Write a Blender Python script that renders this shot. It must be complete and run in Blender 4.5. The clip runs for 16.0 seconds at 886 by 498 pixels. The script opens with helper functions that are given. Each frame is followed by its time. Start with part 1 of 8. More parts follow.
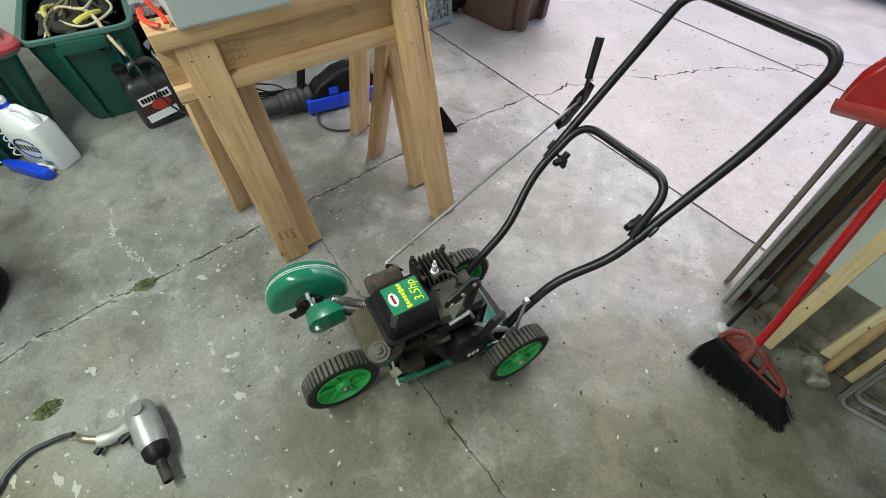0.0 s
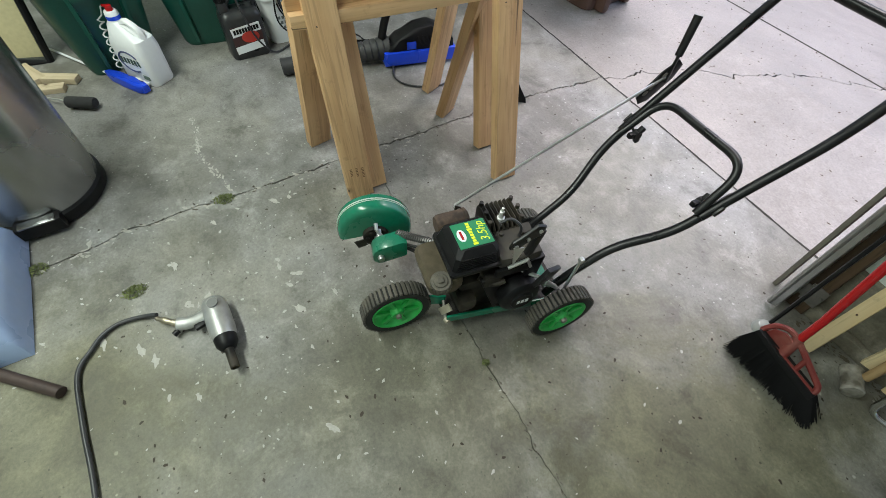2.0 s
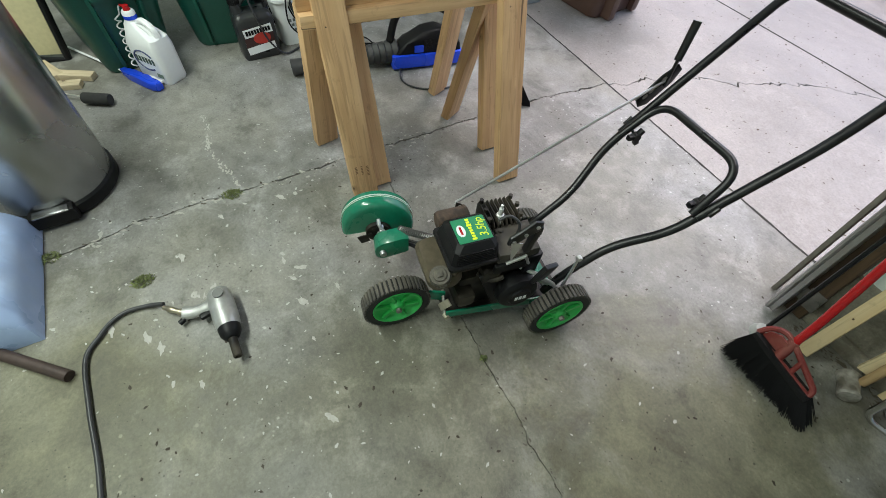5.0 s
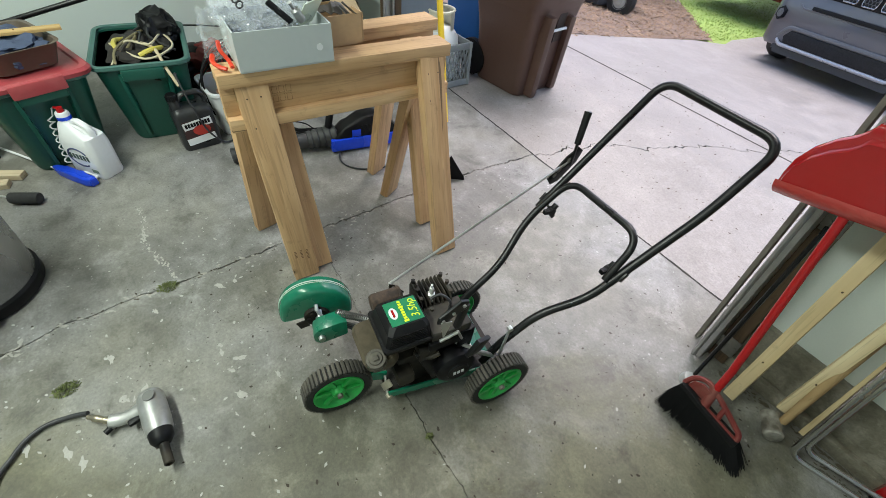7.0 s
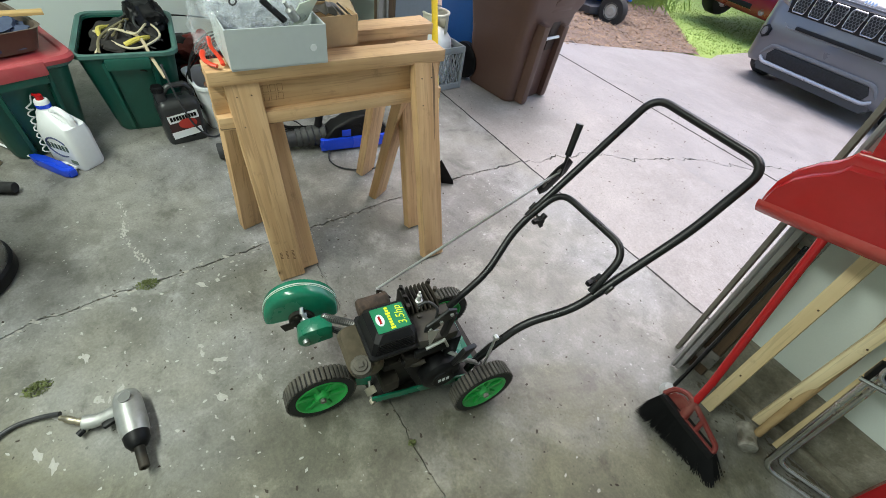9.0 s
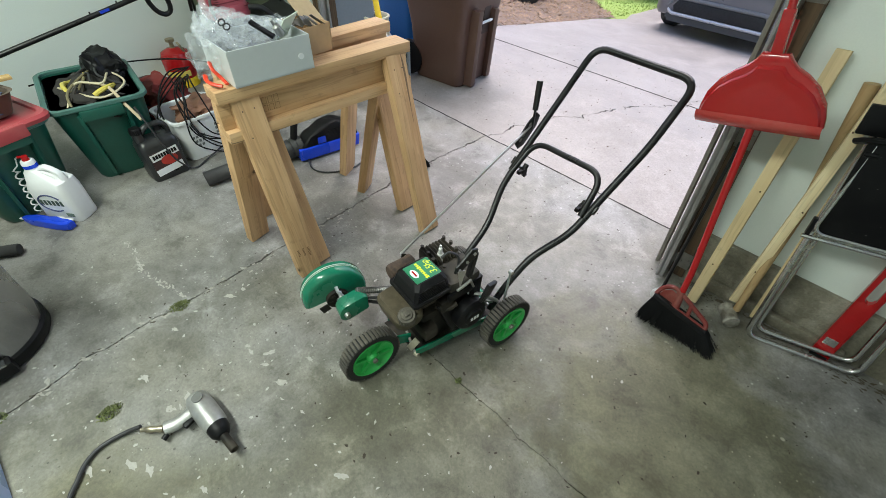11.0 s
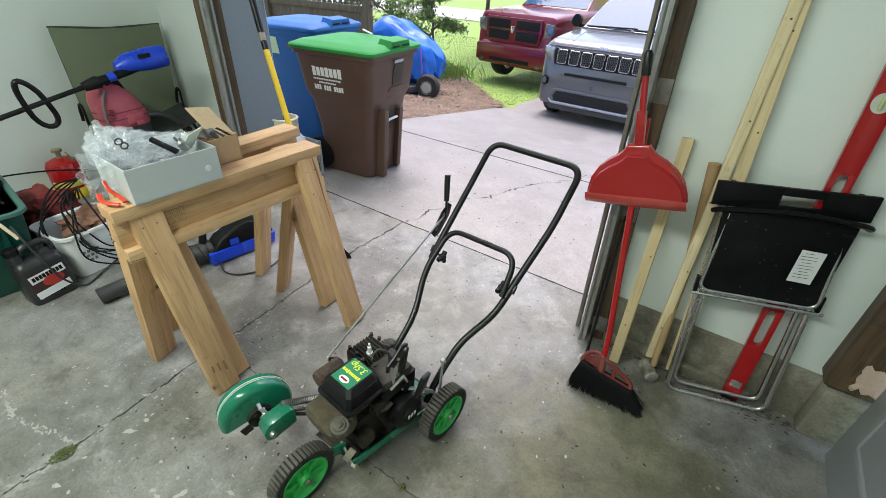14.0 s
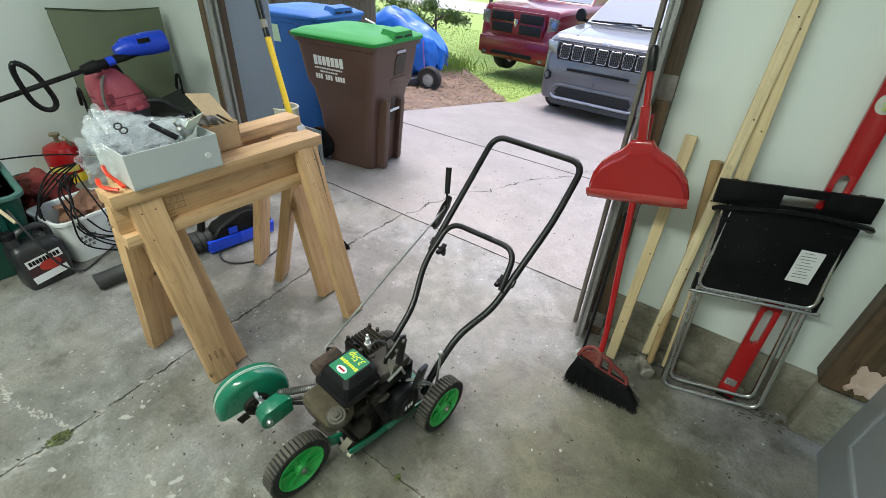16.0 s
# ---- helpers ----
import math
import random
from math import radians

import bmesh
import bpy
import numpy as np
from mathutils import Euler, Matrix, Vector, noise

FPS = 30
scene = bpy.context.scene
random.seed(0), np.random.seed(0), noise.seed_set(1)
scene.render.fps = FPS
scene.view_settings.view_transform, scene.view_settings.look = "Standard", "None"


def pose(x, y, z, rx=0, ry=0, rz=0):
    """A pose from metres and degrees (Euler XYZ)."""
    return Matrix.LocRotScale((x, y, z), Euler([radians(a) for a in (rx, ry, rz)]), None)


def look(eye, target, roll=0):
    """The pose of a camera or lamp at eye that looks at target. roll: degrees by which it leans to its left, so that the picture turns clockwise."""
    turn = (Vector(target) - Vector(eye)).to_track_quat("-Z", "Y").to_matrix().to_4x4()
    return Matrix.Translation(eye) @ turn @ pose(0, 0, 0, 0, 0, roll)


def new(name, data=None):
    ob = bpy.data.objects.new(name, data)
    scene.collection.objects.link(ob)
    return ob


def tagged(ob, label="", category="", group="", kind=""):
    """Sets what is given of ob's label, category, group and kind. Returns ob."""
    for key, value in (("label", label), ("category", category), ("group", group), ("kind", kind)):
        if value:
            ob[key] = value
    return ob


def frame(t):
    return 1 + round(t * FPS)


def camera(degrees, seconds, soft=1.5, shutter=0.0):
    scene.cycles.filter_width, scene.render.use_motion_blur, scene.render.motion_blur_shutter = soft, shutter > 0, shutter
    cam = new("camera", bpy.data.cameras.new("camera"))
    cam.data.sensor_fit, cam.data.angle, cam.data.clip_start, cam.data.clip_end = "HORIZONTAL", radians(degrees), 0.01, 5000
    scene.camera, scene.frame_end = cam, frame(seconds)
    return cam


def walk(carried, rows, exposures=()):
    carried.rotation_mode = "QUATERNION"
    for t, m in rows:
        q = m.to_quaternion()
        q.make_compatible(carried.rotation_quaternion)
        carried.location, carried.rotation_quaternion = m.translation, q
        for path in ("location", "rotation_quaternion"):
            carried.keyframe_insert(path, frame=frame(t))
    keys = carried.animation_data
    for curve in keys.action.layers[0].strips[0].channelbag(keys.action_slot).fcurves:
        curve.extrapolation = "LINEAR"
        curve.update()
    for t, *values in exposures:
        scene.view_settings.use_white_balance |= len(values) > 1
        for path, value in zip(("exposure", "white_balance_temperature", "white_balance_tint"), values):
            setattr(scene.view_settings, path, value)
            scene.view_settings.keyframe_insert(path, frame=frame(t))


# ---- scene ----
cam = camera(91.7, 16.0, 0.5)
PATH = [
    (0, (0.078, -1.198, 1.176), (-0.932, -0.447, -0.379), 1.1),
    (0.5, (0.097, -1.281, 1.183), (-0.953, -0.636, -0.392), 3.2),
    (1, (0.12, -1.314, 1.183), (-0.92, -0.688, -0.407), 4.4),
    (1.5, (0.128, -1.329, 1.176), (-0.899, -0.712, -0.425), 4.2),
    (2, (0.129, -1.339, 1.17), (-0.888, -0.73, -0.44), 5.5),
    (2.5, (0.142, -1.334, 1.173), (-0.869, -0.726, -0.443), 5.2),
    (3, (0.142, -1.347, 1.169), (-0.865, -0.74, -0.449), 5.8),
    (3.5, (0.136, -1.349, 1.178), (-0.871, -0.746, -0.441), 5.8),
    (5.8, (0.179, -1.339, 1.173), (-0.884, -0.747, -0.414), 5.6),
    (6, (0.159, -1.336, 1.174), (-0.879, -0.728, -0.424), 5.0),
    (6.5, (0.168, -1.29, 1.198), (-0.894, -0.588, -0.344), 4.3),
    (7, (0.191, -1.272, 1.256), (-0.958, -0.438, -0.153), 6.1),
    (7.5, (0.208, -1.268, 1.291), (-0.925, -0.388, -0.102), 7.5),
    (8, (0.207, -1.271, 1.286), (-0.901, -0.363, -0.11), 8.2),
    (8.5, (0.186, -1.272, 1.278), (-0.918, -0.365, -0.121), 9.6),
    (8.7, (0.167, -1.263, 1.266), (-0.946, -0.374, -0.138), 10.2),
    (10.8, (0.264, -1.506, 1.289), (-0.78, -0.501, -0.089), 2.1),
    (11, (0.265, -1.517, 1.283), (-0.762, -0.498, -0.098), 1.8),
    (11.5, (0.256, -1.537, 1.273), (-0.733, -0.487, -0.112), 2.6),
    (12, (0.252, -1.525, 1.293), (-0.71, -0.357, -0.015), 4.0),
    (12.5, (0.259, -1.498, 1.334), (-0.732, -0.162, 0.223), 3.6),
    (13, (0.26, -1.497, 1.336), (-0.703, -0.132, 0.236), 2.7),
    (13.5, (0.262, -1.494, 1.334), (-0.671, -0.104, 0.239), 2.6),
    (14, (0.252, -1.497, 1.33), (-0.666, -0.098, 0.234), 2.9),
    (14.5, (0.246, -1.499, 1.328), (-0.667, -0.106, 0.222), 3.6),
    (15, (0.243, -1.5, 1.328), (-0.665, -0.106, 0.218), 4.1),
    (15.5, (0.243, -1.498, 1.326), (-0.66, -0.104, 0.212), 4.2),
    (16, (0.247, -1.5, 1.325), (-0.653, -0.108, 0.205), 4.3),
]
walk(cam, [(t, look(eye, target, roll)) for t, eye, target, roll in PATH], exposures=[(0.0, 1.12), (0.8, 1.01), (6.2, 1.01), (7.2, 1.09), (8.5, 1.12), (11.0, 1.15), (16.0, 1.14)])


# ---- light ----
world = bpy.data.worlds.new("world")
scene.world = world
world.use_nodes = True
wn = world.node_tree.nodes
sky = wn.new("ShaderNodeTexSky")
sky.sky_type, sky.sun_disc = "NISHITA", False
sky.sun_elevation, sky.sun_rotation = radians(66), radians(-31)
sky.dust_density, sky.ozone_density = 3.0, 1.0
wn["Background"].inputs["Strength"].default_value = 0.17
world.node_tree.links.new(sky.outputs["Color"], wn["Background"].inputs["Color"])

sun = new("sun", bpy.data.lights.new("sun", "SUN"))
sun.data.energy, sun.data.angle, sun.data.color = 1.48, radians(40), (0.95, 0.90, 0.97)
sun.matrix_world = look((-3, 7, 14), (0, 2, 0))

def area(name, energy, sx, sy, colour, m):
    lamp = new(name, bpy.data.lights.new(name, "AREA"))
    lamp.data.shape, lamp.data.size, lamp.data.size_y = "RECTANGLE", sx, sy
    lamp.data.energy, lamp.data.color = energy, colour
    lamp.matrix_world = m
    return lamp

area("ceiling_tube_light", 46, 2.4, 0.25, (0.90, 1.0, 0.90), pose(-1.0, -2.4, 2.50))

# ---- materials ----
def ramp(nt, fac, a, b, ca, cb):
    r = nt.nodes.new("ShaderNodeValToRGB")
    r.color_ramp.elements[0].position, r.color_ramp.elements[1].position = a, b
    r.color_ramp.elements[0].color, r.color_ramp.elements[1].color = (*ca, 1), (*cb, 1)
    nt.links.new(fac, r.inputs[0])
    return r.outputs[0]


def mix(nt, fac, a, b, mode="MIX"):
    m = nt.nodes.new("ShaderNodeMix")
    m.data_type, m.blend_type = "RGBA", mode
    for socket, value in ((m.inputs[0], fac), (m.inputs[6], a), (m.inputs[7], b)):
        if isinstance(value, bpy.types.NodeSocket):
            nt.links.new(value, socket)
        elif isinstance(value, (int, float)):
            socket.default_value = value
        else:
            socket.default_value = (*value, 1)
    return m.outputs[2]


def tex(nt, kind, vec, scale, **kw):
    n = nt.nodes.new(kind)
    nt.links.new(vec, n.inputs["Vector"])
    n.inputs["Scale"].default_value = scale
    for k, v in kw.items():
        n.inputs[k].default_value = v
    return n


def start(name):
    m = bpy.data.materials.new(name)
    m.use_nodes = True
    nt = m.node_tree
    return m, nt, nt.nodes["Principled BSDF"], nt.nodes.new("ShaderNodeTexCoord")


def finish(nt, bsdf, colour=None, rough=None, height=None, bump=0.2, dist=0.002):
    if colour is not None:
        nt.links.new(colour, bsdf.inputs["Base Color"])
    if rough is not None:
        nt.links.new(rough, bsdf.inputs["Roughness"])
    if height is not None:
        b = nt.nodes.new("ShaderNodeBump")
        b.inputs["Strength"].default_value, b.inputs["Distance"].default_value = bump, dist
        nt.links.new(height, b.inputs["Height"])
        nt.links.new(b.outputs[0], bsdf.inputs["Normal"])


def surface(name, base, rough=0.5, metal=0.0, var=0.12, grain=60.0, blot=6.0, dirt=None, dirty=0.0, bump=0.08, coat=0.0, rvar=0.12, spec=0.5):
    """A painted, moulded or metal surface with grain, blotches and dirt."""
    m, nt, b, co = start(name)
    v = co.outputs["Object"]
    fine = tex(nt, "ShaderNodeTexNoise", v, grain, Detail=5.0).outputs[0]
    broad = tex(nt, "ShaderNodeTexNoise", v, blot, Detail=4.0).outputs[0]
    lo, hi = [max(0, c * (1 - var)) for c in base], [min(1, c * (1 + var)) for c in base]
    c = mix(nt, 0.5, ramp(nt, fine, 0.3, 0.7, lo, hi), ramp(nt, broad, 0.3, 0.7, lo, hi))
    if dirt:
        mask = ramp(nt, broad, 0.62 - 0.35 * dirty, 0.85 - 0.25 * dirty, (0, 0, 0), (dirty, dirty, dirty))
        c = mix(nt, mask, c, dirt)
    r = ramp(nt, broad, 0.3, 0.75, [max(0.03, rough - rvar)] * 3, [min(1, rough + rvar)] * 3)
    b.inputs["Metallic"].default_value = metal
    b.inputs["Coat Weight"].default_value = coat
    b.inputs["Specular IOR Level"].default_value = spec
    finish(nt, b, c, r, fine, bump, 0.001)
    return m


def wood_mat(name, light, dark, axis, scale=1.0, rough=0.65, cracks=0.85):
    """Sawn softwood; the grain runs along the given axis of the object."""
    m, nt, b, co = start(name)
    mp = nt.nodes.new("ShaderNodeMapping")
    mp.inputs["Scale"].default_value = [3.0 if n == axis else 60.0 for n in range(3)]
    nt.links.new(co.outputs["Object"], mp.inputs[0])
    info = nt.nodes.new("ShaderNodeObjectInfo")
    add = nt.nodes.new("ShaderNodeVectorMath")
    add.operation = "MULTIPLY_ADD"
    add.inputs[1].default_value = (1, 1, 1)
    grow = nt.nodes.new("ShaderNodeMath")
    grow.operation = "MULTIPLY"
    grow.inputs[1].default_value = 137.0
    nt.links.new(mp.outputs[0], add.inputs[0])
    nt.links.new(info.outputs["Random"], grow.inputs[0])
    nt.links.new(grow.outputs[0], add.inputs[2])
    g = tex(nt, "ShaderNodeTexNoise", add.outputs[0], 0.6 * scale, Detail=6.0, Distortion=0.6).outputs[0]
    shift = nt.nodes.new("ShaderNodeVectorMath")
    nt.links.new(co.outputs["Object"], shift.inputs[0])
    nt.links.new(info.outputs["Random"], shift.inputs[1])
    knots = tex(nt, "ShaderNodeTexVoronoi", shift.outputs[0], 6.5, Randomness=1.0).outputs[0]
    blot = tex(nt, "ShaderNodeTexNoise", co.outputs["Object"], 5.0, Detail=4.0).outputs[0]
    line = tex(nt, "ShaderNodeTexNoise", add.outputs[0], 1.7 * scale, Detail=3.0, Distortion=0.9).outputs[0]
    split = tex(nt, "ShaderNodeTexNoise", add.outputs[0], 0.33 * scale, Detail=2.0, Distortion=1.6).outputs[0]
    grime = tex(nt, "ShaderNodeTexNoise", shift.outputs[0], 17.0, Detail=7.0, Roughness=0.7).outputs[0]
    c = ramp(nt, g, 0.30, 0.70, dark, light)
    c = mix(nt, ramp(nt, blot, 0.4, 0.75, (0, 0, 0), (0.45, 0.45, 0.45)), c, [x * 0.78 for x in dark])
    c = mix(nt, ramp(nt, line, 0.54, 0.64, (0, 0, 0), (0.5, 0.5, 0.5)), c, [x * 0.70 for x in dark])
    c = mix(nt, ramp(nt, split, 0.712, 0.735, (0, 0, 0), (cracks, cracks, cracks)), c, [x * 0.22 for x in dark])
    c = mix(nt, ramp(nt, grime, 0.60, 0.74, (0, 0, 0), (0.55, 0.55, 0.55)), c, [x * 0.50 for x in dark])
    warp = nt.nodes.new("ShaderNodeMath")
    warp.operation = "MULTIPLY_ADD"
    nt.links.new(g, warp.inputs[0])
    warp.inputs[1].default_value = 0.10
    nt.links.new(knots, warp.inputs[2])
    c = mix(nt, ramp(nt, warp.outputs[0], 0.135, 0.175, (0.55, 0.55, 0.55), (0, 0, 0)), c, [x * 0.55 for x in dark])
    c = mix(nt, ramp(nt, warp.outputs[0], 0.105, 0.122, (0.9, 0.9, 0.9), (0, 0, 0)), c, (0.10, 0.055, 0.025))
    tone = ramp(nt, info.outputs["Random"], 0.0, 1.0, (0.84, 0.80, 0.74), (1.0, 1.0, 1.0))
    c = mix(nt, 1.0, c, tone, "MULTIPLY")
    b.inputs["Roughness"].default_value = rough
    finish(nt, b, c, None, g, 0.25, 0.001)
    return m


def concrete_mat(name, base, stain, pale, chips=0.5, tan=0.0, patches=(), mottle=1.0):
    """Old slab: broad stains, mottling, scrapes, paint flecks and pits."""
    m, nt, b, co = start(name)
    geo = nt.nodes.new("ShaderNodeNewGeometry")
    v = geo.outputs["Position"]
    broad = tex(nt, "ShaderNodeTexNoise", v, 1.6, Detail=7.0, Roughness=0.66, Distortion=0.5).outputs[0]
    mid = tex(nt, "ShaderNodeTexNoise", v, 6.0, Detail=9.0, Roughness=0.72, Distortion=0.25).outputs[0]
    streak = tex(nt, "ShaderNodeTexNoise", v, 15.0, Detail=8.0, Roughness=0.75, Distortion=0.15).outputs[0]
    fine = tex(nt, "ShaderNodeTexNoise", v, 110.0, Detail=6.0, Roughness=0.75).outputs[0]
    c = ramp(nt, broad, 0.40, 0.60, stain, base)
    c = mix(nt, ramp(nt, mid, 0.50, 0.66, (0, 0, 0), (0.85, 0.85, 0.85)), c, pale)
    c = mix(nt, ramp(nt, mid, 0.36, 0.47, [0.8 * mottle] * 3, (0, 0, 0)), c, [x * 0.66 for x in stain])
    c = mix(nt, ramp(nt, streak, 0.60, 0.70, (0, 0, 0), (0.45, 0.45, 0.45)), c, [min(1, x * 1.10) for x in pale])
    c = mix(nt, ramp(nt, streak, 0.26, 0.36, [0.55 * mottle] * 3, (0, 0, 0)), c, [x * 0.62 for x in stain])
    c = mix(nt, 0.58, c, mix(nt, 1.0, c, ramp(nt, fine, 0.32, 0.68, (0.42, 0.42, 0.42), (1.0, 1.0, 1.0)), "MULTIPLY"))
    where = tex(nt, "ShaderNodeTexNoise", v, 2.2, Detail=3.0).outputs[0]
    c = mix(nt, ramp(nt, where, 0.40, 0.60, (tan, tan, tan), (0, 0, 0)), c, (0.92, 0.88, 0.71), "MULTIPLY")
    for scale, size, wob, colour, amount in ((15.0, 0.20, 0.30, [min(1, x * 1.3) for x in pale], chips), (34.0, 0.22, 0.30, [min(1, x * 1.25) for x in pale], chips), (21.0, 0.17, 0.26, [x * 0.33 for x in stain], 0.7), (47.0, 0.20, 0.26, [x * 0.30 for x in stain], 0.6)):
        cell = tex(nt, "ShaderNodeTexVoronoi", v, scale)
        warp = nt.nodes.new("ShaderNodeMath")
        warp.operation = "MULTIPLY_ADD"
        nt.links.new(streak if scale < 30 else fine, warp.inputs[0])
        warp.inputs[1].default_value = wob
        nt.links.new(cell.outputs["Distance"], warp.inputs[2])
        spots = ramp(nt, warp.outputs[0], size, size + 0.03, (amount, amount, amount), (0, 0, 0))
        lo = 0.47 if colour[0] > base[0] else 0.44
        spots = mix(nt, 1.0, spots, ramp(nt, where if colour[0] > base[0] else broad, lo, lo + 0.1, (0, 0, 0), (1, 1, 1)), "MULTIPLY")
        c = mix(nt, spots, c, colour)
    # Olive multiply around each centre darkens the floor; light fall-off put into colour.
    for px, py, size, depth in patches:
        away = nt.nodes.new("ShaderNodeVectorMath")
        away.operation = "DISTANCE"
        nt.links.new(v, away.inputs[0])
        away.inputs[1].default_value = (px, py, 0)
        ragged = nt.nodes.new("ShaderNodeMath")
        ragged.operation = "MULTIPLY_ADD"
        nt.links.new(broad, ragged.inputs[0])
        ragged.inputs[1].default_value = 1.1 * size
        nt.links.new(away.outputs["Value"], ragged.inputs[2])
        c = mix(nt, ramp(nt, ragged.outputs[0], 0.88 * size, 2.15 * size, (depth, depth, depth), (0, 0, 0)), c, (0.72, 0.71, 0.53), "MULTIPLY")
    r = ramp(nt, mid, 0.3, 0.7, (0.42, 0.42, 0.42), (0.75, 0.75, 0.75))
    finish(nt, b, c, r, fine, 0.3, 0.002)
    return m


# Olive floor staining, deepened to paint in the foreground's weaker light.
STAIN_AND_DIMMING = ((0.28, -0.54, 0.92, 1.0), (-0.46, -2.08, 0.78, 0.95), (0.0, -1.25, 0.60, 0.5))
FLOOR = concrete_mat("garage_concrete", (0.266, 0.260, 0.252), (0.176, 0.170, 0.156), (0.375, 0.368, 0.360), 0.75, 0.4, STAIN_AND_DIMMING)
OLIVEFLOOR = concrete_mat("olive_stained_concrete", (0.258, 0.251, 0.238), (0.166, 0.159, 0.140), (0.360, 0.352, 0.338), 0.75, 0.5, STAIN_AND_DIMMING)
DRIVE = concrete_mat("drive_concrete", (0.318, 0.288, 0.274), (0.262, 0.236, 0.222), (0.368, 0.335, 0.320), 0.3, mottle=0.35)
CURB = concrete_mat("footing_concrete", (0.31, 0.288, 0.228), (0.185, 0.168, 0.125), (0.40, 0.375, 0.315), 0.2)
CRACK = surface("crack_dirt", (0.05, 0.045, 0.035), 0.95)
WALL = surface("white_wall_paint", (0.73, 0.79, 0.755), 0.6, 0, 0.03, 220, 1.6, (0.60, 0.61, 0.55), 0.25, 0.05)
CEIL = surface("ceiling_board", (0.7, 0.7, 0.68), 0.8, 0, 0.03)
WOOD = wood_mat("sawn_pine_y", (0.73, 0.485, 0.270), (0.52, 0.305, 0.145), 1)
WOODZ = wood_mat("sawn_pine_z", (0.73, 0.485, 0.270), (0.52, 0.305, 0.145), 2)
PALE = wood_mat("pale_strip_pine", (0.88, 0.75, 0.49), (0.76, 0.61, 0.36), 2, cracks=0.12)
OLDWOOD = wood_mat("old_dark_stud", (0.165, 0.105, 0.060), (0.050, 0.031, 0.019), 2)
BLACK = surface("black_powder_coat", (0.008, 0.008, 0.009), 0.36, 0, 0.25, 120, 12, (0.022, 0.020, 0.019), 0.3, spec=0.35)
PLASTIC = surface("black_plastic", (0.006, 0.006, 0.007), 0.45, 0, 0.2, 90, 9, (0.022, 0.020, 0.018), 0.4, spec=0.2)
SOOT = surface("oily_cast_iron", (0.009, 0.008, 0.007), 0.6, 0.0, 0.4, 70, 14, (0.075, 0.062, 0.047), 0.7, 0.3, spec=0.25)
TANK = surface("dusty_tank", (0.092, 0.074, 0.048), 0.65, 0, 0.4, 60, 14, (0.030, 0.025, 0.019), 0.6, 0.2, spec=0.3)
RUST = surface("rusty_muffler", (0.14, 0.085, 0.06), 0.85, 0.1, 0.7, 45, 24, (0.025, 0.02, 0.017), 0.9, 0.5)
GREEN = surface("dark_green_paint", (0.007, 0.155, 0.088), 0.24, 0, 0.15, 80, 8, (0.10, 0.13, 0.10), 0.35, 0.05, 0.2)
RIM = surface("bright_green_plastic", (0.028, 0.40, 0.080), 0.45, 0, 0.12, 80, 14, (0.06, 0.16, 0.06), 0.3)
TYRE = surface("dusty_rubber", (0.060, 0.055, 0.047), 0.85, 0, 0.25, 60, 18, (0.17, 0.15, 0.12), 0.55, 0.2)
TREAD = surface("tyre_groove_rubber", (0.016, 0.016, 0.015), 0.85)
STEEL = surface("zinc_steel", (0.55, 0.55, 0.55), 0.38, 0.9, 0.12, 90, 10, (0.25, 0.22, 0.18), 0.25)
GALV = surface("galvanised_steel", (0.36, 0.36, 0.36), 0.42, 0.75, 0.12, 40, 8, (0.27, 0.24, 0.20), 0.45)
DULLSTEEL = surface("dull_dirty_steel", (0.26, 0.25, 0.23), 0.5, 0.7, 0.25, 60, 14, (0.10, 0.085, 0.065), 0.5)
ALU = surface("brushed_cast_alloy", (0.62, 0.62, 0.61), 0.32, 0.9, 0.1, 60, 12, (0.30, 0.29, 0.27), 0.3)
CHROME = surface("chrome_tube", (0.68, 0.68, 0.68), 0.2, 1.0, 0.06, 60, 10, (0.35, 0.33, 0.3), 0.25)
INOX = surface("stainless_sheet", (0.36, 0.36, 0.365), 0.27, 1.0, 0.05, 150, 3, rvar=0.02, bump=0.02)
RED = surface("red_plastic", (0.38, 0.010, 0.012), 0.20, 0, 0.1, 60, 6, (0.25, 0.03, 0.025), 0.25, 0.03)
DRED = surface("scuffed_red_frame", (0.17, 0.026, 0.022), 0.55, 0, 0.25, 60, 14, (0.27, 0.15, 0.12), 0.5)
YELLOW = surface("yellow_fibreglass", (0.78, 0.52, 0.02), 0.4)
BRISTLE = surface("black_bristle", (0.008, 0.008, 0.009), 0.7, spec=0.2)
BROWN = surface("brown_cart_plastic", (0.085, 0.043, 0.032), 0.5, 0, 0.08, 90, 3, (0.12, 0.075, 0.06), 0.35)
LIDGREEN = surface("green_lid_plastic", (0.020, 0.225, 0.045), 0.6, 0, 0.08, 90, 4, spec=0.25)
BLUECART = surface("blue_cart_plastic", (0.018, 0.115, 0.36), 0.55, 0, 0.08, 90, 4, spec=0.25)
TOTE = surface("green_tote_plastic", (0.008, 0.080, 0.058), 0.4, 0, 0.12, 90, 5, (0.05, 0.12, 0.09), 0.3)
TOTERIM = surface("worn_tote_rim", (0.06, 0.15, 0.13), 0.5)
LIDRED = surface("faded_red_lid", (0.40, 0.055, 0.065), 0.5, 0, 0.12, 60, 6, (0.38, 0.16, 0.14), 0.4)
WHITEP = surface("white_plastic", (0.74, 0.75, 0.76), 0.4, 0, 0.03, 80, 5, (0.6, 0.6, 0.56), 0.3)
BLUEP = surface("bright_blue_plastic", (0.012, 0.06, 0.62), 0.3, 0, 0.08)
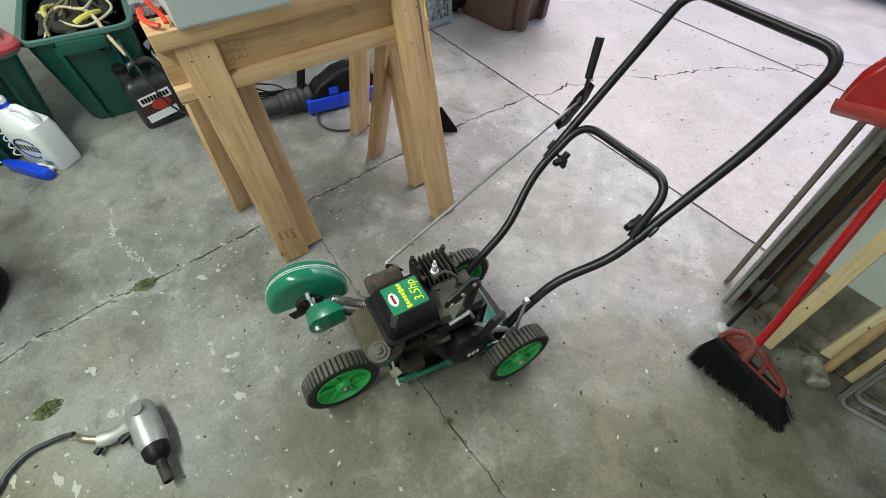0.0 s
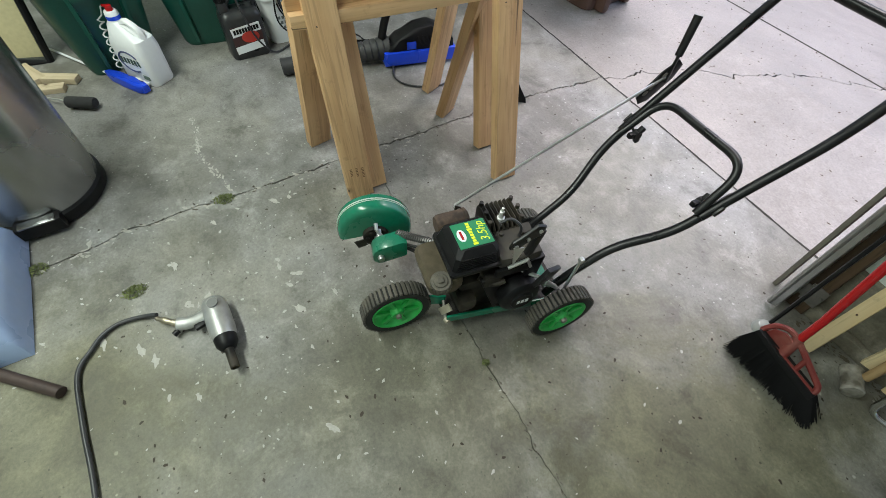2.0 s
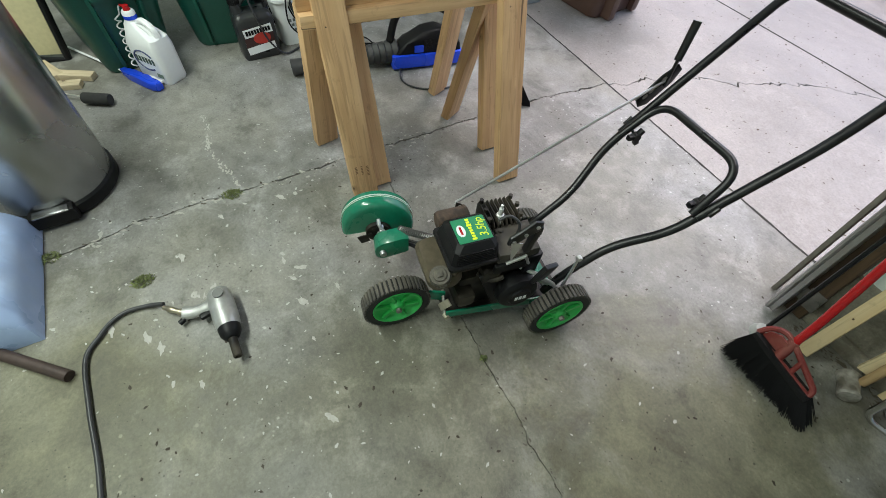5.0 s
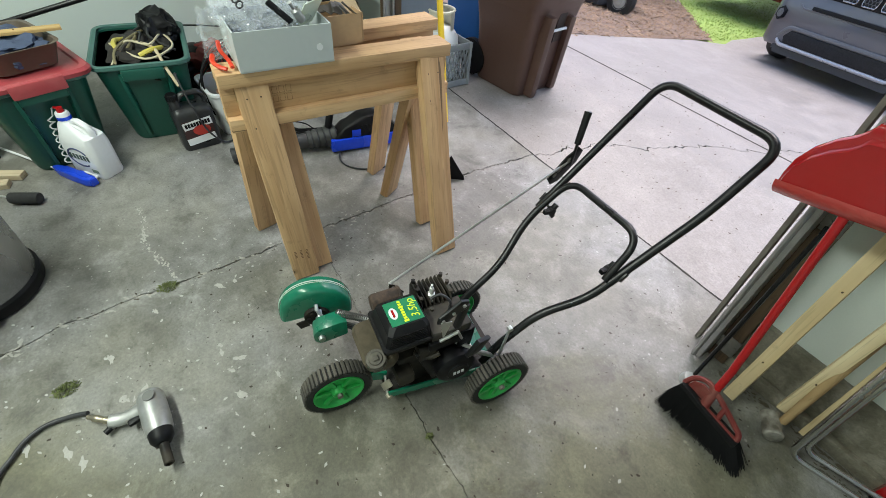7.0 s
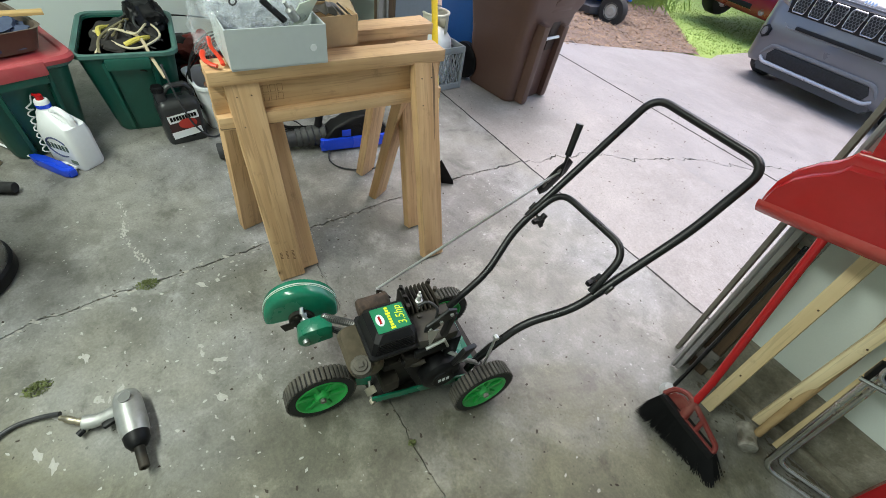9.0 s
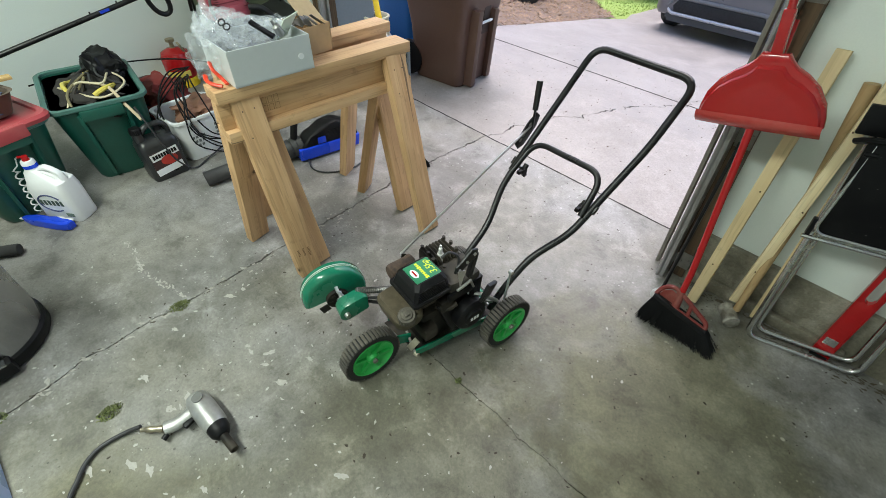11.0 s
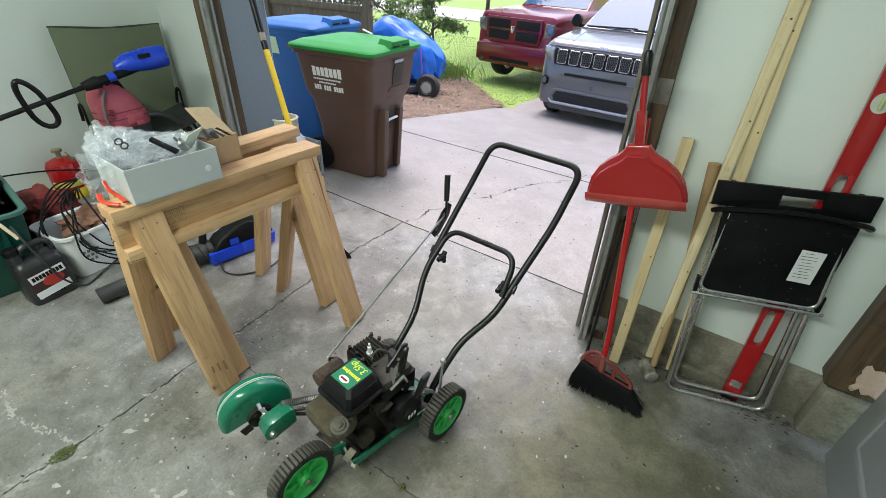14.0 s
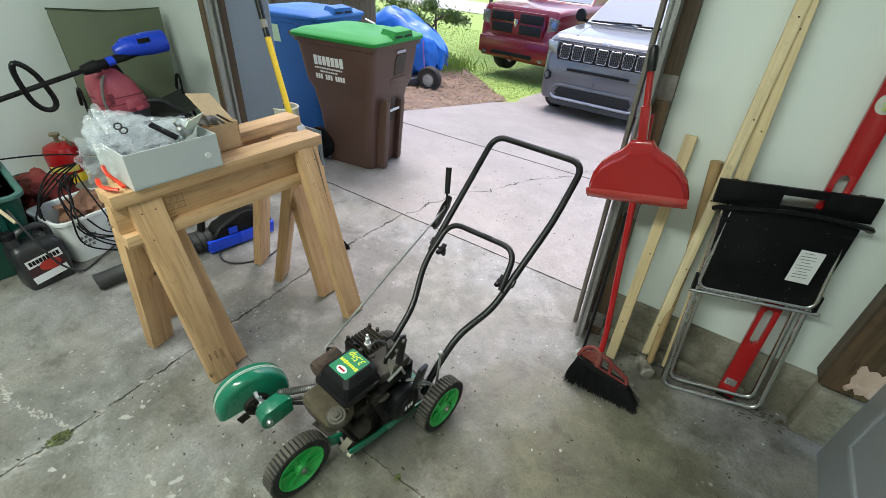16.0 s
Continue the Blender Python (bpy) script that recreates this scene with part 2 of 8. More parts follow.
BAGMAT = surface("pale_blue_sack", (0.34, 0.44, 0.66), 0.32, 0, 0.06, 40, 8, (0.40, 0.47, 0.60), 0.5, 0.1)
DOORGREY = surface("grey_door_paint", (0.30, 0.32, 0.34), 0.45, 0, 0.04, 90, 3)
SLATE = surface("slate_blue_panel", (0.185, 0.215, 0.285), 0.5, 0, 0.07, 60, 3)
TRAY = surface("grey_tray_plastic", (0.50, 0.53, 0.53), 0.4, 0, 0.03, 60, 4)
CARD = surface("cardboard", (0.45, 0.30, 0.17), 0.85, 0, 0.08, 80, 8)
CANVAS = surface("olive_canvas", (0.15, 0.178, 0.115), 0.9, 0, 0.12, 250, 5)
RUBBER = surface("black_rubber_hose", (0.03, 0.03, 0.032), 0.45, 0, 0.2)

# ---- building helpers ----
I4 = Matrix.Identity(4)


def box(bm, sx, sy, sz, m=I4, bevel=0.0):
    """A box centred on m."""
    made = bmesh.ops.create_cube(bm, size=1.0, matrix=m @ Matrix.Diagonal((sx, sy, sz, 1)))["verts"]
    if bevel:
        edges = list({e for v in made for e in v.link_edges})
        bmesh.ops.bevel(bm, geom=edges, offset=bevel, segments=2, profile=0.6, affect="EDGES", clamp_overlap=True)


def cyl(bm, r1, r2, h, m=I4, seg=24, caps=True):
    """A cylinder or cone along z, centred on m."""
    bmesh.ops.create_cone(bm, cap_ends=caps, segments=seg, radius1=r1, radius2=r2, depth=h, matrix=m)


def lathe(bm, profile, m=I4, seg=32, turn=360.0):
    """Revolve rows of (radius, height) about z."""
    full = abs(turn) >= 360
    n = seg if full else seg + 1
    rings = []
    for k in range(n):
        a = radians(turn) * k / seg
        rings.append([bm.verts.new(m @ Vector((r * math.cos(a), r * math.sin(a), z))) for r, z in profile])
    for k in range(seg):
        a, b = rings[k], rings[(k + 1) % n]
        for i in range(len(profile) - 1):
            if profile[i][0] < 1e-6 and profile[i + 1][0] < 1e-6:
                continue
            bm.faces.new((a[i], b[i], b[i + 1], a[i + 1]))


def smooth_path(points, steps=6, closed=False):
    """A Catmull-Rom curve through the points."""
    p = [Vector(q) for q in points]
    out, n = [], len(p)
    last = n if closed else n - 1
    for i in range(last):
        a = p[(i - 1) % n] if closed or i > 0 else p[0]
        b, c = p[i], p[(i + 1) % n]
        d = p[(i + 2) % n] if closed or i + 2 < n else p[-1]
        for k in range(steps):
            t = k / steps
            out.append(0.5 * ((2 * b) + (c - a) * t + (2 * a - 5 * b + 4 * c - d) * t * t + (3 * b - a - 3 * c + d) * t ** 3))
    if not closed:
        out.append(p[-1])
    return out


def rounded(points, radius=0.04, steps=5):
    """A polyline with its corners rounded off."""
    p = [Vector(q) for q in points]
    out = [p[0]]
    for a, b, c in zip(p, p[1:], p[2:]):
        u, w = (a - b), (c - b)
        r = min(radius, u.length * 0.45, w.length * 0.45)
        s, e = b + u.normalized() * r, b + w.normalized() * r
        for k in range(steps + 1):
            t = k / steps
            out.append((1 - t) ** 2 * s + 2 * t * (1 - t) * b + t * t * e)
    return out + [p[-1]]


def tube(bm, points, r, seg=10, closed=False, m=I4, flat=1.0):
    """A round tube along the points; r may be a list."""
    p = [m @ Vector(q) for q in points]
    n = len(p)
    rings, up = [], Vector((0.13, 0.21, 0.97))
    for i in range(n):
        a, b = p[(i - 1) % n if closed else max(i - 1, 0)], p[(i + 1) % n if closed else min(i + 1, n - 1)]
        d = (b - a).normalized() if (b - a).length > 1e-9 else Vector((0, 0, 1))
        side = d.cross(up)
        if side.length < 1e-3:
            side = d.cross(Vector((1, 0, 0)))
        side.normalize()
        top = side.cross(d).normalized()
        up = top
        rad = r[i] if isinstance(r, (list, tuple)) else r
        rings.append([bm.verts.new(p[i] + rad * (math.cos(t) * side + flat * math.sin(t) * top)) for t in (2 * math.pi * k / seg for k in range(seg))])
    for i in range(n if closed else n - 1):
        a, b = rings[i], rings[(i + 1) % n]
        for k in range(seg):
            bm.faces.new((a[k], a[(k + 1) % seg], b[(k + 1) % seg], b[k]))
    if not closed:
        bm.faces.new(rings[0][::-1])
        bm.faces.new(rings[-1])


def slab(bm, outline, lo, hi, m=I4, bevel=0.0):
    """An outline in x and y, extruded from lo to hi."""
    a = [bm.verts.new(m @ Vector((x, y, lo))) for x, y in outline]
    b = [bm.verts.new(m @ Vector((x, y, hi))) for x, y in outline]
    faces = [bm.faces.new(a[::-1]), bm.faces.new(b)]
    for k in range(len(a)):
        faces.append(bm.faces.new((a[k], a[(k + 1) % len(a)], b[(k + 1) % len(a)], b[k])))
    if bevel:
        bmesh.ops.bevel(bm, geom=list(faces[0].edges) + list(faces[1].edges), offset=bevel, segments=2, profile=0.6, affect="EDGES", clamp_overlap=True)


def loft(bm, rings, caps=True):
    """Skin over closed rings of equally many points."""
    made = [[bm.verts.new(Vector(p)) for p in ring] for ring in rings]
    n = len(made[0])
    for a, b in zip(made, made[1:]):
        for k in range(n):
            bm.faces.new((a[k], a[(k + 1) % n], b[(k + 1) % n], b[k]))
    if caps:
        bm.faces.new(made[0][::-1])
        bm.faces.new(made[-1])


def round_rect(sx, sy, r, n=4):
    """Points of a rounded rectangle."""
    out = []
    for cx, cy, a0 in ((sx / 2 - r, sy / 2 - r, 0), (-sx / 2 + r, sy / 2 - r, 90), (-sx / 2 + r, -sy / 2 + r, 180), (sx / 2 - r, -sy / 2 + r, 270)):
        for k in range(n + 1):
            a = radians(a0 + 90 * k / n)
            out.append((cx + r * math.cos(a), cy + r * math.sin(a)))
    return out


def ring_at(sx, sy, r, z, cx=0.0, cy=0.0, n=4):
    return [(cx + x, cy + y, z) for x, y in round_rect(sx, sy, r, n)]


def part(name, bm, material, parent=None, label="", smooth=40):
    bmesh.ops.remove_doubles(bm, verts=bm.verts, dist=1e-6)
    bmesh.ops.recalc_face_normals(bm, faces=bm.faces)
    me = bpy.data.meshes.new(name)
    bm.to_mesh(me)
    bm.free()
    me.materials.append(material)
    if smooth:
        me.shade_smooth()
        me.set_sharp_from_angle(angle=radians(smooth))
    ob = new(name, me)
    if parent is not None:
        ob.parent = parent
    if label:
        ob["label"] = label
    return ob


def thing(name, label, category, m=I4, group="", kind=""):
    ob = new(name)
    ob.empty_display_size = 0.05
    ob.matrix_world = m
    return tagged(ob, label, category, group, kind)


def one(name, bm, material, label, category, m=I4, group="", kind="", smooth=40):
    ob = part(name, bm, material, None, "", smooth)
    ob.matrix_world = m
    return tagged(ob, label, category, group, kind)


def B():
    return bmesh.new()


def text_bm(words, size, m, depth=0.0006, align="CENTER", squeeze=1.0, shear=0.0):
    """Raised lettering in Blender's own font as a bmesh."""
    cu = bpy.data.curves.new("text", "FONT")
    cu.body, cu.size, cu.extrude, cu.align_x, cu.align_y, cu.shear = words, size, depth, align, "CENTER", shear
    cu.resolution_u = 3
    ob = bpy.data.objects.new("text", cu)
    scene.collection.objects.link(ob)
    bpy.context.view_layer.update()
    me = bpy.data.meshes.new_from_object(ob.evaluated_get(bpy.context.evaluated_depsgraph_get()))
    bm = bmesh.new()
    bm.from_mesh(me)
    bpy.data.objects.remove(ob)
    bpy.data.meshes.remove(me)
    bpy.data.curves.remove(cu)
    bmesh.ops.transform(bm, matrix=m @ Matrix.Diagonal((squeeze, 1, 1, 1)), verts=bm.verts)
    return bm


def stick(bm, a, b, sx, sy, spin=0.0, bevel=0.002):
    """A squared timber from a to b with the section sx by sy."""
    a, b = Vector(a), Vector(b)
    d = b - a
    turn = d.to_track_quat("Z", "Y").to_matrix().to_4x4()
    box(bm, sx, sy, d.length, Matrix.Translation((a + b) / 2) @ turn @ pose(0, 0, 0, 0, 0, spin), bevel)


# ---- structure ----
def wobble(p, amp, seed):
    return amp * (noise.noise(Vector((p * 2.1, seed, 0))) + 0.6 * noise.noise(Vector((p * 9.0, seed, 3))) + 0.35 * noise.noise(Vector((p * 31.0, seed, 7))) + 0.22 * noise.noise(Vector((p * 83.0, seed, 1))))


CRACK_LINE = [(-5.6, -0.75), (-2.08, -1.044), (-1.79, -1.100), (-1.51, -1.125), (-1.18, -1.143), (-0.83, -1.192), (-0.48, -1.217), (-0.24, -1.232), (0.32, -1.243)]


def crack_x(y):
    """The long crack that wanders towards the door."""
    for (y0, x0), (y1, x1) in zip(CRACK_LINE, CRACK_LINE[1:]):
        if y <= y1:
            return x0 + (x1 - x0) * (y - y0) / (y1 - y0) + wobble(y, 0.026, 5.0)
    return CRACK_LINE[-1][1]


def crack_y(x):
    """The joint that runs under the edger."""
    return -0.957 + wobble(x, 0.024, 9.0)


def run(a, b, n):
    return [a + (b - a) * k / n for k in range(n + 1)]


def gap(p, seed):
    """Half width of a crack: broken edges that open and close."""
    return 0.0012 + 0.0066 * max(0, noise.noise(Vector((p * 9, seed, 2))) + 0.18) + 0.0060 * max(0, noise.noise(Vector((p * 60, seed, 5))))


ZJOINT = 0.298
floor = thing("floor", "stained grey concrete garage slab with cracks and joints", "floor", kind="structure")


def slab_piece(name, outline, material, parent, top=0.0):
    bm = B()
    slab(bm, outline, -0.03, top)
    return part(name, bm, material, parent, smooth=0)


ys_low, ys_high = run(-5.6, -0.957, 400), run(-0.957, ZJOINT, 150)
xs_right = run(-1.18, 0.94, 220)
left_edge = [(crack_x(y) - gap(y, 2.0), y) for y in run(-5.6, ZJOINT - 0.003, 560)]
slab_piece("slab", [(-3.4, ZJOINT - 0.003), (-3.4, -5.6)] + left_edge, FLOOR, floor)
right_low = [(crack_x(y) + gap(y, 8.0), y) for y in ys_low if y < -0.97]
slab_piece("slab", [(0.94, -5.6)] + [(x, crack_y(x) - 0.42 * gap(x, 3.0)) for x in xs_right[::-1]] + right_low[::-1], OLIVEFLOOR, floor, 0.001)
right_high = [(crack_x(y) + gap(y, 8.0), y) for y in ys_high if y > -0.94]
slab_piece("slab", [(0.94, ZJOINT - 0.003)] + right_high[::-1] + [(x, crack_y(x) + 0.42 * gap(x, 6.0)) for x in xs_right], FLOOR, floor, 0.0005)



bm = B()
for y0, seed, x0, x1 in ((ZJOINT, 21.0, -2.60, 0.94),):
    prev = None
    for x in run(x0, x1, 180):
        a = bm.verts.new((x, y0 - 0.0032 - 0.7 * gap(x, seed) + wobble(x, 0.003, 2.0), 0.0012))
        b = bm.verts.new((x, y0 + 0.0025 + 0.7 * gap(x, seed + 4) + wobble(x, 0.003, 2.0), 0.0012))
        if prev:
            bm.faces.new((prev[0], prev[1], b, a))
        prev = (a, b)
part("joint_filler", bm, surface("joint_dirt", (0.022, 0.019, 0.016), 0.95, 0, 0.5, 90, 20, (0.05, 0.045, 0.038), 0.5), floor, "dirt-filled slab joint", 0)


def gz(y):
    """Height of the drive and yard, which fall away from the garage."""
    if y < 1.2:
        return 0.0
    if y < 5.5:
        return -0.13 * (y - 1.2)
    return -0.559 - 0.075 * min(y - 5.5, 3.0)


def sheet(bm, outline_x, ys, drop):
    """A strip that follows the fall of the yard; outline_x gives the left and right ends at each y."""
    rows = []
    for y in ys:
        x0, x1, nx = outline_x(y)
        rows.append([bm.verts.new((x0 + (x1 - x0) * k / nx, y, gz(y) + drop)) for k in range(nx + 1)])
    for a, b in zip(rows, rows[1:]):
        for k in range(len(a) - 1):
            bm.faces.new((a[k], a[k + 1], b[k + 1], b[k]))


GRASS = surface("lawn", (0.255, 0.375, 0.078), 0.9, 0, 0.35, 30, 2.5, (0.16, 0.17, 0.05), 0.5, 0.6)
MULCH = surface("wood_chip_bed", (0.21, 0.145, 0.11), 0.95, 0, 0.45, 40, 4, (0.10, 0.07, 0.05), 0.6, 0.8)
ground = thing("ground", "sloping yard with pale concrete drive and lawn", "ground", kind="structure")
bm = B()
sheet(bm, lambda y: (-70, 70, 40), [-12, 0, 0.4, 1.2, 3, 4, 5, 5.5, 6.5, 7.5, 8.5, 10, 14, 20, 30, 45, 70, 110, 200], -0.06)
part("lawn", bm, GRASS, ground)
bm = B()
sheet(bm, lambda y: (-3.0, 0.94 if y < 0.3 else 3.2, 2), [-5.7, 0, 0.29, 0.31, 1.2, 1.9, 2.5], -0.016)
part("subsoil", bm, surface("crack_soil", (0.020, 0.017, 0.013), 0.95), ground)
HAIR = [(-1.24, ZJOINT), (-1.13, 0.68), (-0.97, 1.05), (-0.85, 1.45), (-0.66, 1.865)]


def hair_x(y):
    for (x0, y0), (x1, y1) in zip(HAIR, HAIR[1:]):
        if y <= y1:
            return x0 + (x1 - x0) * (y - y0) / (y1 - y0) + wobble(y, 0.075, 4.0)
    return HAIR[-1][0]


def drop_slab(outline):
    bm = B()
    slab(bm, outline, -0.03, -0.004)
    for y in (0.8, 1.2, 1.5):
        bmesh.ops.bisect_plane(bm, geom=bm.verts[:] + bm.edges[:] + bm.faces[:], plane_co=(0, y, 0), plane_no=(0, 1, 0))
    bmesh.ops.triangulate(bm, faces=bm.faces)
    for v in bm.verts:
        v.co.z += gz(v.co.y)
    return part("drive_slab", bm, DRIVE, ground, smooth=0)


ys = run(ZJOINT + 0.002, 1.865, 140)
drop_slab([(-2.88, 1.862), (-2.86, 1.2), (-2.85, ZJOINT + 0.002)] + [(hair_x(y) - 1.1 * gap(y, 4.0), y) for y in ys])
drop_slab([(3.2, ZJOINT + 0.002), (3.2, 1.2), (3.2, 1.865)] + [(hair_x(y) + 1.1 * gap(y, 5.0), y) for y in ys[::-1]])
bm = B()
HAIR2 = [(-0.66, 1.880), (-0.55, 2.4), (-0.30, 3.0), (-0.12, 3.7)]
sheet(bm, lambda y: (-2.89 - 0.05 * math.sin(y * 1.1) + (0.16 * max(0, 1 - abs(y - 4.85) / 0.5)), 3.2, 6), [1.876 + 0.25 * k for k in range(40)] + [14, 20, 30], -0.004)
part("drive_slab", bm, DRIVE, ground)
bm = B()
for k in range(3):
    (x0, y0), (x1, y1) = HAIR2[k], HAIR2[k + 1]
    prev = None
    for q in range(25):
        t = q / 24
        x, y = x0 + (x1 - x0) * t + wobble(y0 + t, 0.05, 6.0), y0 + (y1 - y0) * t
        a, b = bm.verts.new((x - 0.0035 - 0.4 * gap(y, 12.0), y, gz(y) - 0.0025)), bm.verts.new((x + 0.003, y, gz(y) - 0.0025))
        if prev:
            bm.faces.new((prev[0], prev[1], b, a))
        prev = (a, b)
prev = None
for x in run(-2.88, 3.2, 200):
    a, b = bm.verts.new((x, 1.8665 - 0.3 * gap(x, 31.0), gz(1.87) - 0.0015)), bm.verts.new((x, 1.8755 + 0.3 * gap(x, 35.0), gz(1.87) - 0.0015))
    if prev:
        bm.faces.new((prev[0], prev[1], b, a))
    prev = (a, b)
part("crack", bm, CRACK, ground, "hairline crack and dirty joint in the drive")
bm = B()
sheet(bm, lambda y: (-7.5, -2.90, 8), [0.3 + 0.3 * k for k in range(16)], -0.02)
sheet(bm, lambda y: (-7.5, -2.80 - 0.95 * (y - 4.8), 8), [4.8 + 0.3 * k for k in range(13)], -0.02)
part("wood_chip_bed", bm, MULCH, ground, "brown wood-chip bed")
rng = random.Random(11)
bm = B()
for k in range(9000):
    y = rng.uniform(1.6, 6.5)
    x = rng.uniform(-5.6, -2.86 if y < 4.8 else -2.8 - 0.95 * (y - 4.8))
    L, wd = rng.uniform(0.008, 0.028), rng.uniform(0.004, 0.011)
    q = pose(x, y, gz(y) - 0.012 + rng.uniform(0, 0.02), rng.uniform(-25, 25), rng.uniform(-25, 25), rng.uniform(0, 360))
    c = [bm.verts.new(q @ Vector(p)) for p in ((-L, -wd, 0), (L, -wd * 0.6, 0), (L * 0.9, wd, 0.004), (-L, wd * 0.7, 0.003))]
    bm.faces.new(c)
CHIP = surface("wood_chips", (0.245, 0.160, 0.100), 0.9, 0, 0.6, 8, 3, (0.38, 0.275, 0.19), 0.6)
one("wood_chips", bm, CHIP, "scattered brown wood chips covering the bed", "wood chips", kind="stuff", smooth=0)
bm = B()
for k in range(26000):
    y = 4.9 + 9.0 * rng.random() ** 1.7
    x = rng.uniform(-10.5, -3.0)
    if y < 4.85 + (-2.85 - x) / 0.95:
        continue
    h, wd, a = rng.uniform(0.002, 0.014), rng.uniform(0.005, 0.010) * (1 + 0.12 * (y - 4.9)), rng.uniform(0, math.pi)
    dx, dy = math.cos(a) * wd, math.sin(a) * wd
    z = gz(y) - 0.06
    lx, ly = rng.uniform(-0.03, 0.03), rng.uniform(-0.03, 0.03)
    v = [bm.verts.new(p) for p in ((x - dx, y - dy, z), (x + dx, y + dy, z), (x + lx, y + ly, z + h + 0.012))]
    bm.faces.new(v)
BLADE = surface("grass_blades", (0.305, 0.435, 0.098), 0.7, 0, 0.35, 3, 1.2, (0.26, 0.32, 0.08), 0.5)
one("grass", bm, BLADE, "bright green lawn grass by the drive", "grass", kind="stuff", smooth=0)

wall_front = thing("wall_front", "white painted board wall beside the door opening", "wall", kind="structure")
bm = B()
box(bm, 0.868, 0.15, 2.42, pose(0.496, 0.165, 1.425), 0.002)
for v in bm.verts:
    if v.co.x < 0.3:
        v.co.x -= 0.025 * (v.co.z - 0.2)
part("board", bm, WALL, wall_front)
bm = B()
box(bm, 0.868, 0.20, 0.215, pose(0.496, 0.17, 0.1075), 0.004)
part("footing", bm, CURB, wall_front)
bm = B()
box(bm, 0.56, 0.03, 0.050, pose(0.36, 0.058, 0.025), 0.012)
part("footing_ledge", bm, CURB, wall_front)
bm = B()
box(bm, 0.66, 0.09, 2.635, pose(-2.93, 0.195, 1.3175), 0.002)
part("board", bm, WALL, wall_front)
bm = B()
box(bm, 2.67, 0.15, 0.45, pose(-1.26, 0.165, 2.41), 0.002)
part("header", bm, WALL, wall_front)

wall_left = thing("wall_left", "white painted board wall with a dark outlet", "wall", kind="structure")
bm = B()
box(bm, 0.12, 5.8, 2.635, pose(-3.32, -2.66, 1.3175), 0.002)
part("board", bm, WALL, wall_left)
wall_right = thing("wall_right", "white board wall on a concrete footing", "wall", kind="structure")
bm = B()
box(bm, 0.12, 4.52, 2.635, pose(0.975, -3.30, 1.3175), 0.002)
box(bm, 0.12, 0.99, 0.53, pose(0.975, -0.55, 2.37), 0.002)
part("board", bm, WALL, wall_right)
wall_back = thing("wall_back", "plain white board wall", "wall", kind="structure")
bm = B()
box(bm, 4.4, 0.12, 2.635, pose(-1.17, -5.62, 1.3175), 0.002)
part("board", bm, WALL, wall_back)
bm = B()
box(bm, 4.6, 6.1, 0.06, pose(-1.17, -2.66, 2.667))
one("ceiling", bm, CEIL, "plain pale board ceiling", "ceiling", kind="structure")
bm = B()
box(bm, 2.5, 0.3, 0.08, pose(-1.0, -2.4, 2.44), 0.01)
one("ceiling_light", bm, WHITEP, "white strip light fixture on the ceiling", "ceiling light", m=pose(0, 0, 0.155))

# the corner post and grey door of the side wall
corner = thing("trim", "rough dark stained timber corner post on concrete stub", "trim", pose(0.0, 0.0, 0.0), kind="structure")
bm = B()
box(bm, 0.155, 0.085, 2.35, pose(0.852, 0.047, 1.42), 0.006)
part("post", bm, OLDWOOD, corner)
bm = B()
box(bm, 0.15, 0.085, 0.225, pose(0.866, 0.050, 0.1125), 0.018)
part("concrete_stub", bm, CURB, corner)
bm = B()
rows = [[bm.verts.new((0.83 + 0.075 * u + 0.012 * noise.noise(Vector((u * 4, t * 5, 2))), 0.001 - 0.012 * abs(noise.noise(Vector((u * 3, t * 4, 6)))), 0.27 + 0.10 * t + 0.018 * noise.noise(Vector((u * 5, t * 3, 9))))) for u in (i / 7 for i in range(8))] for t in (k / 7 for k in range(8))]
for a, b in zip(rows, rows[1:]):
    for i in range(7):
        bm.faces.new((a[i], a[i + 1], b[i + 1], b[i]))
bmesh.ops.solidify(bm, geom=bm.faces[:], thickness=0.002)
part("peeling_paper", bm, surface("torn_paper", (0.55, 0.40, 0.33), 0.85), corner, "torn peeling pinkish paper")
door = thing("door_1", "closed grey painted panel door", "door", pose(0.875, -0.045, 0.0), kind="structure")
bm = B()
box(bm, 0.04, 0.90, 2.06, pose(0.022, -0.455, 1.045), 0.003)
part("leaf", bm, DOORGREY, door)
for zc, h in ((0.50, 0.62), (1.45, 0.95)):
    for yc in (-0.25, -0.66):
        bm = B()
        for sy, sz, dy, dz in ((0.022, h, -0.14, 0), (0.022, h, 0.14, 0), (0.302, 0.022, 0, -h / 2), (0.302, 0.022, 0, h / 2)):
            box(bm, 0.012, sy, sz, pose(0.0, yc + dy, zc + dz), 0.004)
        part("panel_moulding", bm, DOORGREY, door)

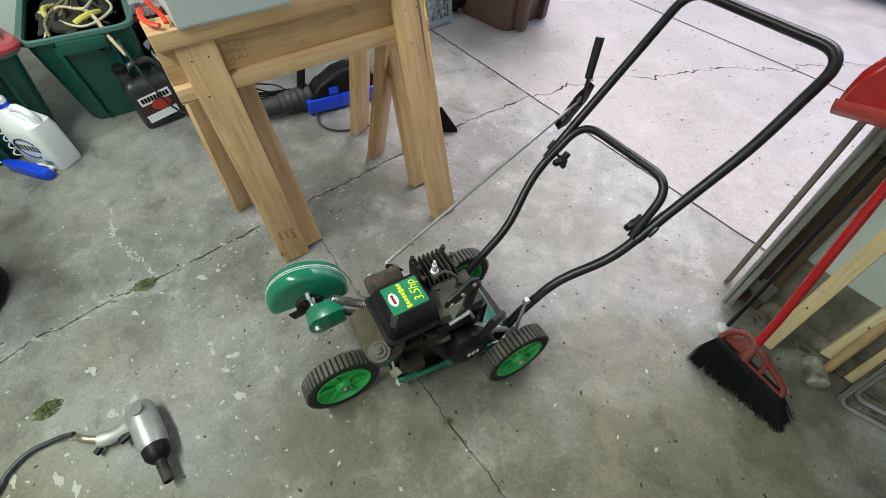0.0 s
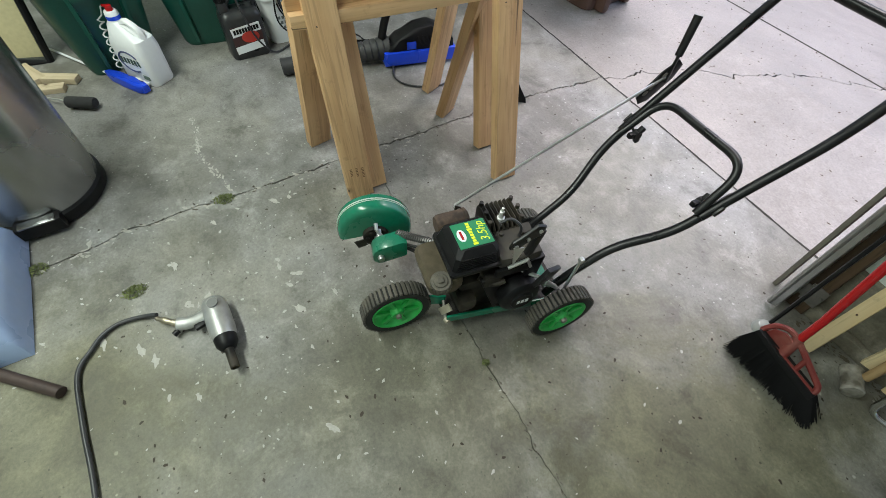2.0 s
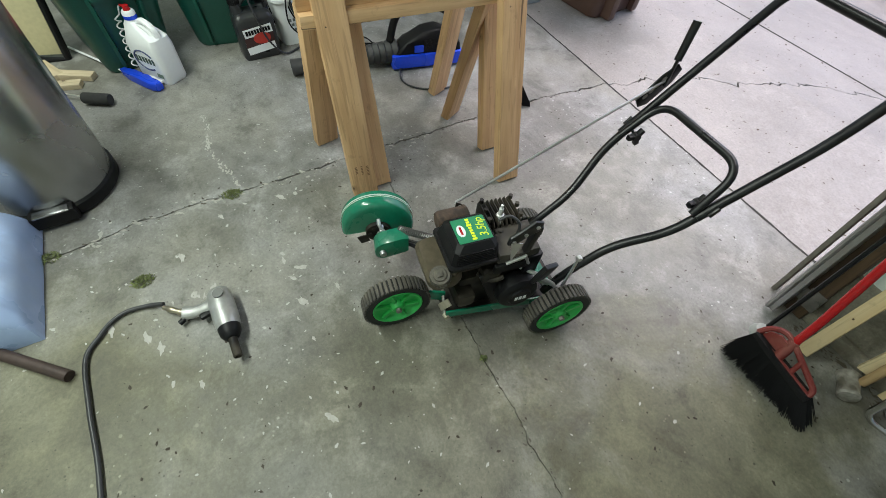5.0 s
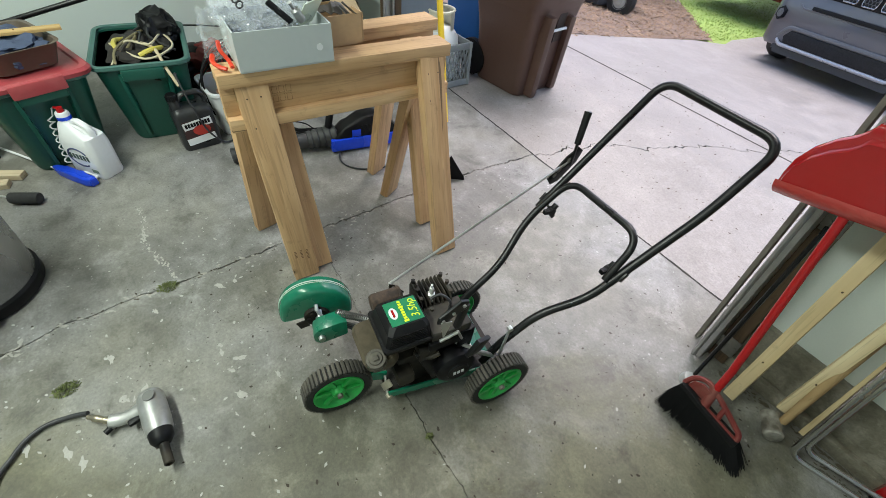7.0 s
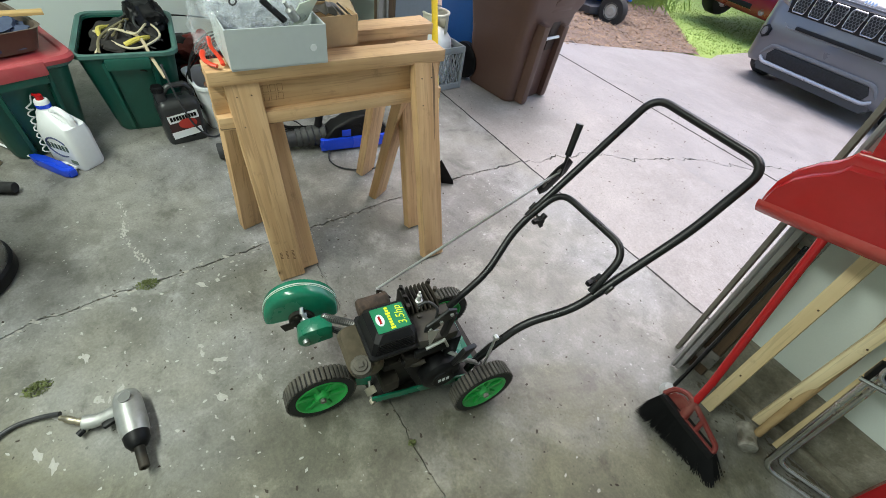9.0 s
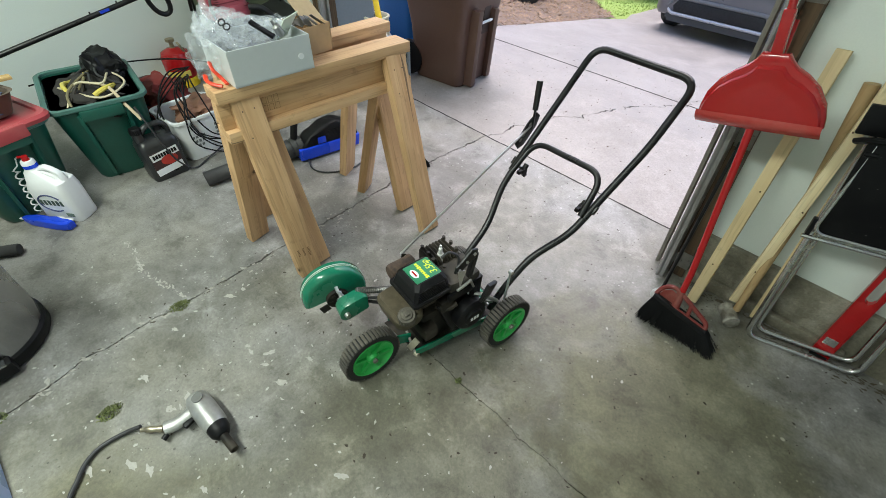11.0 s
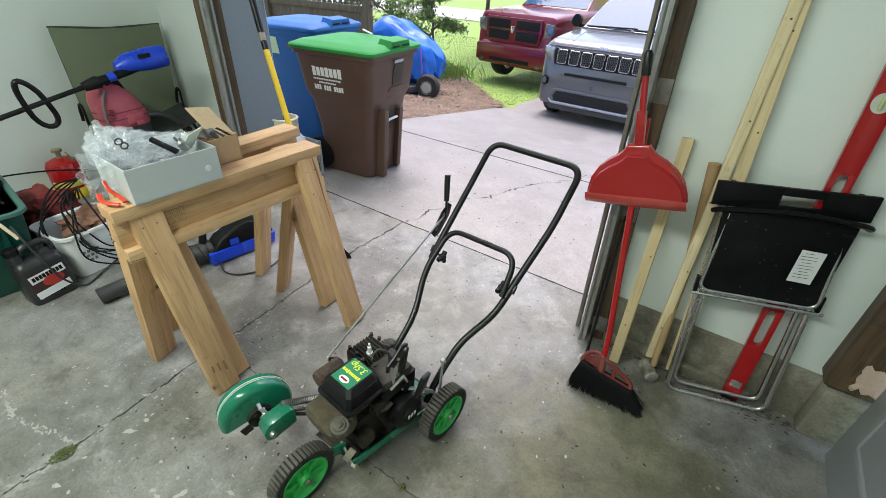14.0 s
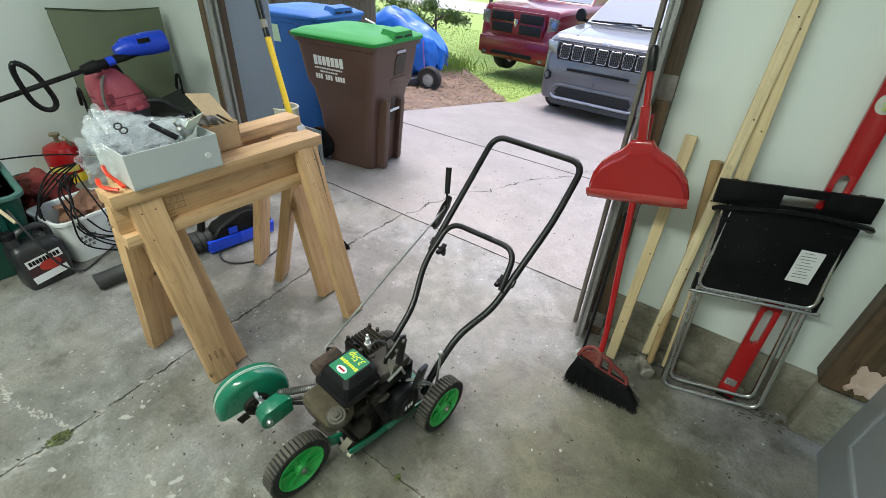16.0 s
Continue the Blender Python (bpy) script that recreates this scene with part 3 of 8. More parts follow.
# door opening: posts, tracks, brackets
for name, x0, sgn in (("right", 0.0, 1), ("left", -2.42, -1)):
    jamb = thing("trim", "rough dark timber door post with steel track", "trim", pose(x0 + 0.016, 0, 0, 0, -1.6, 0) if sgn > 0 else pose(x0, 0, 0), kind="structure")
    tx = 0.046 if sgn > 0 else 0.0
    bm = B()
    if sgn > 0:
        box(bm, 0.072, 0.208, 2.2, pose(0.042, 0.138, 1.1), 0.003)
    else:
        box(bm, 0.096, 0.208, 2.2, pose(-0.0135, 0.138, 1.1), 0.003)
    post = part("post", bm, OLDWOOD, jamb)
    if sgn > 0:
        post.matrix_basis = pose(0, 0, 0, 0, -0.8, 0)
    if sgn > 0:
        bm = B()
        box(bm, 0.014, 0.030, 2.2, pose(-0.040, 0.070, 1.1), 0.002)
        part("stop_strip", bm, surface("weathered_grey_stop", (0.20, 0.185, 0.16), 0.7, 0.2, 0.2, 60, 9, (0.12, 0.10, 0.08), 0.5), jamb, "thin weathered grey stop strip")
    bm = B()
    for y0, w in ((-0.028, 0.003), (0.03, 0.003)):
        box(bm, 0.016, w, 2.10, pose(sgn * -0.036 + tx, y0, 1.06))
    box(bm, 0.003, 0.06, 2.10, pose(sgn * -0.026 + tx, 0.001, 1.06))
    tube(bm, [(sgn * -0.046 + tx, -0.03, 0.012), (sgn * -0.046 + tx, -0.03, 2.11)], 0.0075, 8)
    tube(bm, [(sgn * -0.046 + tx, 0.03, 0.012), (sgn * -0.046 + tx, 0.03, 2.11)], 0.0075, 8)
    part("track", bm, GALV, jamb, "galvanised steel door track")
    for z in (0.085, 0.62, 1.035, 1.7):
        bm = B()
        bx = 0.034 if sgn > 0 else 0.0
        box(bm, 0.050, 0.003, 0.075, pose(sgn * 0.034 + bx, 0.0322, z), 0.001)
        box(bm, 0.003, 0.050, 0.06, pose(sgn * -0.0228 + tx, 0.008, z), 0.001)
        box(bm, 0.034, 0.003, 0.05, pose(sgn * -0.006 + tx, 0.0312, z), 0.001)
        for dx in (-0.012, 0.016):
            cyl(bm, 0.006, 0.006, 0.006, pose(sgn * (0.034 + dx) + bx, 0.029, z + dx * 0.5, 90), 6)
        bracket = part("bracket", bm, DULLSTEEL, jamb, "dirty steel track bracket")
        if sgn > 0:
            bracket.matrix_basis = pose(-0.010, 0, 0, 0, -0.8, 0)
    if sgn < 0:
        bm = B()
        box(bm, 0.115, 0.09, 2.2, pose(-0.137, 0.102, 1.1), 0.003)
        part("casing", bm, wood_mat("weathered_casing", (0.24, 0.165, 0.095), (0.10, 0.065, 0.04), 2), jamb)


# ---- the edger ----
def wheel(parent, x, y, z, r, w, turn):
    """A ribbed tyre on a dished green rim; the face looks along +x."""
    m = pose(x, y, z, 0, 90, 0) @ pose(0, 0, 0, 0, 0, turn)
    bm = B()
    lathe(bm, [(r * 0.70, -w / 2 + 0.003), (r * 0.93, -w / 2), (r * 0.955, -w * 0.3), (r * 0.955, w * 0.3), (r * 0.93, w / 2), (r * 0.76, w / 2), (r * 0.72, w / 2 - 0.004)], m, 48)
    tyre = part("wheel", bm, TREAD, parent)
    bm = B()
    lugs = 46
    for k in range(lugs):
        a = 360.0 * k / lugs
        q = m @ pose(0, 0, 0, 0, 0, a) @ pose(r * 0.965, 0, 0)
        box(bm, r * 0.07, 2 * math.pi * r / lugs * 0.62, w * 0.98, q, 0.0012)
    part("tread_ribs", bm, TYRE, tyre, "dusty worn rubber ribs")
    bm = B()
    lathe(bm, [(0.0, w / 2 - 0.012), (r * 0.5, w / 2 - 0.014), (r * 0.62, w / 2 - 0.010), (r * 0.70, w / 2 + 0.001), (r * 0.735, w / 2 + 0.001), (r * 0.74, w / 2 - 0.006), (r * 0.72, -w / 2 + 0.004), (0.0, -w / 2 + 0.010)], m, 40)
    rim = part("rim", bm, RIM, tyre, "bright green plastic rim")
    for k in range(6):
        bm = B()
        q = m @ pose(0, 0, 0, 0, 0, 60 * k + 10)
        slab(bm, [(r * 0.22, -r * 0.045), (r * 0.66, -r * 0.075), (r * 0.66, r * 0.075), (r * 0.22, r * 0.045)], w / 2 - 0.014, w / 2 - 0.004, q, 0.0015)
        part("spoke", bm, RIM, tyre)
    bm = B()
    lathe(bm, [(0.0, w / 2 + 0.006), (r * 0.16, w / 2 + 0.005), (r * 0.21, w / 2 - 0.002), (r * 0.24, w / 2 - 0.014)], m, 24)
    part("hub", bm, RIM, tyre)
    bm = B()
    cyl(bm, r * 0.085, r * 0.085, 0.010, m @ pose(0, 0, w / 2 + 0.009), 6)
    part("axle_nut", bm, DULLSTEEL, tyre)
    return tyre


EDGER = pose(-0.35, -0.95, 0, 0, 0, -6)
edger = thing("lawn_edger", "green and black petrol lawn edger with a folded-tube handle", "lawn edger", EDGER)
wheel(edger, -0.050, -0.201, 0.099, 0.098, 0.042, 8)
wheel(edger, 0.110, 0.232, 0.099, 0.098, 0.042, 35)
wheel(edger, -0.185, 0.232, 0.099, 0.098, 0.042, 50)

bm = B()
slab(bm, [(-0.15, -0.09), (0.018, -0.068), (0.028, 0.10), (0.062, 0.25), (0.060, 0.29), (-0.15, 0.29)], 0.062, 0.067, I4, 0.001)
part("deck", bm, SOOT, edger, "dark oily pressed steel deck")
for x, rz in ((0.040, -7), (-0.150, 0)):
    bm = B()
    box(bm, 0.006, 0.36, 0.030, pose(x, 0.105, 0.074, 0, 0, rz), 0.0015)
    part("deck_rail", bm, GREEN, edger, "dark green pressed steel rail")
bm = B()
stick(bm, (-0.035, -0.060, 0.088), (-0.078, -0.215, 0.108), 0.042, 0.007, 90)
stick(bm, (-0.085, -0.20, 0.10), (-0.06, -0.20, 0.10), 0.034, 0.034)
part("front_arm", bm, GREEN, edger)
bm = B()
tube(bm, [(-0.21, 0.232, 0.099), (0.125, 0.232, 0.099)], 0.006, 8)
part("rear_axle", bm, STEEL, edger)
bm = B()
tube(bm, [(-0.055, -0.06, 0.10), (0.018, -0.075, 0.062)], 0.005, 8)
part("axle", bm, DULLSTEEL, edger)
bm = B()
box(bm, 0.022, 0.004, 0.070, pose(0.000, -0.072, 0.098, -8, 24, 14), 0.001)
cyl(bm, 0.008, 0.008, 0.014, pose(0.018, -0.072, 0.064, 0, 90, 14), 12)
part("hinge_plate", bm, surface("bare_dusty_plate", (0.42, 0.39, 0.31), 0.5, 0.4, 0.2, 60, 16, (0.20, 0.17, 0.12), 0.5), edger, "bare dusty steel hinge plate")
bm = B()
box(bm, 0.150, 0.120, 0.004, pose(-0.045, 0.195, 0.158, -32, 0, -4), 0.001)
plate = part("rear_plate", bm, GREEN, edger, "dark green sloping rear plate")
bm = B()
box(bm, 0.045, 0.030, 0.001, pose(-0.010, 0.178, 0.1725, -32, 0, -4))
part("sticker", bm, WHITEP, plate, "small white warning sticker", 0)
bm = B()
for k in range(3):
    box(bm, 0.034, 0.004, 0.001, pose(-0.010, 0.170 + 0.008 * k, 0.1778 - 0.005 * k, -32, 0, -4))
part("print_bar", bm, PLASTIC, plate, "dark line of print", 0)

# engine
bm = B()
box(bm, 0.125, 0.18, 0.145, pose(-0.055, 0.050, 0.145), 0.012)
cyl(bm, 0.055, 0.05, 0.05, pose(-0.06, 0.05, 0.235), 20)
part("crankcase", bm, SOOT, edger, "oily black engine block")
bm = B()
loft(bm, [ring_at(0.090, 0.060, 0.02, 0.212, -0.050, -0.082), ring_at(0.135, 0.086, 0.028, 0.226, -0.046, -0.083), ring_at(0.150, 0.094, 0.03, 0.252, -0.044, -0.084), ring_at(0.150, 0.094, 0.03, 0.276, -0.038, -0.088), ring_at(0.136, 0.078, 0.025, 0.289, -0.036, -0.088)])
part("fuel_tank", bm, TANK, edger, "dusty brown fuel tank")
bm = B()
capm = pose(0.024, -0.104, 0.292, 10, 12, 0)
lathe(bm, [(0.0, 0.020), (0.016, 0.020), (0.018, 0.016), (0.0245, 0.016), (0.026, 0.012), (0.026, -0.010), (0.020, -0.012)], capm, 28)
box(bm, 0.014, 0.014, 0.006, capm @ pose(0, 0, 0.022), 0.001)
for k in range(20):
    box(bm, 0.003, 0.003, 0.018, capm @ pose(0.026 * math.cos(k * math.pi / 10), 0.026 * math.sin(k * math.pi / 10), 0.001, 0, 0, 18 * k), 0.0006)
part("fuel_cap", bm, surface("dusty_cap", (0.075, 0.066, 0.052), 0.7, 0, 0.3, 90, 40, (0.16, 0.145, 0.115), 0.5), edger, "dusty ribbed fuel cap")

def cover_ring(z, x0, x1, y0, y1, c):
    out = []
    for x, y in ((x0 + c, y0), (x1 - c, y0), (x1, y0 + c), (x1, y1 - c), (x1 - c, y1), (x0 + c, y1), (x0, y1 - c), (x0, y0 + c)):
        out.append((x, y, z))
    return out


bm = B()
loft(bm, [cover_ring(0.308, -0.114, 0.014, -0.074, 0.054, 0.006), cover_ring(0.310, -0.119, 0.019, -0.079, 0.058, 0.007), cover_ring(0.320, -0.119, 0.019, -0.079, 0.058, 0.007), cover_ring(0.322, -0.112, 0.012, -0.072, 0.052, 0.008),
          cover_ring(0.357, -0.105, 0.005, -0.063, 0.047, 0.009), cover_ring(0.368, -0.098, -0.006, -0.054, 0.043, 0.011), cover_ring(0.371, -0.094, -0.010, -0.050, 0.041, 0.012)])
cover = part("air_filter_cover", bm, PLASTIC, edger, "scuffed black plastic engine cover", 20)
cover.matrix_basis = pose(0.022, -0.008, 0.012)
bm = B()
loft(bm, [cover_ring(0.255, -0.095, -0.010, -0.040, 0.050, 0.012), cover_ring(0.310, -0.108, 0.010, -0.074, 0.058, 0.012)])
part("cover_base", bm, SOOT, cover)
for k in range(6):
    bm = B()
    box(bm, 0.003, 0.100 - 0.002 * k, 0.003, pose(0.0112 - 0.0010 * k, -0.010, 0.327 + 0.0055 * k), 0.0008)
    part("cover_rib", bm, PLASTIC, cover)
bm = B()
slab(bm, [(-0.088, -0.047), (-0.014, -0.047), (-0.014, 0.038), (-0.088, 0.038)], 0.3712, 0.3722)
part("label", bm, surface("label_green", (0.01, 0.20, 0.085), 0.35), cover, "green printed label")
YEL = surface("label_yellow", (0.72, 0.80, 0.02), 0.4, var=0.04)
bm = text_bm("3.5hp", 0.030, pose(-0.051, 0.0215, 0.3726, 0, 0, 180), 0.0004, "CENTER", 0.90, 0.25)
part("lettering", bm, YEL, cover, "yellow lettering 3.5hp", 0)
bm = B()
for k in range(8):
    box(bm, 0.0066, 0.012 if k in (0, 5) else 0.0085, 0.0006, pose(-0.021 - 0.0086 * k, -0.0065, 0.3726))
part("print_bar", bm, YEL, cover, "yellow line of print", 0)
bm = B()
cyl(bm, 1, 1, 1, pose(-0.051, -0.031, 0.3726) @ Matrix.Diagonal((0.018, 0.0105, 0.0010, 1)), 32)
part("badge", bm, WHITEP, cover, "white oval badge")
bm = B()
box(bm, 0.024, 0.0055, 0.0006, pose(-0.051, -0.0312, 0.3734))
part("badge_bar", bm, RED, cover, "", 0)

bm = B()
lathe(bm, [(0.0, -0.044), (0.024, -0.044), (0.029, -0.040), (0.029, -0.034), (0.0265, -0.032), (0.0265, 0.034), (0.022, 0.042), (0.0, 0.042)], pose(-0.125, -0.024, 0.322, 90, 0, 0), 24)
part("muffler", bm, RUST, edger, "rusty brown muffler can")
head = None
for k in range(8):
    bm = B()
    slab(bm, [(-0.045, -0.030), (0.045, -0.034), (0.045, 0.026), (0.030, 0.040), (-0.038, 0.040), (-0.045, 0.026)], -0.0012, 0.0012, pose(-0.085, 0.048 + 0.012 * k, 0.325, 90, 0, 0), 0.0006)
    fin = part("cooling_fin", bm, SOOT, edger if head is None else head)
    head = head or fin
for dx, dy in ((-0.035, 0.005), (0.03, 0.0), (-0.03, 0.085), (0.034, 0.085), (0.0, 0.09), (-0.002, 0.004)):
    bm = B()
    cyl(bm, 0.006, 0.006, 0.012, pose(-0.085 + dx, 0.048 + dy, 0.369), 6)
    part("head_bolt", bm, SOOT, edger)
bm = B()
lathe(bm, [(0.0, 0.054), (0.0035, 0.054), (0.0035, 0.044), (0.006, 0.042), (0.0065, 0.022), (0.010, 0.020), (0.0105, 0.008), (0.012, 0.006), (0.012, -0.006), (0, -0.006)], pose(-0.066, 0.083, 0.347), 16)
part("spark_plug", bm, surface("plug_ceramic", (0.66, 0.66, 0.64), 0.25, 0.25), edger, "white and steel spark plug")
bm = B()
tube(bm, smooth_path([(-0.045, 0.070, 0.372), (-0.040, 0.095, 0.385), (-0.020, 0.115, 0.372), (-0.012, 0.110, 0.340)], 6), 0.004, 8)
part("plug_lead", bm, RUBBER, edger)

bm = B()
slab(bm, [(-0.045, 0.040), (0.040, 0.040), (0.048, 0.085), (0.044, 0.148), (-0.050, 0.158)], 0.308, 0.345, I4, 0.005)
for dx, dy in ((-0.03, 0.07), (0.015, 0.09), (-0.02, 0.125), (0.02, 0.135)):
    cyl(bm, 0.006, 0.006, 0.008, pose(dx, dy, 0.348), 8)
part("blower_housing", bm, surface("dusty_shroud", (0.026, 0.022, 0.018), 0.75, 0, 0.3, 60, 14, (0.095, 0.080, 0.060), 0.6, 0.2), edger, "dust-coated black engine shroud")
bm = B()
box(bm, 0.10, 0.022, 0.18, pose(-0.005, 0.148, 0.225, -4, 0, 0), 0.004)
box(bm, 0.012, 0.035, 0.13, pose(0.044, 0.135, 0.255), 0.003)
box(bm, 0.012, 0.11, 0.030, pose(0.044, 0.085, 0.295), 0.003)
box(bm, 0.014, 0.045, 0.16, pose(0.036, 0.045, 0.20, 20, 0, 0), 0.004)
part("side_shroud", bm, PLASTIC, edger, "black shroud side")
bm = B()
lathe(bm, [(0.0, 0.020), (0.030, 0.020), (0.034, 0.015), (0.050, 0.013), (0.058, 0.005), (0.058, -0.03), (0.04, -0.032)], pose(0.068, 0.105, 0.192, 0, 90, 0), 36)
part("recoil_cover", bm, PLASTIC, edger, "round black recoil cover")
bm = B()
for dy in (-0.012, 0.0, 0.012):
    box(bm, 0.001, 0.008, 0.014, pose(0.0888, 0.105 + dy, 0.193), 0.0)
part("printed_mark", bm, WHITEP, edger, "small pale printed mark", 0)
bm = B()
slab(bm, [(0.060, 0.338), (0.080, 0.402), (0.048, 0.412)], -0.001, 0.001, pose(0.058, 0, 0) @ Matrix(((0, 0, 1, 0), (1, 0, 0, 0), (0, 1, 0, 0), (0, 0, 0, 1))), 0.0005)
part("choke_plate", bm, ALU, edger, "bare metal triangular plate")
bm = B()
tube(bm, [(0.052, 0.055, 0.322), (0.054, 0.105, 0.338)], 0.005, 8)
tube(bm, [(0.052, 0.105, 0.338), (0.053, 0.120, 0.300)], 0.004, 8)
part("brake_bar", bm, ALU, edger)
bm = B()
slab(bm, [(0.042, 0.404), (0.060, 0.398), (0.095, 0.425), (0.118, 0.432), (0.122, 0.458), (0.100, 0.466), (0.070, 0.440), (0.046, 0.425)], -0.004, 0.004, pose(0.052, 0.0, 0.0) @ Matrix(((0, 0, 1, 0), (1, 0, 0, 0), (0, 1, 0, 0), (0, 0, 0, 1))), 0.002)
box(bm, 0.016, 0.016, 0.09, pose(0.046, 0.112, 0.395, -12, 0, 0), 0.003)
lever = part("throttle_lever", bm, BLACK, edger)
for y, z in ((0.056, 0.412), (0.082, 0.430), (0.108, 0.448)):
    bm = B()
    cyl(bm, 0.005, 0.005, 0.004, pose(0.058, y, z, 0, 90, 0), 8)
    part("rivet", bm, STEEL, lever)
bm = B()
box(bm, 0.014, 0.052, 0.070, pose(0.080, 0.158, 0.276, -22, 8, 12), 0.005)
part("pedal", bm, BLACK, edger, "black foot pedal plate")
bm = B()
tube(bm, [(0.03, 0.12, 0.25), (0.080, 0.158, 0.26)], 0.006, 8)
tube(bm, [(0.080, 0.160, 0.25), (0.062, 0.235, 0.155)], 0.007, 8)
tube(bm, [(0.03, 0.150, 0.20), (0.060, 0.235, 0.150)], 0.007, 8)
part("linkage", bm, STEEL, edger)
bm = B()
box(bm, 0.09, 0.05, 0.05, pose(0.0, -0.028, 0.165), 0.012)
part("crank_boss", bm, SOOT, edger)
bm = B()
tube(bm, smooth_path([(0.02, 0.0, 0.26), (0.045, 0.03, 0.25), (0.05, 0.06, 0.26)], 5), 0.007, 8)
box(bm, 0.035, 0.05, 0.045, pose(0.028, 0.03, 0.262), 0.006)
part("carburettor", bm, SOOT, edger)

# cutting head
GX, GY, GZ, GR = -0.262, -0.196, 0.174, 0.108
bm = B()
gm = pose(GX, GY, GZ, 0, 0, -10)
arc = [radians(a) for a in range(-8, 189, 7)]
to_yz = Matrix(((0, 0, 1, 0), (1, 0, 0, 0), (0, 1, 0, 0), (0, 0, 0, 1)))
lathe(bm, [(0.0, 0.001), (0.086, 0.001), (0.096, -0.001), (0.1025, -0.005), (0.1065, -0.012), (GR, -0.020), (GR, -0.050), (0.1065, -0.056), (0.1035, -0.058), (0.1035, -0.020), (0.092, -0.007), (0.0, -0.003)], gm @ to_yz @ pose(0, 0, 0, 0, 0, -8), 32, 196)
guard = part("blade_guard", bm, GREEN, edger, "green half-round blade guard")
bm = B()
for off, wdt in ((-0.034, 0.0022), (-0.041, 0.0035)):
    o2 = [((GR + 0.0008) * math.cos(a), (GR + 0.0008) * math.sin(a)) for a in arc[3:-2]]
    i2 = [((GR - 0.002) * math.cos(a), (GR - 0.002) * math.sin(a)) for a in arc[3:-2]]
    slab(bm, o2 + i2[::-1], off, off + wdt, gm @ to_yz)
part("worn_stripe", bm, surface("worn_pale_stripe", (0.45, 0.55, 0.48), 0.5), guard, "pale worn stripe")
bm = B()
cyl(bm, 0.038, 0.036, 0.012, gm @ pose(0.008, 0.0, 0.0, 0, 90, 0), 24)
for a in range(0, 360, 60):
    cyl(bm, 0.006, 0.006, 0.006, gm @ pose(0.016, 0.024 * math.cos(radians(a)), 0.024 * math.sin(radians(a)), 0, 90, 0), 6)
part("bearing_plate", bm, SOOT, edger)
bm = B()
tube(bm, [(GX + 0.012, GY + 0.008, GZ + 0.030), (GX + 0.030, GY + 0.004, GZ + 0.022)], 0.007, 8)
tube(bm, [(GX + 0.005, GY + 0.002, GZ + 0.052), (GX + 0.020, GY, GZ + 0.040)], 0.006, 8)
tube(bm, [(GX + 0.020, GY, GZ + 0.040), (GX + 0.045, GY + 0.02, GZ + 0.012)], 0.005, 8)
tube(bm, [(GX, GY, GZ), (GX + 0.07, GY + 0.005, GZ - 0.008)], 0.009, 10)
part("adjuster_bolt", bm, STEEL, edger)
bm = B()
box(bm, 0.003, 0.195, 0.045, gm @ pose(-0.03, 0.0, -0.01, -12, 0, 0), 0.001)
box(bm, 0.004, 0.03, 0.03, gm @ pose(0.004, -0.045, -0.035, 20, 0, 0), 0.001)
part("blade", bm, SOOT, edger, "dark worn steel blade")
bm = B()
prof = [(-0.050, -0.022), (-0.046, -0.034), (-0.036, -0.043), (-0.022, -0.045), (0.042, -0.026), (0.048, -0.020), (0.048, 0.032), (0.034, 0.037), (-0.030, 0.022), (-0.045, 0.008), (-0.050, -0.006)]
slab(bm, prof, -0.024, 0.024, pose(-0.200, -0.172, 0.182, 0, 0, -8) @ to_yz, 0.004)
gear = part("belt_housing", bm, GREEN, edger, "green belt housing")
bm = B()
cyl(bm, 0.010, 0.009, 0.012, pose(-0.174, -0.203, 0.169, 0, 90, 0), 12)
part("shaft_nut", bm, STEEL, gear)
bm = B()
tube(bm, [(-0.195, -0.135, 0.175), (-0.085, -0.055, 0.200)], 0.006, 8)
part("drive_rod", bm, BLACK, edger)
bm = B()
a, b = Vector((-0.215, -0.142, 0.210)), Vector((-0.110, -0.055, 0.258))
side = (b - a).cross(Vector((0, 0, 1))).normalized()
top = side.cross(b - a).normalized()
coil = []
for k in range(160):
    t = k / 159
    ang = t * 2 * math.pi * 20
    coil.append(a + (b - a) * t + 0.0095 * (math.cos(ang) * side + math.sin(ang) * top))
tube(bm, coil, 0.0026, 5)
part("tension_spring", bm, surface("spring_steel", (0.16, 0.155, 0.15), 0.4, 0.8), edger, "coiled tension spring")
bm = B()
tube(bm, [(-0.190, -0.140, 0.196), (-0.085, -0.050, 0.240)], 0.0045, 8)
part("rod", bm, BLACK, edger)

# handle
HC = -0.043
for pts in ([(-0.143, 0.205, 0.130), (-0.143, 0.262, 0.195), (-0.151, 0.363, 0.279), (-0.202, 0.467, 0.383), (-0.210, 0.575, 0.485)], [(0.057, 0.205, 0.130), (0.057, 0.250, 0.195), (0.065, 0.354, 0.296), (0.113, 0.473, 0.374), (0.123, 0.575, 0.476)]):
    bm = B()
    tube(bm, rounded(pts, 0.05, 6), 0.0115, 12)
    part("lower_tube", bm, BLACK, edger, "black bent steel handle tube")
bm = B()
pts = rounded([(-0.206, 0.505, 0.430), (-0.212, 0.560, 0.476), (-0.213, 0.850, 0.787), (0.150, 0.848, 0.791), (0.149, 0.705, 0.628), (0.128, 0.575, 0.487), (0.122, 0.510, 0.425)], 0.055, 7)
tube(bm, pts, 0.0115, 12)
part("upper_handle", bm, BLACK, edger, "black bent steel push bar")
bm = B()
pts = rounded([(-0.196, 0.500, 0.432), (-0.186, 0.588, 0.528), (0.100, 0.585, 0.545), (0.112, 0.500, 0.430)], 0.06, 7)
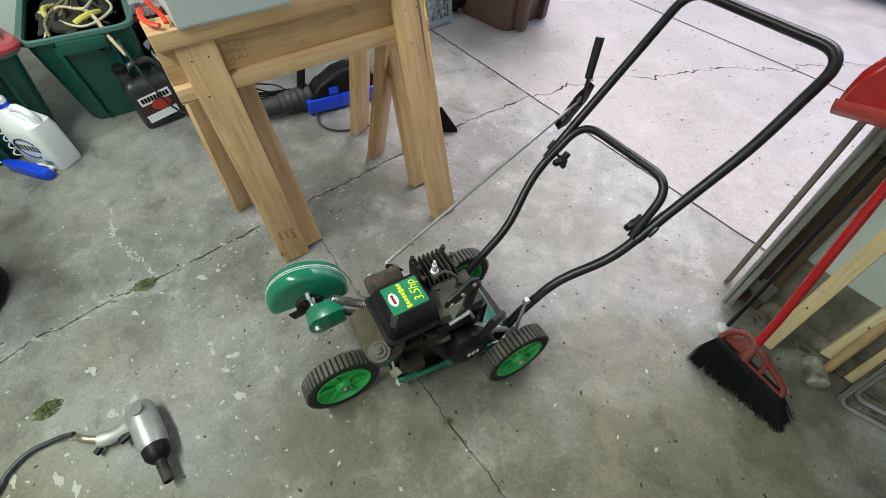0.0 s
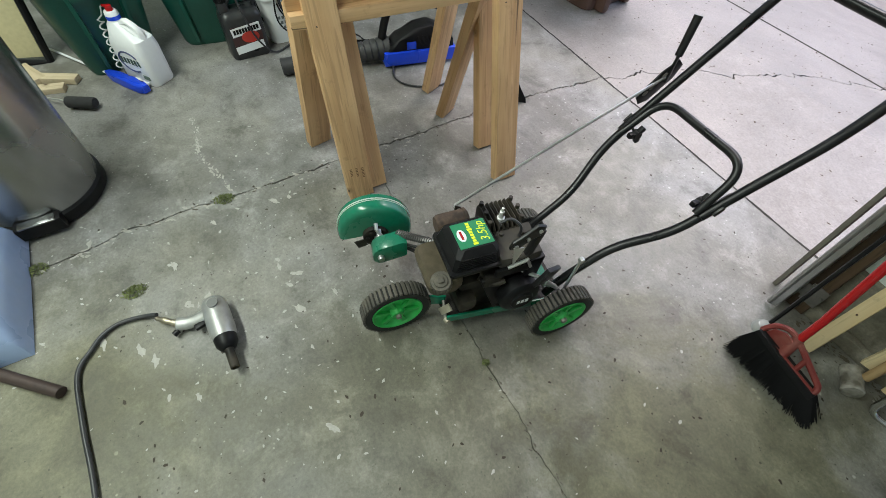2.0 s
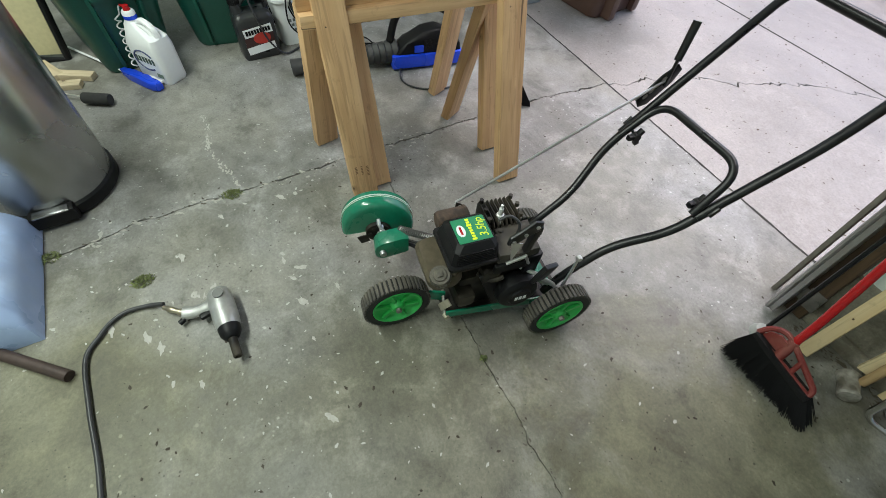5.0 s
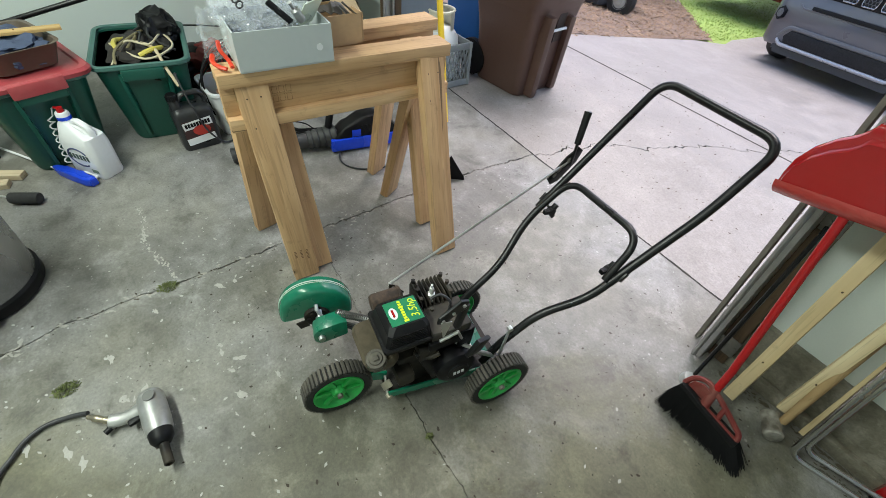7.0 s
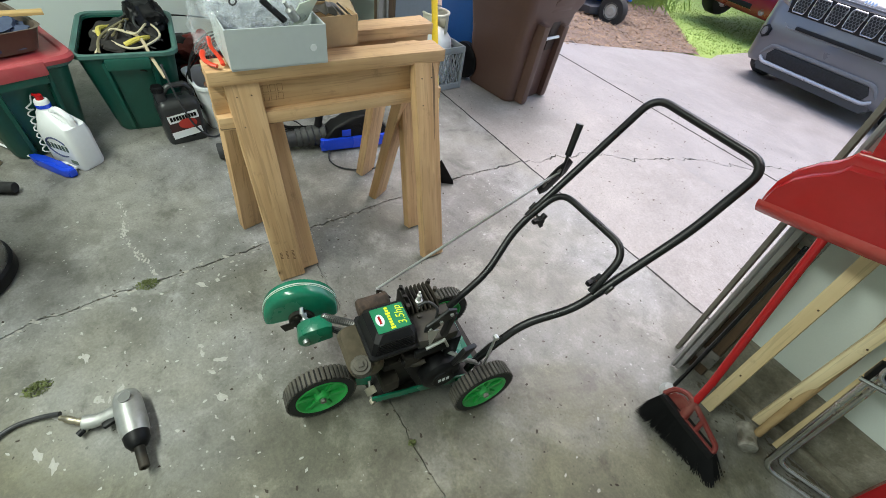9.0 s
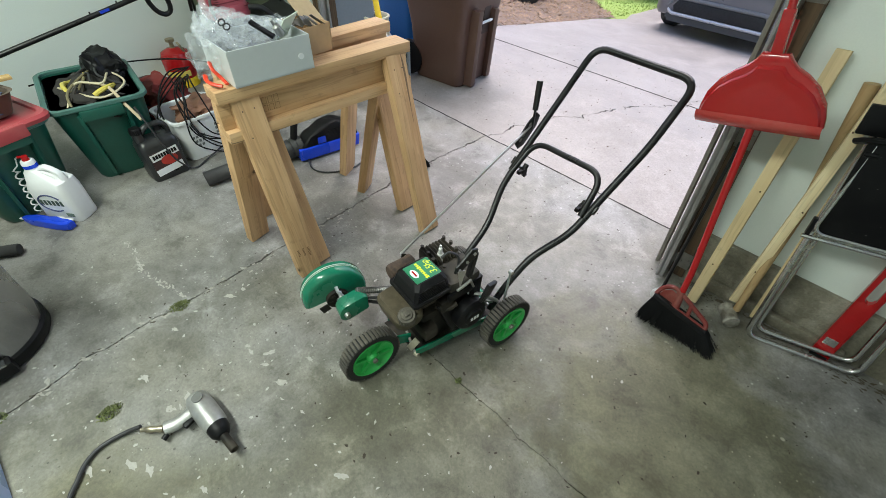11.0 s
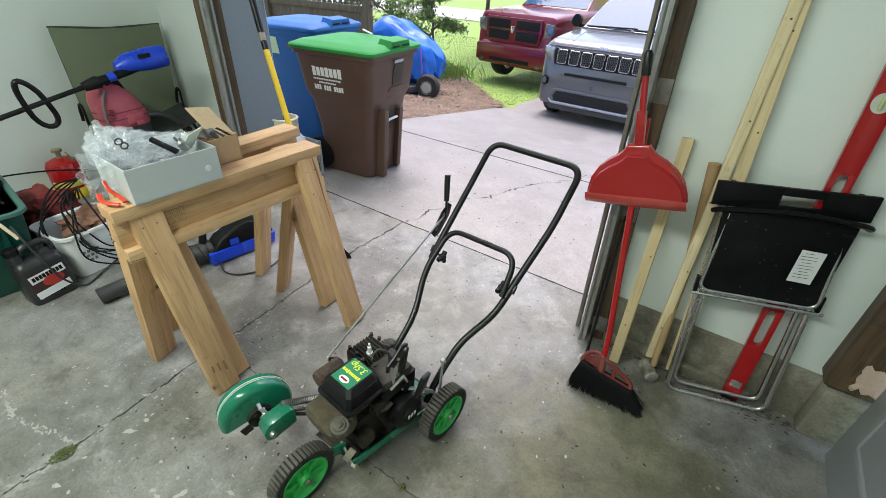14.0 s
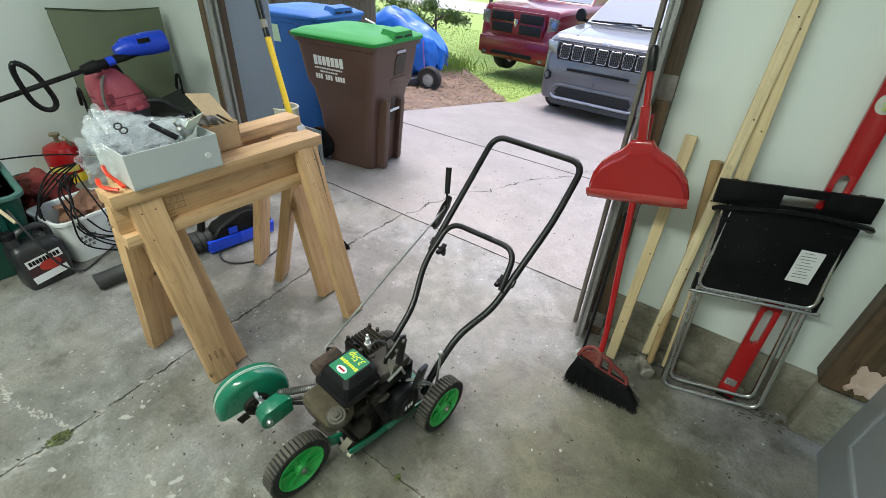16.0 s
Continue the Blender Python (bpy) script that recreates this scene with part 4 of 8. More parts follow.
tube(bm, pts, 0.0100, 12)
part("cross_loop", bm, BLACK, edger)
for s in (-1, 1):
    km = pose(-0.038 + s * 0.130, 0.526, 0.440, 0, 90, 0)
    bm = B()
    cyl(bm, 0.013, 0.012, 0.018, km, 14)
    for k in range(3):
        q = km @ pose(0, 0, 0, 0, 0, 120 * k + 25)
        box(bm, 0.026, 0.015, 0.015, q @ pose(0.014, 0, 0), 0.004)
    part("wing_knob", bm, PLASTIC, edger, "black three-lobed knob")
    bm = B()
    tube(bm, [(-0.038 + s * 0.130, 0.526, 0.441), (HC + s * 0.182, 0.532, 0.450)], 0.004, 8)
    box(bm, 0.006, 0.016, 0.028, pose(HC + s * 0.180, 0.534, 0.452, -40), 0.001)
    part("bolt", bm, BLACK, edger)
bm = B()
tube(bm, [(0.081, 0.235, 0.110), (0.079, 0.246, 0.200), (0.074, 0.258, 0.290)], [0.008, 0.009, 0.007], 8, flat=0.5)
cyl(bm, 0.008, 0.008, 0.012, pose(0.074, 0.259, 0.292, 0, 90, 0), 8)
part("brace_strut", bm, STEEL, edger, "flattened zinc brace strut")

# depth lever and rod
LVX = HC - 0.193
bm = B()
slab(bm, [(-0.022, -0.085), (0.006, -0.092), (0.022, -0.070), (0.024, 0.010), (0.010, 0.045), (-0.014, 0.045), (-0.026, 0.0)], -0.002, 0.002, pose(LVX, 0.610, 0.560, -40, 0, 0) @ to_yz, 0.001)
brk = part("notch_plate", bm, BLACK, edger, "black notched lever plate")
for k in range(4):
    bm = B()
    cyl(bm, 1, 1, 0.0016, pose(LVX, 0.610, 0.560, -40, 0, 0) @ to_yz @ pose(-0.010, -0.062 + 0.020 * k, 0.0028) @ Matrix.Diagonal((0.0055, 0.0085, 1, 1)), 14)
    part("notch", bm, DRIVE, brk, "pale slot showing the floor behind")
bm = B()
tube(bm, [(LVX + 0.004, 0.612, 0.545), (LVX - 0.004, 0.622, 0.625)], 0.0075, 8, flat=0.6)
tube(bm, [(LVX - 0.004, 0.621, 0.612), (LVX - 0.022, 0.642, 0.702)], [0.0100, 0.0112], 10)
part("depth_lever", bm, BLACK, edger, "black rubber-gripped depth lever")
bm = B()
tube(bm, [(LVX, 0.612, 0.560), (-0.163, 0.0, 0.336)], 0.0042, 8)
tube(bm, [(-0.163, 0.0, 0.336), (-0.135, 0.012, 0.330)], 0.0048, 8)
part("depth_rod", bm, STEEL, edger, "long thin steel rod")
bm = B()
slab(bm, [(0, 0), (0.05, 0.008), (0.022, 0.05), (0.006, 0.06)], -0.0015, 0.0015, pose(-0.150, -0.010, 0.290, 90, 0, 90), 0.0005)
part("rod_bracket", bm, SOOT, edger)


# ---- sawhorses ----
def sawhorse(m, length, legs):
    """An I-beam of three boards on four leaning legs; each leg runs from a foot to a point under the top."""
    st = thing("sawhorse", "sawhorse of knotty construction pine with an I-beam top", "sawhorse", m, "sawhorses")
    for name, z, sx, sz in (("top_board", 0.726, 0.089, 0.038), ("web_board", 0.6625, 0.038, 0.089), ("bottom_board", 0.599, 0.089, 0.038)):
        bm = B()
        box(bm, sx, length, sz, pose(0, 0, z), 0.003)
        part(name, bm, WOOD, st)
    inv = m.inverted()
    for (fx, fy), (hx, hy), s, turn in legs:
        foot, top = inv @ Vector((fx, fy, 0.003)), inv @ Vector((hx, hy, 0.7065))
        up = (top - foot).normalized()
        side = Matrix.Rotation(radians(turn), 3, "Z") @ Vector((1, 0, 0))
        side = (side - up * side.dot(up)).normalized()
        wide = up.cross(side)
        mm = Matrix((side, wide, up)).transposed().to_4x4()
        mm.translation = (foot + top) / 2
        bm = B()
        box(bm, 0.038, 0.089, (top - foot).length, I4, 0.003)
        leg = part("leg", bm, WOODZ, st)
        leg.matrix_basis = mm
        for k in range(3):
            bm = B()
            cyl(bm, 0.0020, 0.0020, 0.002, pose(s * 0.0195, -0.020 + 0.038 * (k % 2), 0.318 - 0.085 * (k // 2), 0, 90, 0), 8)
            part("screw", bm, BLACK, leg)
    return st


H1 = pose(-1.067, -0.806, 0, 0, 0, -1.2)
near_horse = sawhorse(H1, 0.712, [((-0.958, -1.060), (-1.055, -1.083), 1, 0), ((-0.828, -0.528), (-1.035, -0.521), 1, 4), ((-1.300, -1.112), (-1.115, -1.105), -1, 14), ((-1.280, -0.555), (-1.090, -0.520), -1, 30)])
sawhorse(pose(-1.268, -0.715, 0, 0, 0, 3), 0.70, [((-0.982, -1.000), (-1.195, -1.020), 1, 0), ((-1.018, -0.500), (-1.202, -0.490), 1, 0), ((-1.410, -1.020), (-1.320, -1.020), -1, 0), ((-1.462, -0.535), (-1.335, -0.490), -1, 22)])
STAMP = surface("ink_stamp", (0.20, 0.11, 0.055), 0.8)
first_leg = [c for c in near_horse.children if c.name.startswith("leg")][0]
web = [c for c in near_horse.children if c.name.startswith("web_board")][0]
for q, yc, zc, n, w, h in ((0, -0.020, -0.255, 5, 0.0035, 0.008), (1, 0.000, -0.262, 6, 0.0035, 0.007), (2, 0.020, -0.272, 7, 0.0035, 0.008)):
    bm = B()
    for k in range(n):
        box(bm, 0.0006, h, w, pose(0.0192, yc, zc + 0.0062 * k), 0)
    part("stamp_mark", bm, STAMP, first_leg, "faint brown mill stamp bars", 0)
bm = B()
for j in range(2):
    for k in range(3):
        tube(bm, [(0.0192, -0.215 + 0.020 * k + px, 0.650 + 0.026 * j + pz) for px, pz in ((-0.007, -0.010), (0.007, -0.010), (0.007, 0.010), (-0.007, 0.010))], 0.0008, 4, True)
part("stamp_mark", bm, STAMP, web, "brown mill stamp squares", 0)


# ---- on the sawhorses ----
BEAM = pose(-1.016, -0.975, 0.7465, 0, 0, -1)
tray = thing("storage_tray", "grey plastic tray full of bagged parts on the sawhorse", "tray", BEAM)
bm = B()
w, d, h, t = 0.254, 0.20, 0.100, 0.004
for sx, sy, sz, x, y, z in ((d, w, t, -d / 2, 0, t / 2), (t, w, h, -t / 2, 0, h / 2 + 0.001), (t, w, h, -d + t / 2, 0, h / 2 + 0.001), (d - 2 * t, t, h, -d / 2, w / 2 - t / 2, h / 2 + 0.001), (d - 2 * t, t, h, -d / 2, -w / 2 + t / 2, h / 2 + 0.001)):
    box(bm, sx, sy, sz, pose(x, y, z))
part("tray_body", bm, TRAY, tray, smooth=0)
bm = B()
cyl(bm, 0.009, 0.009, 0.002, pose(0.001, 0.089, 0.044, 0, 90, 0), 20)
part("round_sticker", bm, WHITEP, tray, "white round sticker")

BAGCLEAR = bpy.data.materials.new("clear_bag_film")
BAGCLEAR.use_nodes = True
bb = BAGCLEAR.node_tree.nodes["Principled BSDF"]
bb.inputs["Base Color"].default_value, bb.inputs["Roughness"].default_value = (0.84, 0.89, 0.96, 1), 0.07
bb.inputs["Alpha"].default_value, bb.inputs["Specular IOR Level"].default_value = 0.13, 1.0


def crumple(name, label, m, sx, sy, sz, amp, seed, material, cat="bag"):
    bm = B()
    bmesh.ops.create_icosphere(bm, subdivisions=4, radius=1.0)
    for v in bm.verts:
        n3 = noise.noise(v.co * 2.3 + Vector((seed, 0, 0))) + 0.5 * abs(noise.noise(v.co * 6.1 + Vector((0, seed, 0)))) + 0.28 * abs(noise.noise(v.co * 14.0 + Vector((0, 0, seed))))
        f = 1 + amp * n3
        co = v.co.copy()
        v.co = Vector((math.copysign(abs(co.x) ** 0.75, co.x) * sx * f, math.copysign(abs(co.y) ** 0.75, co.y) * sy * f, math.copysign(abs(co.z) ** 0.8, co.z) * sz * f))
    return one(name, bm, material, label, cat, m, smooth=22 if material is BAGCLEAR else 30)


crumple("parts_bag", "crumpled clear plastic bag in the tray", BEAM @ pose(-0.11, -0.03, 0.095, 10, 8, 20), 0.075, 0.085, 0.030, 0.6, 1.0, BAGCLEAR)
crumple("parts_bag", "crumpled clear plastic bag hanging over the tray edge", BEAM @ pose(-0.112, -0.142, 0.068, 0, 35, 0), 0.038, 0.042, 0.055, 0.6, 4.0, BAGCLEAR)
crumple("parts_bag", "clear bag of small parts in the tray", BEAM @ pose(-0.12, 0.045, 0.095, 0, -20, 30), 0.055, 0.050, 0.030, 0.6, 7.0, BAGCLEAR)
crumple("parts_bag", "stacked clear parts bag on the tray", BEAM @ pose(-0.12, -0.075, 0.120, 30, 12, 60), 0.055, 0.050, 0.022, 0.7, 12.0, BAGCLEAR)
crumple("parts_bag", "thin clear bag standing up from the tray", BEAM @ pose(-0.165, -0.09, 0.125, 60, 20, 30), 0.045, 0.040, 0.010, 0.8, 19.0, BAGCLEAR)
rng = random.Random(71)
bm = B()
for k in range(60):
    q = pose(rng.uniform(-0.18, -0.03), rng.uniform(-0.11, 0.05), 0.03 + rng.uniform(0, 0.055), rng.uniform(0, 360), rng.uniform(0, 360), 0)
    cyl(bm, rng.uniform(0.003, 0.008), rng.uniform(0.003, 0.008), rng.uniform(0.004, 0.03), q, 6)
one("bagged_fittings", bm, surface("small_grey_fittings", (0.42, 0.42, 0.43), 0.45, 0.4, 0.3), "loose heap of small grey fittings in bags", "fittings", BEAM, kind="stuff")
bm = B()
box(bm, 0.075, 0.016, 0.009, pose(0, 0, 0), 0.002)
one("black_tool", bm, PLASTIC, "small black bar lying on the bags", "tool", BEAM @ pose(-0.055, 0.010, 0.122, 10, 30, 40))
bm = B()
for dx in (-0.008, 0.010):
    tube(bm, [(dx + 0.009 * math.cos(a), 0.009 * math.sin(a), 0) for a in (k * 0.7 for k in range(9))], 0.0022, 6, True)
one("key_clip", bm, PLASTIC, "tiny black twisted clip in a bag", "clip", BEAM @ pose(-0.075, -0.085, 0.148, 40, 30, 20))
bm = B()
lathe(bm, [(0, 0.04), (0.005, 0.04), (0.005, 0.02), (0.012, 0.015), (0.012, -0.02), (0.0, -0.02)], I4, 14)
one("metal_fitting", bm, STEEL, "bright steel fitting in the tray", "fitting", BEAM @ pose(-0.05, 0.055, 0.115, 30, 20, 0))
bm = B()
box(bm, 0.10, 0.070, 0.003, pose(0, 0, 0, 8, -50, 0), 0.001)
one("paper_packet", bm, surface("pale_green_paper", (0.66, 0.72, 0.60), 0.7, var=0.04), "pale folded paper packet in the tray", "packet", BEAM @ pose(-0.075, 0.092, 0.108, 0, 0, 20))
carton = thing("cardboard_carton", "small torn open cardboard carton on the sawhorse", "carton", BEAM @ pose(-0.165, 0.195, 0.0, 0, 0, 6))
bm = B()
for sx, sy, sz, x, y, z in ((0.13, 0.003, 0.085, 0, -0.06, 0.0435), (0.13, 0.003, 0.085, 0, 0.06, 0.0435), (0.003, 0.114, 0.085, 0.0635, 0, 0.0435), (0.003, 0.114, 0.085, -0.0635, 0, 0.0435), (0.13, 0.12, 0.003, 0, 0, 0.0015)):
    box(bm, sx, sy, sz, pose(x, y, z))
part("carton_body", bm, CARD, carton, smooth=0)
for x, y, z, rx, ry in ((-0.030, 0.040, 0.108, -14, 34),):
    bm = B()
    box(bm, 0.145, 0.095, 0.003, pose(x, y, z, rx, ry, 0), 0.001)
    part("flap", bm, surface("cardboard_inside", (0.47, 0.34, 0.19), 0.85), carton, smooth=0)
bm = B()
for k in range(5):
    box(bm, 0.03, 0.05, 0.002, pose(0.0 + 0.012 * k, -0.03 + 0.014 * k, 0.088 + 0.002 * k, 10 * k, 20, 40 * k))
one("small_parts", bm, surface("dark_small_parts", (0.10, 0.09, 0.08), 0.5, 0.4), "mixed small dark parts in the carton", "parts", BEAM @ pose(-0.165, 0.195, 0.0, 0, 0, 6), kind="stuff")
clamp = thing("spring_clamp", "orange-red plastic spring clamp on the sawhorse end", "clamp", pose(-1.075, -1.135, 0.7465, 0, 0, 20) @ Matrix.Diagonal((0.75, 0.75, 0.75, 1.0)))
ORANGE = surface("orange_red_plastic", (0.78, 0.055, 0.02), 0.35)
bm = B()
tube(bm, smooth_path([(0.045, -0.01, 0.012), (0.02, -0.022, 0.016), (-0.02, -0.020, 0.020), (-0.05, 0.0, 0.030)], 6), 0.009, 8, flat=0.7)
part("jaw", bm, ORANGE, clamp)
bm = B()
tube(bm, smooth_path([(0.045, 0.012, 0.012), (0.015, 0.020, 0.025), (-0.01, 0.012, 0.055), (-0.035, 0.025, 0.075)], 6), 0.008, 8, flat=0.7)
part("grip", bm, ORANGE, clamp)

# ---- tools by the door post ----
broom = thing("broom", "red-handled angle broom with black bristles leaning by the door post", "broom")
bm = B()
tube(bm, [(0.152, -0.236, 0.115), (0.139, -0.205, 0.24), (0.068, -0.130, 0.72), (0.029, -0.085, 0.98)], 0.0105, 12)
part("handle", bm, RED, broom)
bm = B()
tube(bm, rounded([(0.080, -0.245, 0.120), (0.090, -0.232, 0.150), (0.120, -0.228, 0.172), (0.168, -0.230, 0.152), (0.262, -0.240, 0.108), (0.268, -0.252, 0.090), (0.170, -0.252, 0.104), (0.086, -0.254, 0.112)], 0.02, 4), 0.0080, 8, True)
tube(bm, [(0.145, -0.226, 0.165), (0.155, -0.246, 0.108)], 0.014, 10)
tube(bm, [(0.195, -0.234, 0.140), (0.202, -0.250, 0.098)], 0.007, 8)
slab(bm, [(0.088, 0.112), (0.096, 0.146), (0.120, 0.164), (0.145, 0.158), (0.152, 0.104)], 0.240, 0.246, pose(0, 0, 0, 90, 0, 0), 0.001)
part("head_frame", bm, DRED, broom, "scuffed red plastic broom head")
bm = B()
rng = random.Random(5)
for k in range(1500):
    u, w = rng.random(), rng.uniform(-1, 1)
    top = Vector((0.080 + 0.190 * u, -0.248 + 0.012 * w, 0.116 - 0.028 * u))
    end = Vector((0.060 + 0.270 * u + rng.uniform(-0.006, 0.006), -0.268 + 0.016 * u + 0.030 * w + rng.uniform(-0.006, 0.006), 0.003 + 0.016 * rng.random()))
    side = Vector((0.0013, 0.0008, 0))
    v = [bm.verts.new(p) for p in (top - side, top + side, end + side * 0.6, end - side * 0.6)]
    bm.faces.new(v)
part("bristles", bm, BRISTLE, broom, "black synthetic bristles", 0)["kind"] = "stuff"
bm = B()
slab(bm, [(0.078, -0.262), (0.274, -0.268), (0.274, -0.236), (0.078, -0.234)], 0, 0.02, Matrix.Translation((0, 0, 0.095)) @ Matrix.Rotation(0.0, 4, "Y"), 0.004)
for v in bm.verts:
    v.co.z += -0.150 * (v.co.x - 0.175) - 0.006
part("bristle_block", bm, BRISTLE, broom)

PANRED = surface("glossy_red_plastic", (0.36, 0.012, 0.014), 0.16, 0, 0.06, 60, 7, (0.28, 0.05, 0.045), 0.25, 0.01, 0.5, 0.05)
pan = thing("dustpan", "glossy red lobby dustpan hung upright on the broom handle", "dustpan", pose(0.072, -0.125, 0.724, 0, -11, 0) @ Matrix.Diagonal((1.0, 1.0, 0.93, 1.0)))
bm = B()
half = [(0.149, 0.026), (0.146, 0.050), (0.136, 0.088), (0.112, 0.128), (0.082, 0.156), (0.054, 0.174), (0.040, 0.190), (0.030, 0.206)]
outline = half + [(-x, z) for x, z in half[::-1]]
steps = ((1.0, 1.0, 0.006), (1.0, 1.0, -0.008), (0.985, 0.97, -0.013), (0.955, 0.84, -0.016), (0.945, 0.81, -0.023), (0.93, 0.785, -0.026), (0.90, 0.76, -0.025), (0.60, 0.5, -0.026), (0.30, 0.25, -0.027))
loft(bm, [[(x * kx, y, 0.026 + (z - 0.026) * kz) for x, z in outline] for kx, kz, y in steps])
part("pan_body", bm, PANRED, pan, "", 40)
bm = B()
rows = [[bm.verts.new((0.149 * u * (1 + 0.010 * t), -0.0275 + 0.012 * t * t - 0.004 * math.sin(math.pi * t) + 0.006 * u * u * t, 0.036 - 0.040 * t)) for u in (i / 12 - 1 for i in range(25))] for t in (k / 6 for k in range(7))]
for a, b in zip(rows, rows[1:]):
    for i in range(24):
        bm.faces.new((a[i], b[i], b[i + 1], a[i + 1]))
bmesh.ops.solidify(bm, geom=bm.faces[:], thickness=0.002)
# Light dust, plus a paler red that paints in the floor's reflection.
part("pan_lip", bm, surface("dusty_pale_lip", (0.40, 0.038, 0.034), 0.10, 0, 0.03, 50, 14, (0.46, 0.14, 0.12), 0.35, 0.0, 0.6, 0.03), pan, "dusty lip, paled for reflected light", 40)
for k in range(6):
    bm = B()
    box(bm, 0.011, 0.006, 0.0045, pose(0.133 - 0.0065 * k, -0.014, 0.086 + 0.0105 * k, 0, 38, 0), 0.001)
    part("comb_tooth", bm, PANRED, pan)
bm = B()
box(bm, 0.027, 0.022, 0.115, pose(0, 0.0, 0.255), 0.006)
for z in (0.24, 0.26, 0.30):
    for x in (-0.009, 0.009):
        cyl(bm, 0.003, 0.003, 0.003, pose(x, -0.0115, z, 90, 0, 0), 8)
part("handle_socket", bm, PANRED, pan)
bm = B()
tube(bm, [(0, 0.0, 0.30), (0, 0.003, 0.418)], 0.0095, 12)
part("pan_handle", bm, PANRED, pan)
bm = B()
tube(bm, [(0, 0.003, 0.412), (0.001, 0.007, 0.470), (0.001, 0.008, 0.482)], [0.013, 0.013, 0.008], 12)
part("hang_grip", bm, BLACK, pan, "short black grip")

poker = thing("magnet_stick", "thin black rod with a round white foot", "pickup stick")
bm = B()
tube(bm, [(0.072, -0.118, 0.035), (0.046, -0.010, 0.62)], 0.0065, 8)
part("rod", bm, BLACK, poker)
bm = B()
lathe(bm, [(0, 0.030), (0.022, 0.026), (0.030, 0.012), (0.031, 0.0), (0, 0)], pose(0.074, -0.128, 0.0), 24)
part("foot", bm, surface("cloudy_plastic", (0.36, 0.37, 0.36), 0.3), poker, "cloudy round plastic foot")


def lie_along(a, b):
    """A frame midway from a to b, its z along them and its x as level as can be."""
    up = (b - a).normalized()
    side = Vector((1, 0, 0)) if abs(up.x) < 0.8 else Vector((0, 1, 0))
    side = (side - up * side.dot(up)).normalized()
    m = Matrix((side, up.cross(side), up)).transposed().to_4x4()
    m.translation = (a + b) / 2
    return m


NAIL = surface("rusty_nail", (0.12, 0.07, 0.04), 0.7, 0.3)


def strip(name, label, a, b, sx, sy, material, spin=0.0):
    """A loose strip of wood from a to b."""
    a, b = Vector(a), Vector(b)
    d = b - a
    bm = B()
    box(bm, sx, sy, d.length, I4, 0.002)
    ob = one(name, bm, material, label, "lumber", lie_along(a, b) @ pose(0, 0, 0, 0, 0, spin), "loose lumber")
    count = int(d.length / 0.26)
    for k in range(count):
        bm = B()
        u = d.length * ((k + 0.6) / count - 0.5)
        for q in (1, -1):
            cyl(bm, 0.0026, 0.0022, 0.005, pose(0.010 * math.sin(k * 2.3), q * (sy / 2 + 0.001), u, 90, 0, 0), 8)
        part("nail", bm, NAIL, ob, "dark nail left in the strip")
    return ob


strip("wood_strip", "short pale pine strip leaning on the wall", (0.174, -0.068, 0.018), (0.144, 0.070, 0.905), 0.036, 0.018, PALE, -6)
strip("wood_strip", "long pale pine strip leaning on the wall", (0.374, 0.020, 0.020), (0.246, 0.080, 1.86), 0.036, 0.018, PALE, -4)
strip("wood_strip", "long thin knotty strip leaning on the wall", (0.286, -0.002, 0.060), (0.268, 0.064, 1.62), 0.030, 0.016, PALE, 12)
mallet = thing("mallet", "long-handled mallet standing head down by the wall", "mallet")
bm = B()
tube(bm, [(0.310, -0.030, 0.05), (0.288, 0.046, 0.45), (0.240, 0.070, 0.845)], [0.012, 0.014, 0.0185], 12)
part("handle", bm, wood_mat("turned_handle", (0.50, 0.36, 0.19), (0.38, 0.25, 0.12), 2), mallet)
bm = B()
lathe(bm, [(0, -0.040), (0.024, -0.040), (0.028, -0.036), (0.028, -0.022), (0.026, -0.018), (0.026, 0.030), (0.028, 0.034), (0.024, 0.040), (0, 0.040)], pose(0.300, -0.050, 0.030, 90, 0, 35), 24)
part("head", bm, surface("dusty_mallet_head", (0.15, 0.135, 0.11), 0.7, 0.2, 0.4, 60, 35, (0.42, 0.40, 0.36), 0.7), mallet, "dusty grey mallet head")

level = thing("spirit_level", "long red box spirit level leaning on the wall", "level")
a, b = Vector((0.580, 0.030, 0.012)), Vector((0.528, 0.074, 1.225))
up = (b - a).normalized()
side = (Vector((1, 0, 0)) - up * up.x).normalized()
lm = Matrix((side, up.cross(side), up)).transposed().to_4x4()
lm.translation = (a + b) / 2 + Vector((0.004, 0, 0))
lm = lm @ Matrix.Diagonal((0.84, 1, 1, 1))
bm = B()
L = (b - a).length


def level_plate(bm, holes):
    """The face of the level with slots cut through."""
    zs = [-L / 2] + [z for hole in holes for z in hole] + [L / 2]
    for z0, z1 in zip(zs[0::2], zs[1::2]):
        box(bm, 0.060, 0.020, z1 - z0, pose(0, 0, (z0 + z1) / 2), 0.0015)
    for z0, z1 in holes:
        for sx in (-0.0225, 0.0225):
            box(bm, 0.015, 0.020, z1 - z0 + 0.01, pose(sx, 0, (z0 + z1) / 2), 0.0015)
        for z, q in ((z0, 1), (z1, -1)):
            for sx in (-1, 1):
                slab(bm, [(sx * 0.0155, z), (sx * 0.0155, z + q * 0.016), (sx * 0.012, z + q * 0.008), (sx * 0.006, z + q * 0.0025), (0, z)][:: (1 if sx * q > 0 else -1)], -0.0098, 0.0098, pose(0, 0, 0, 90, 0, 0), 0)


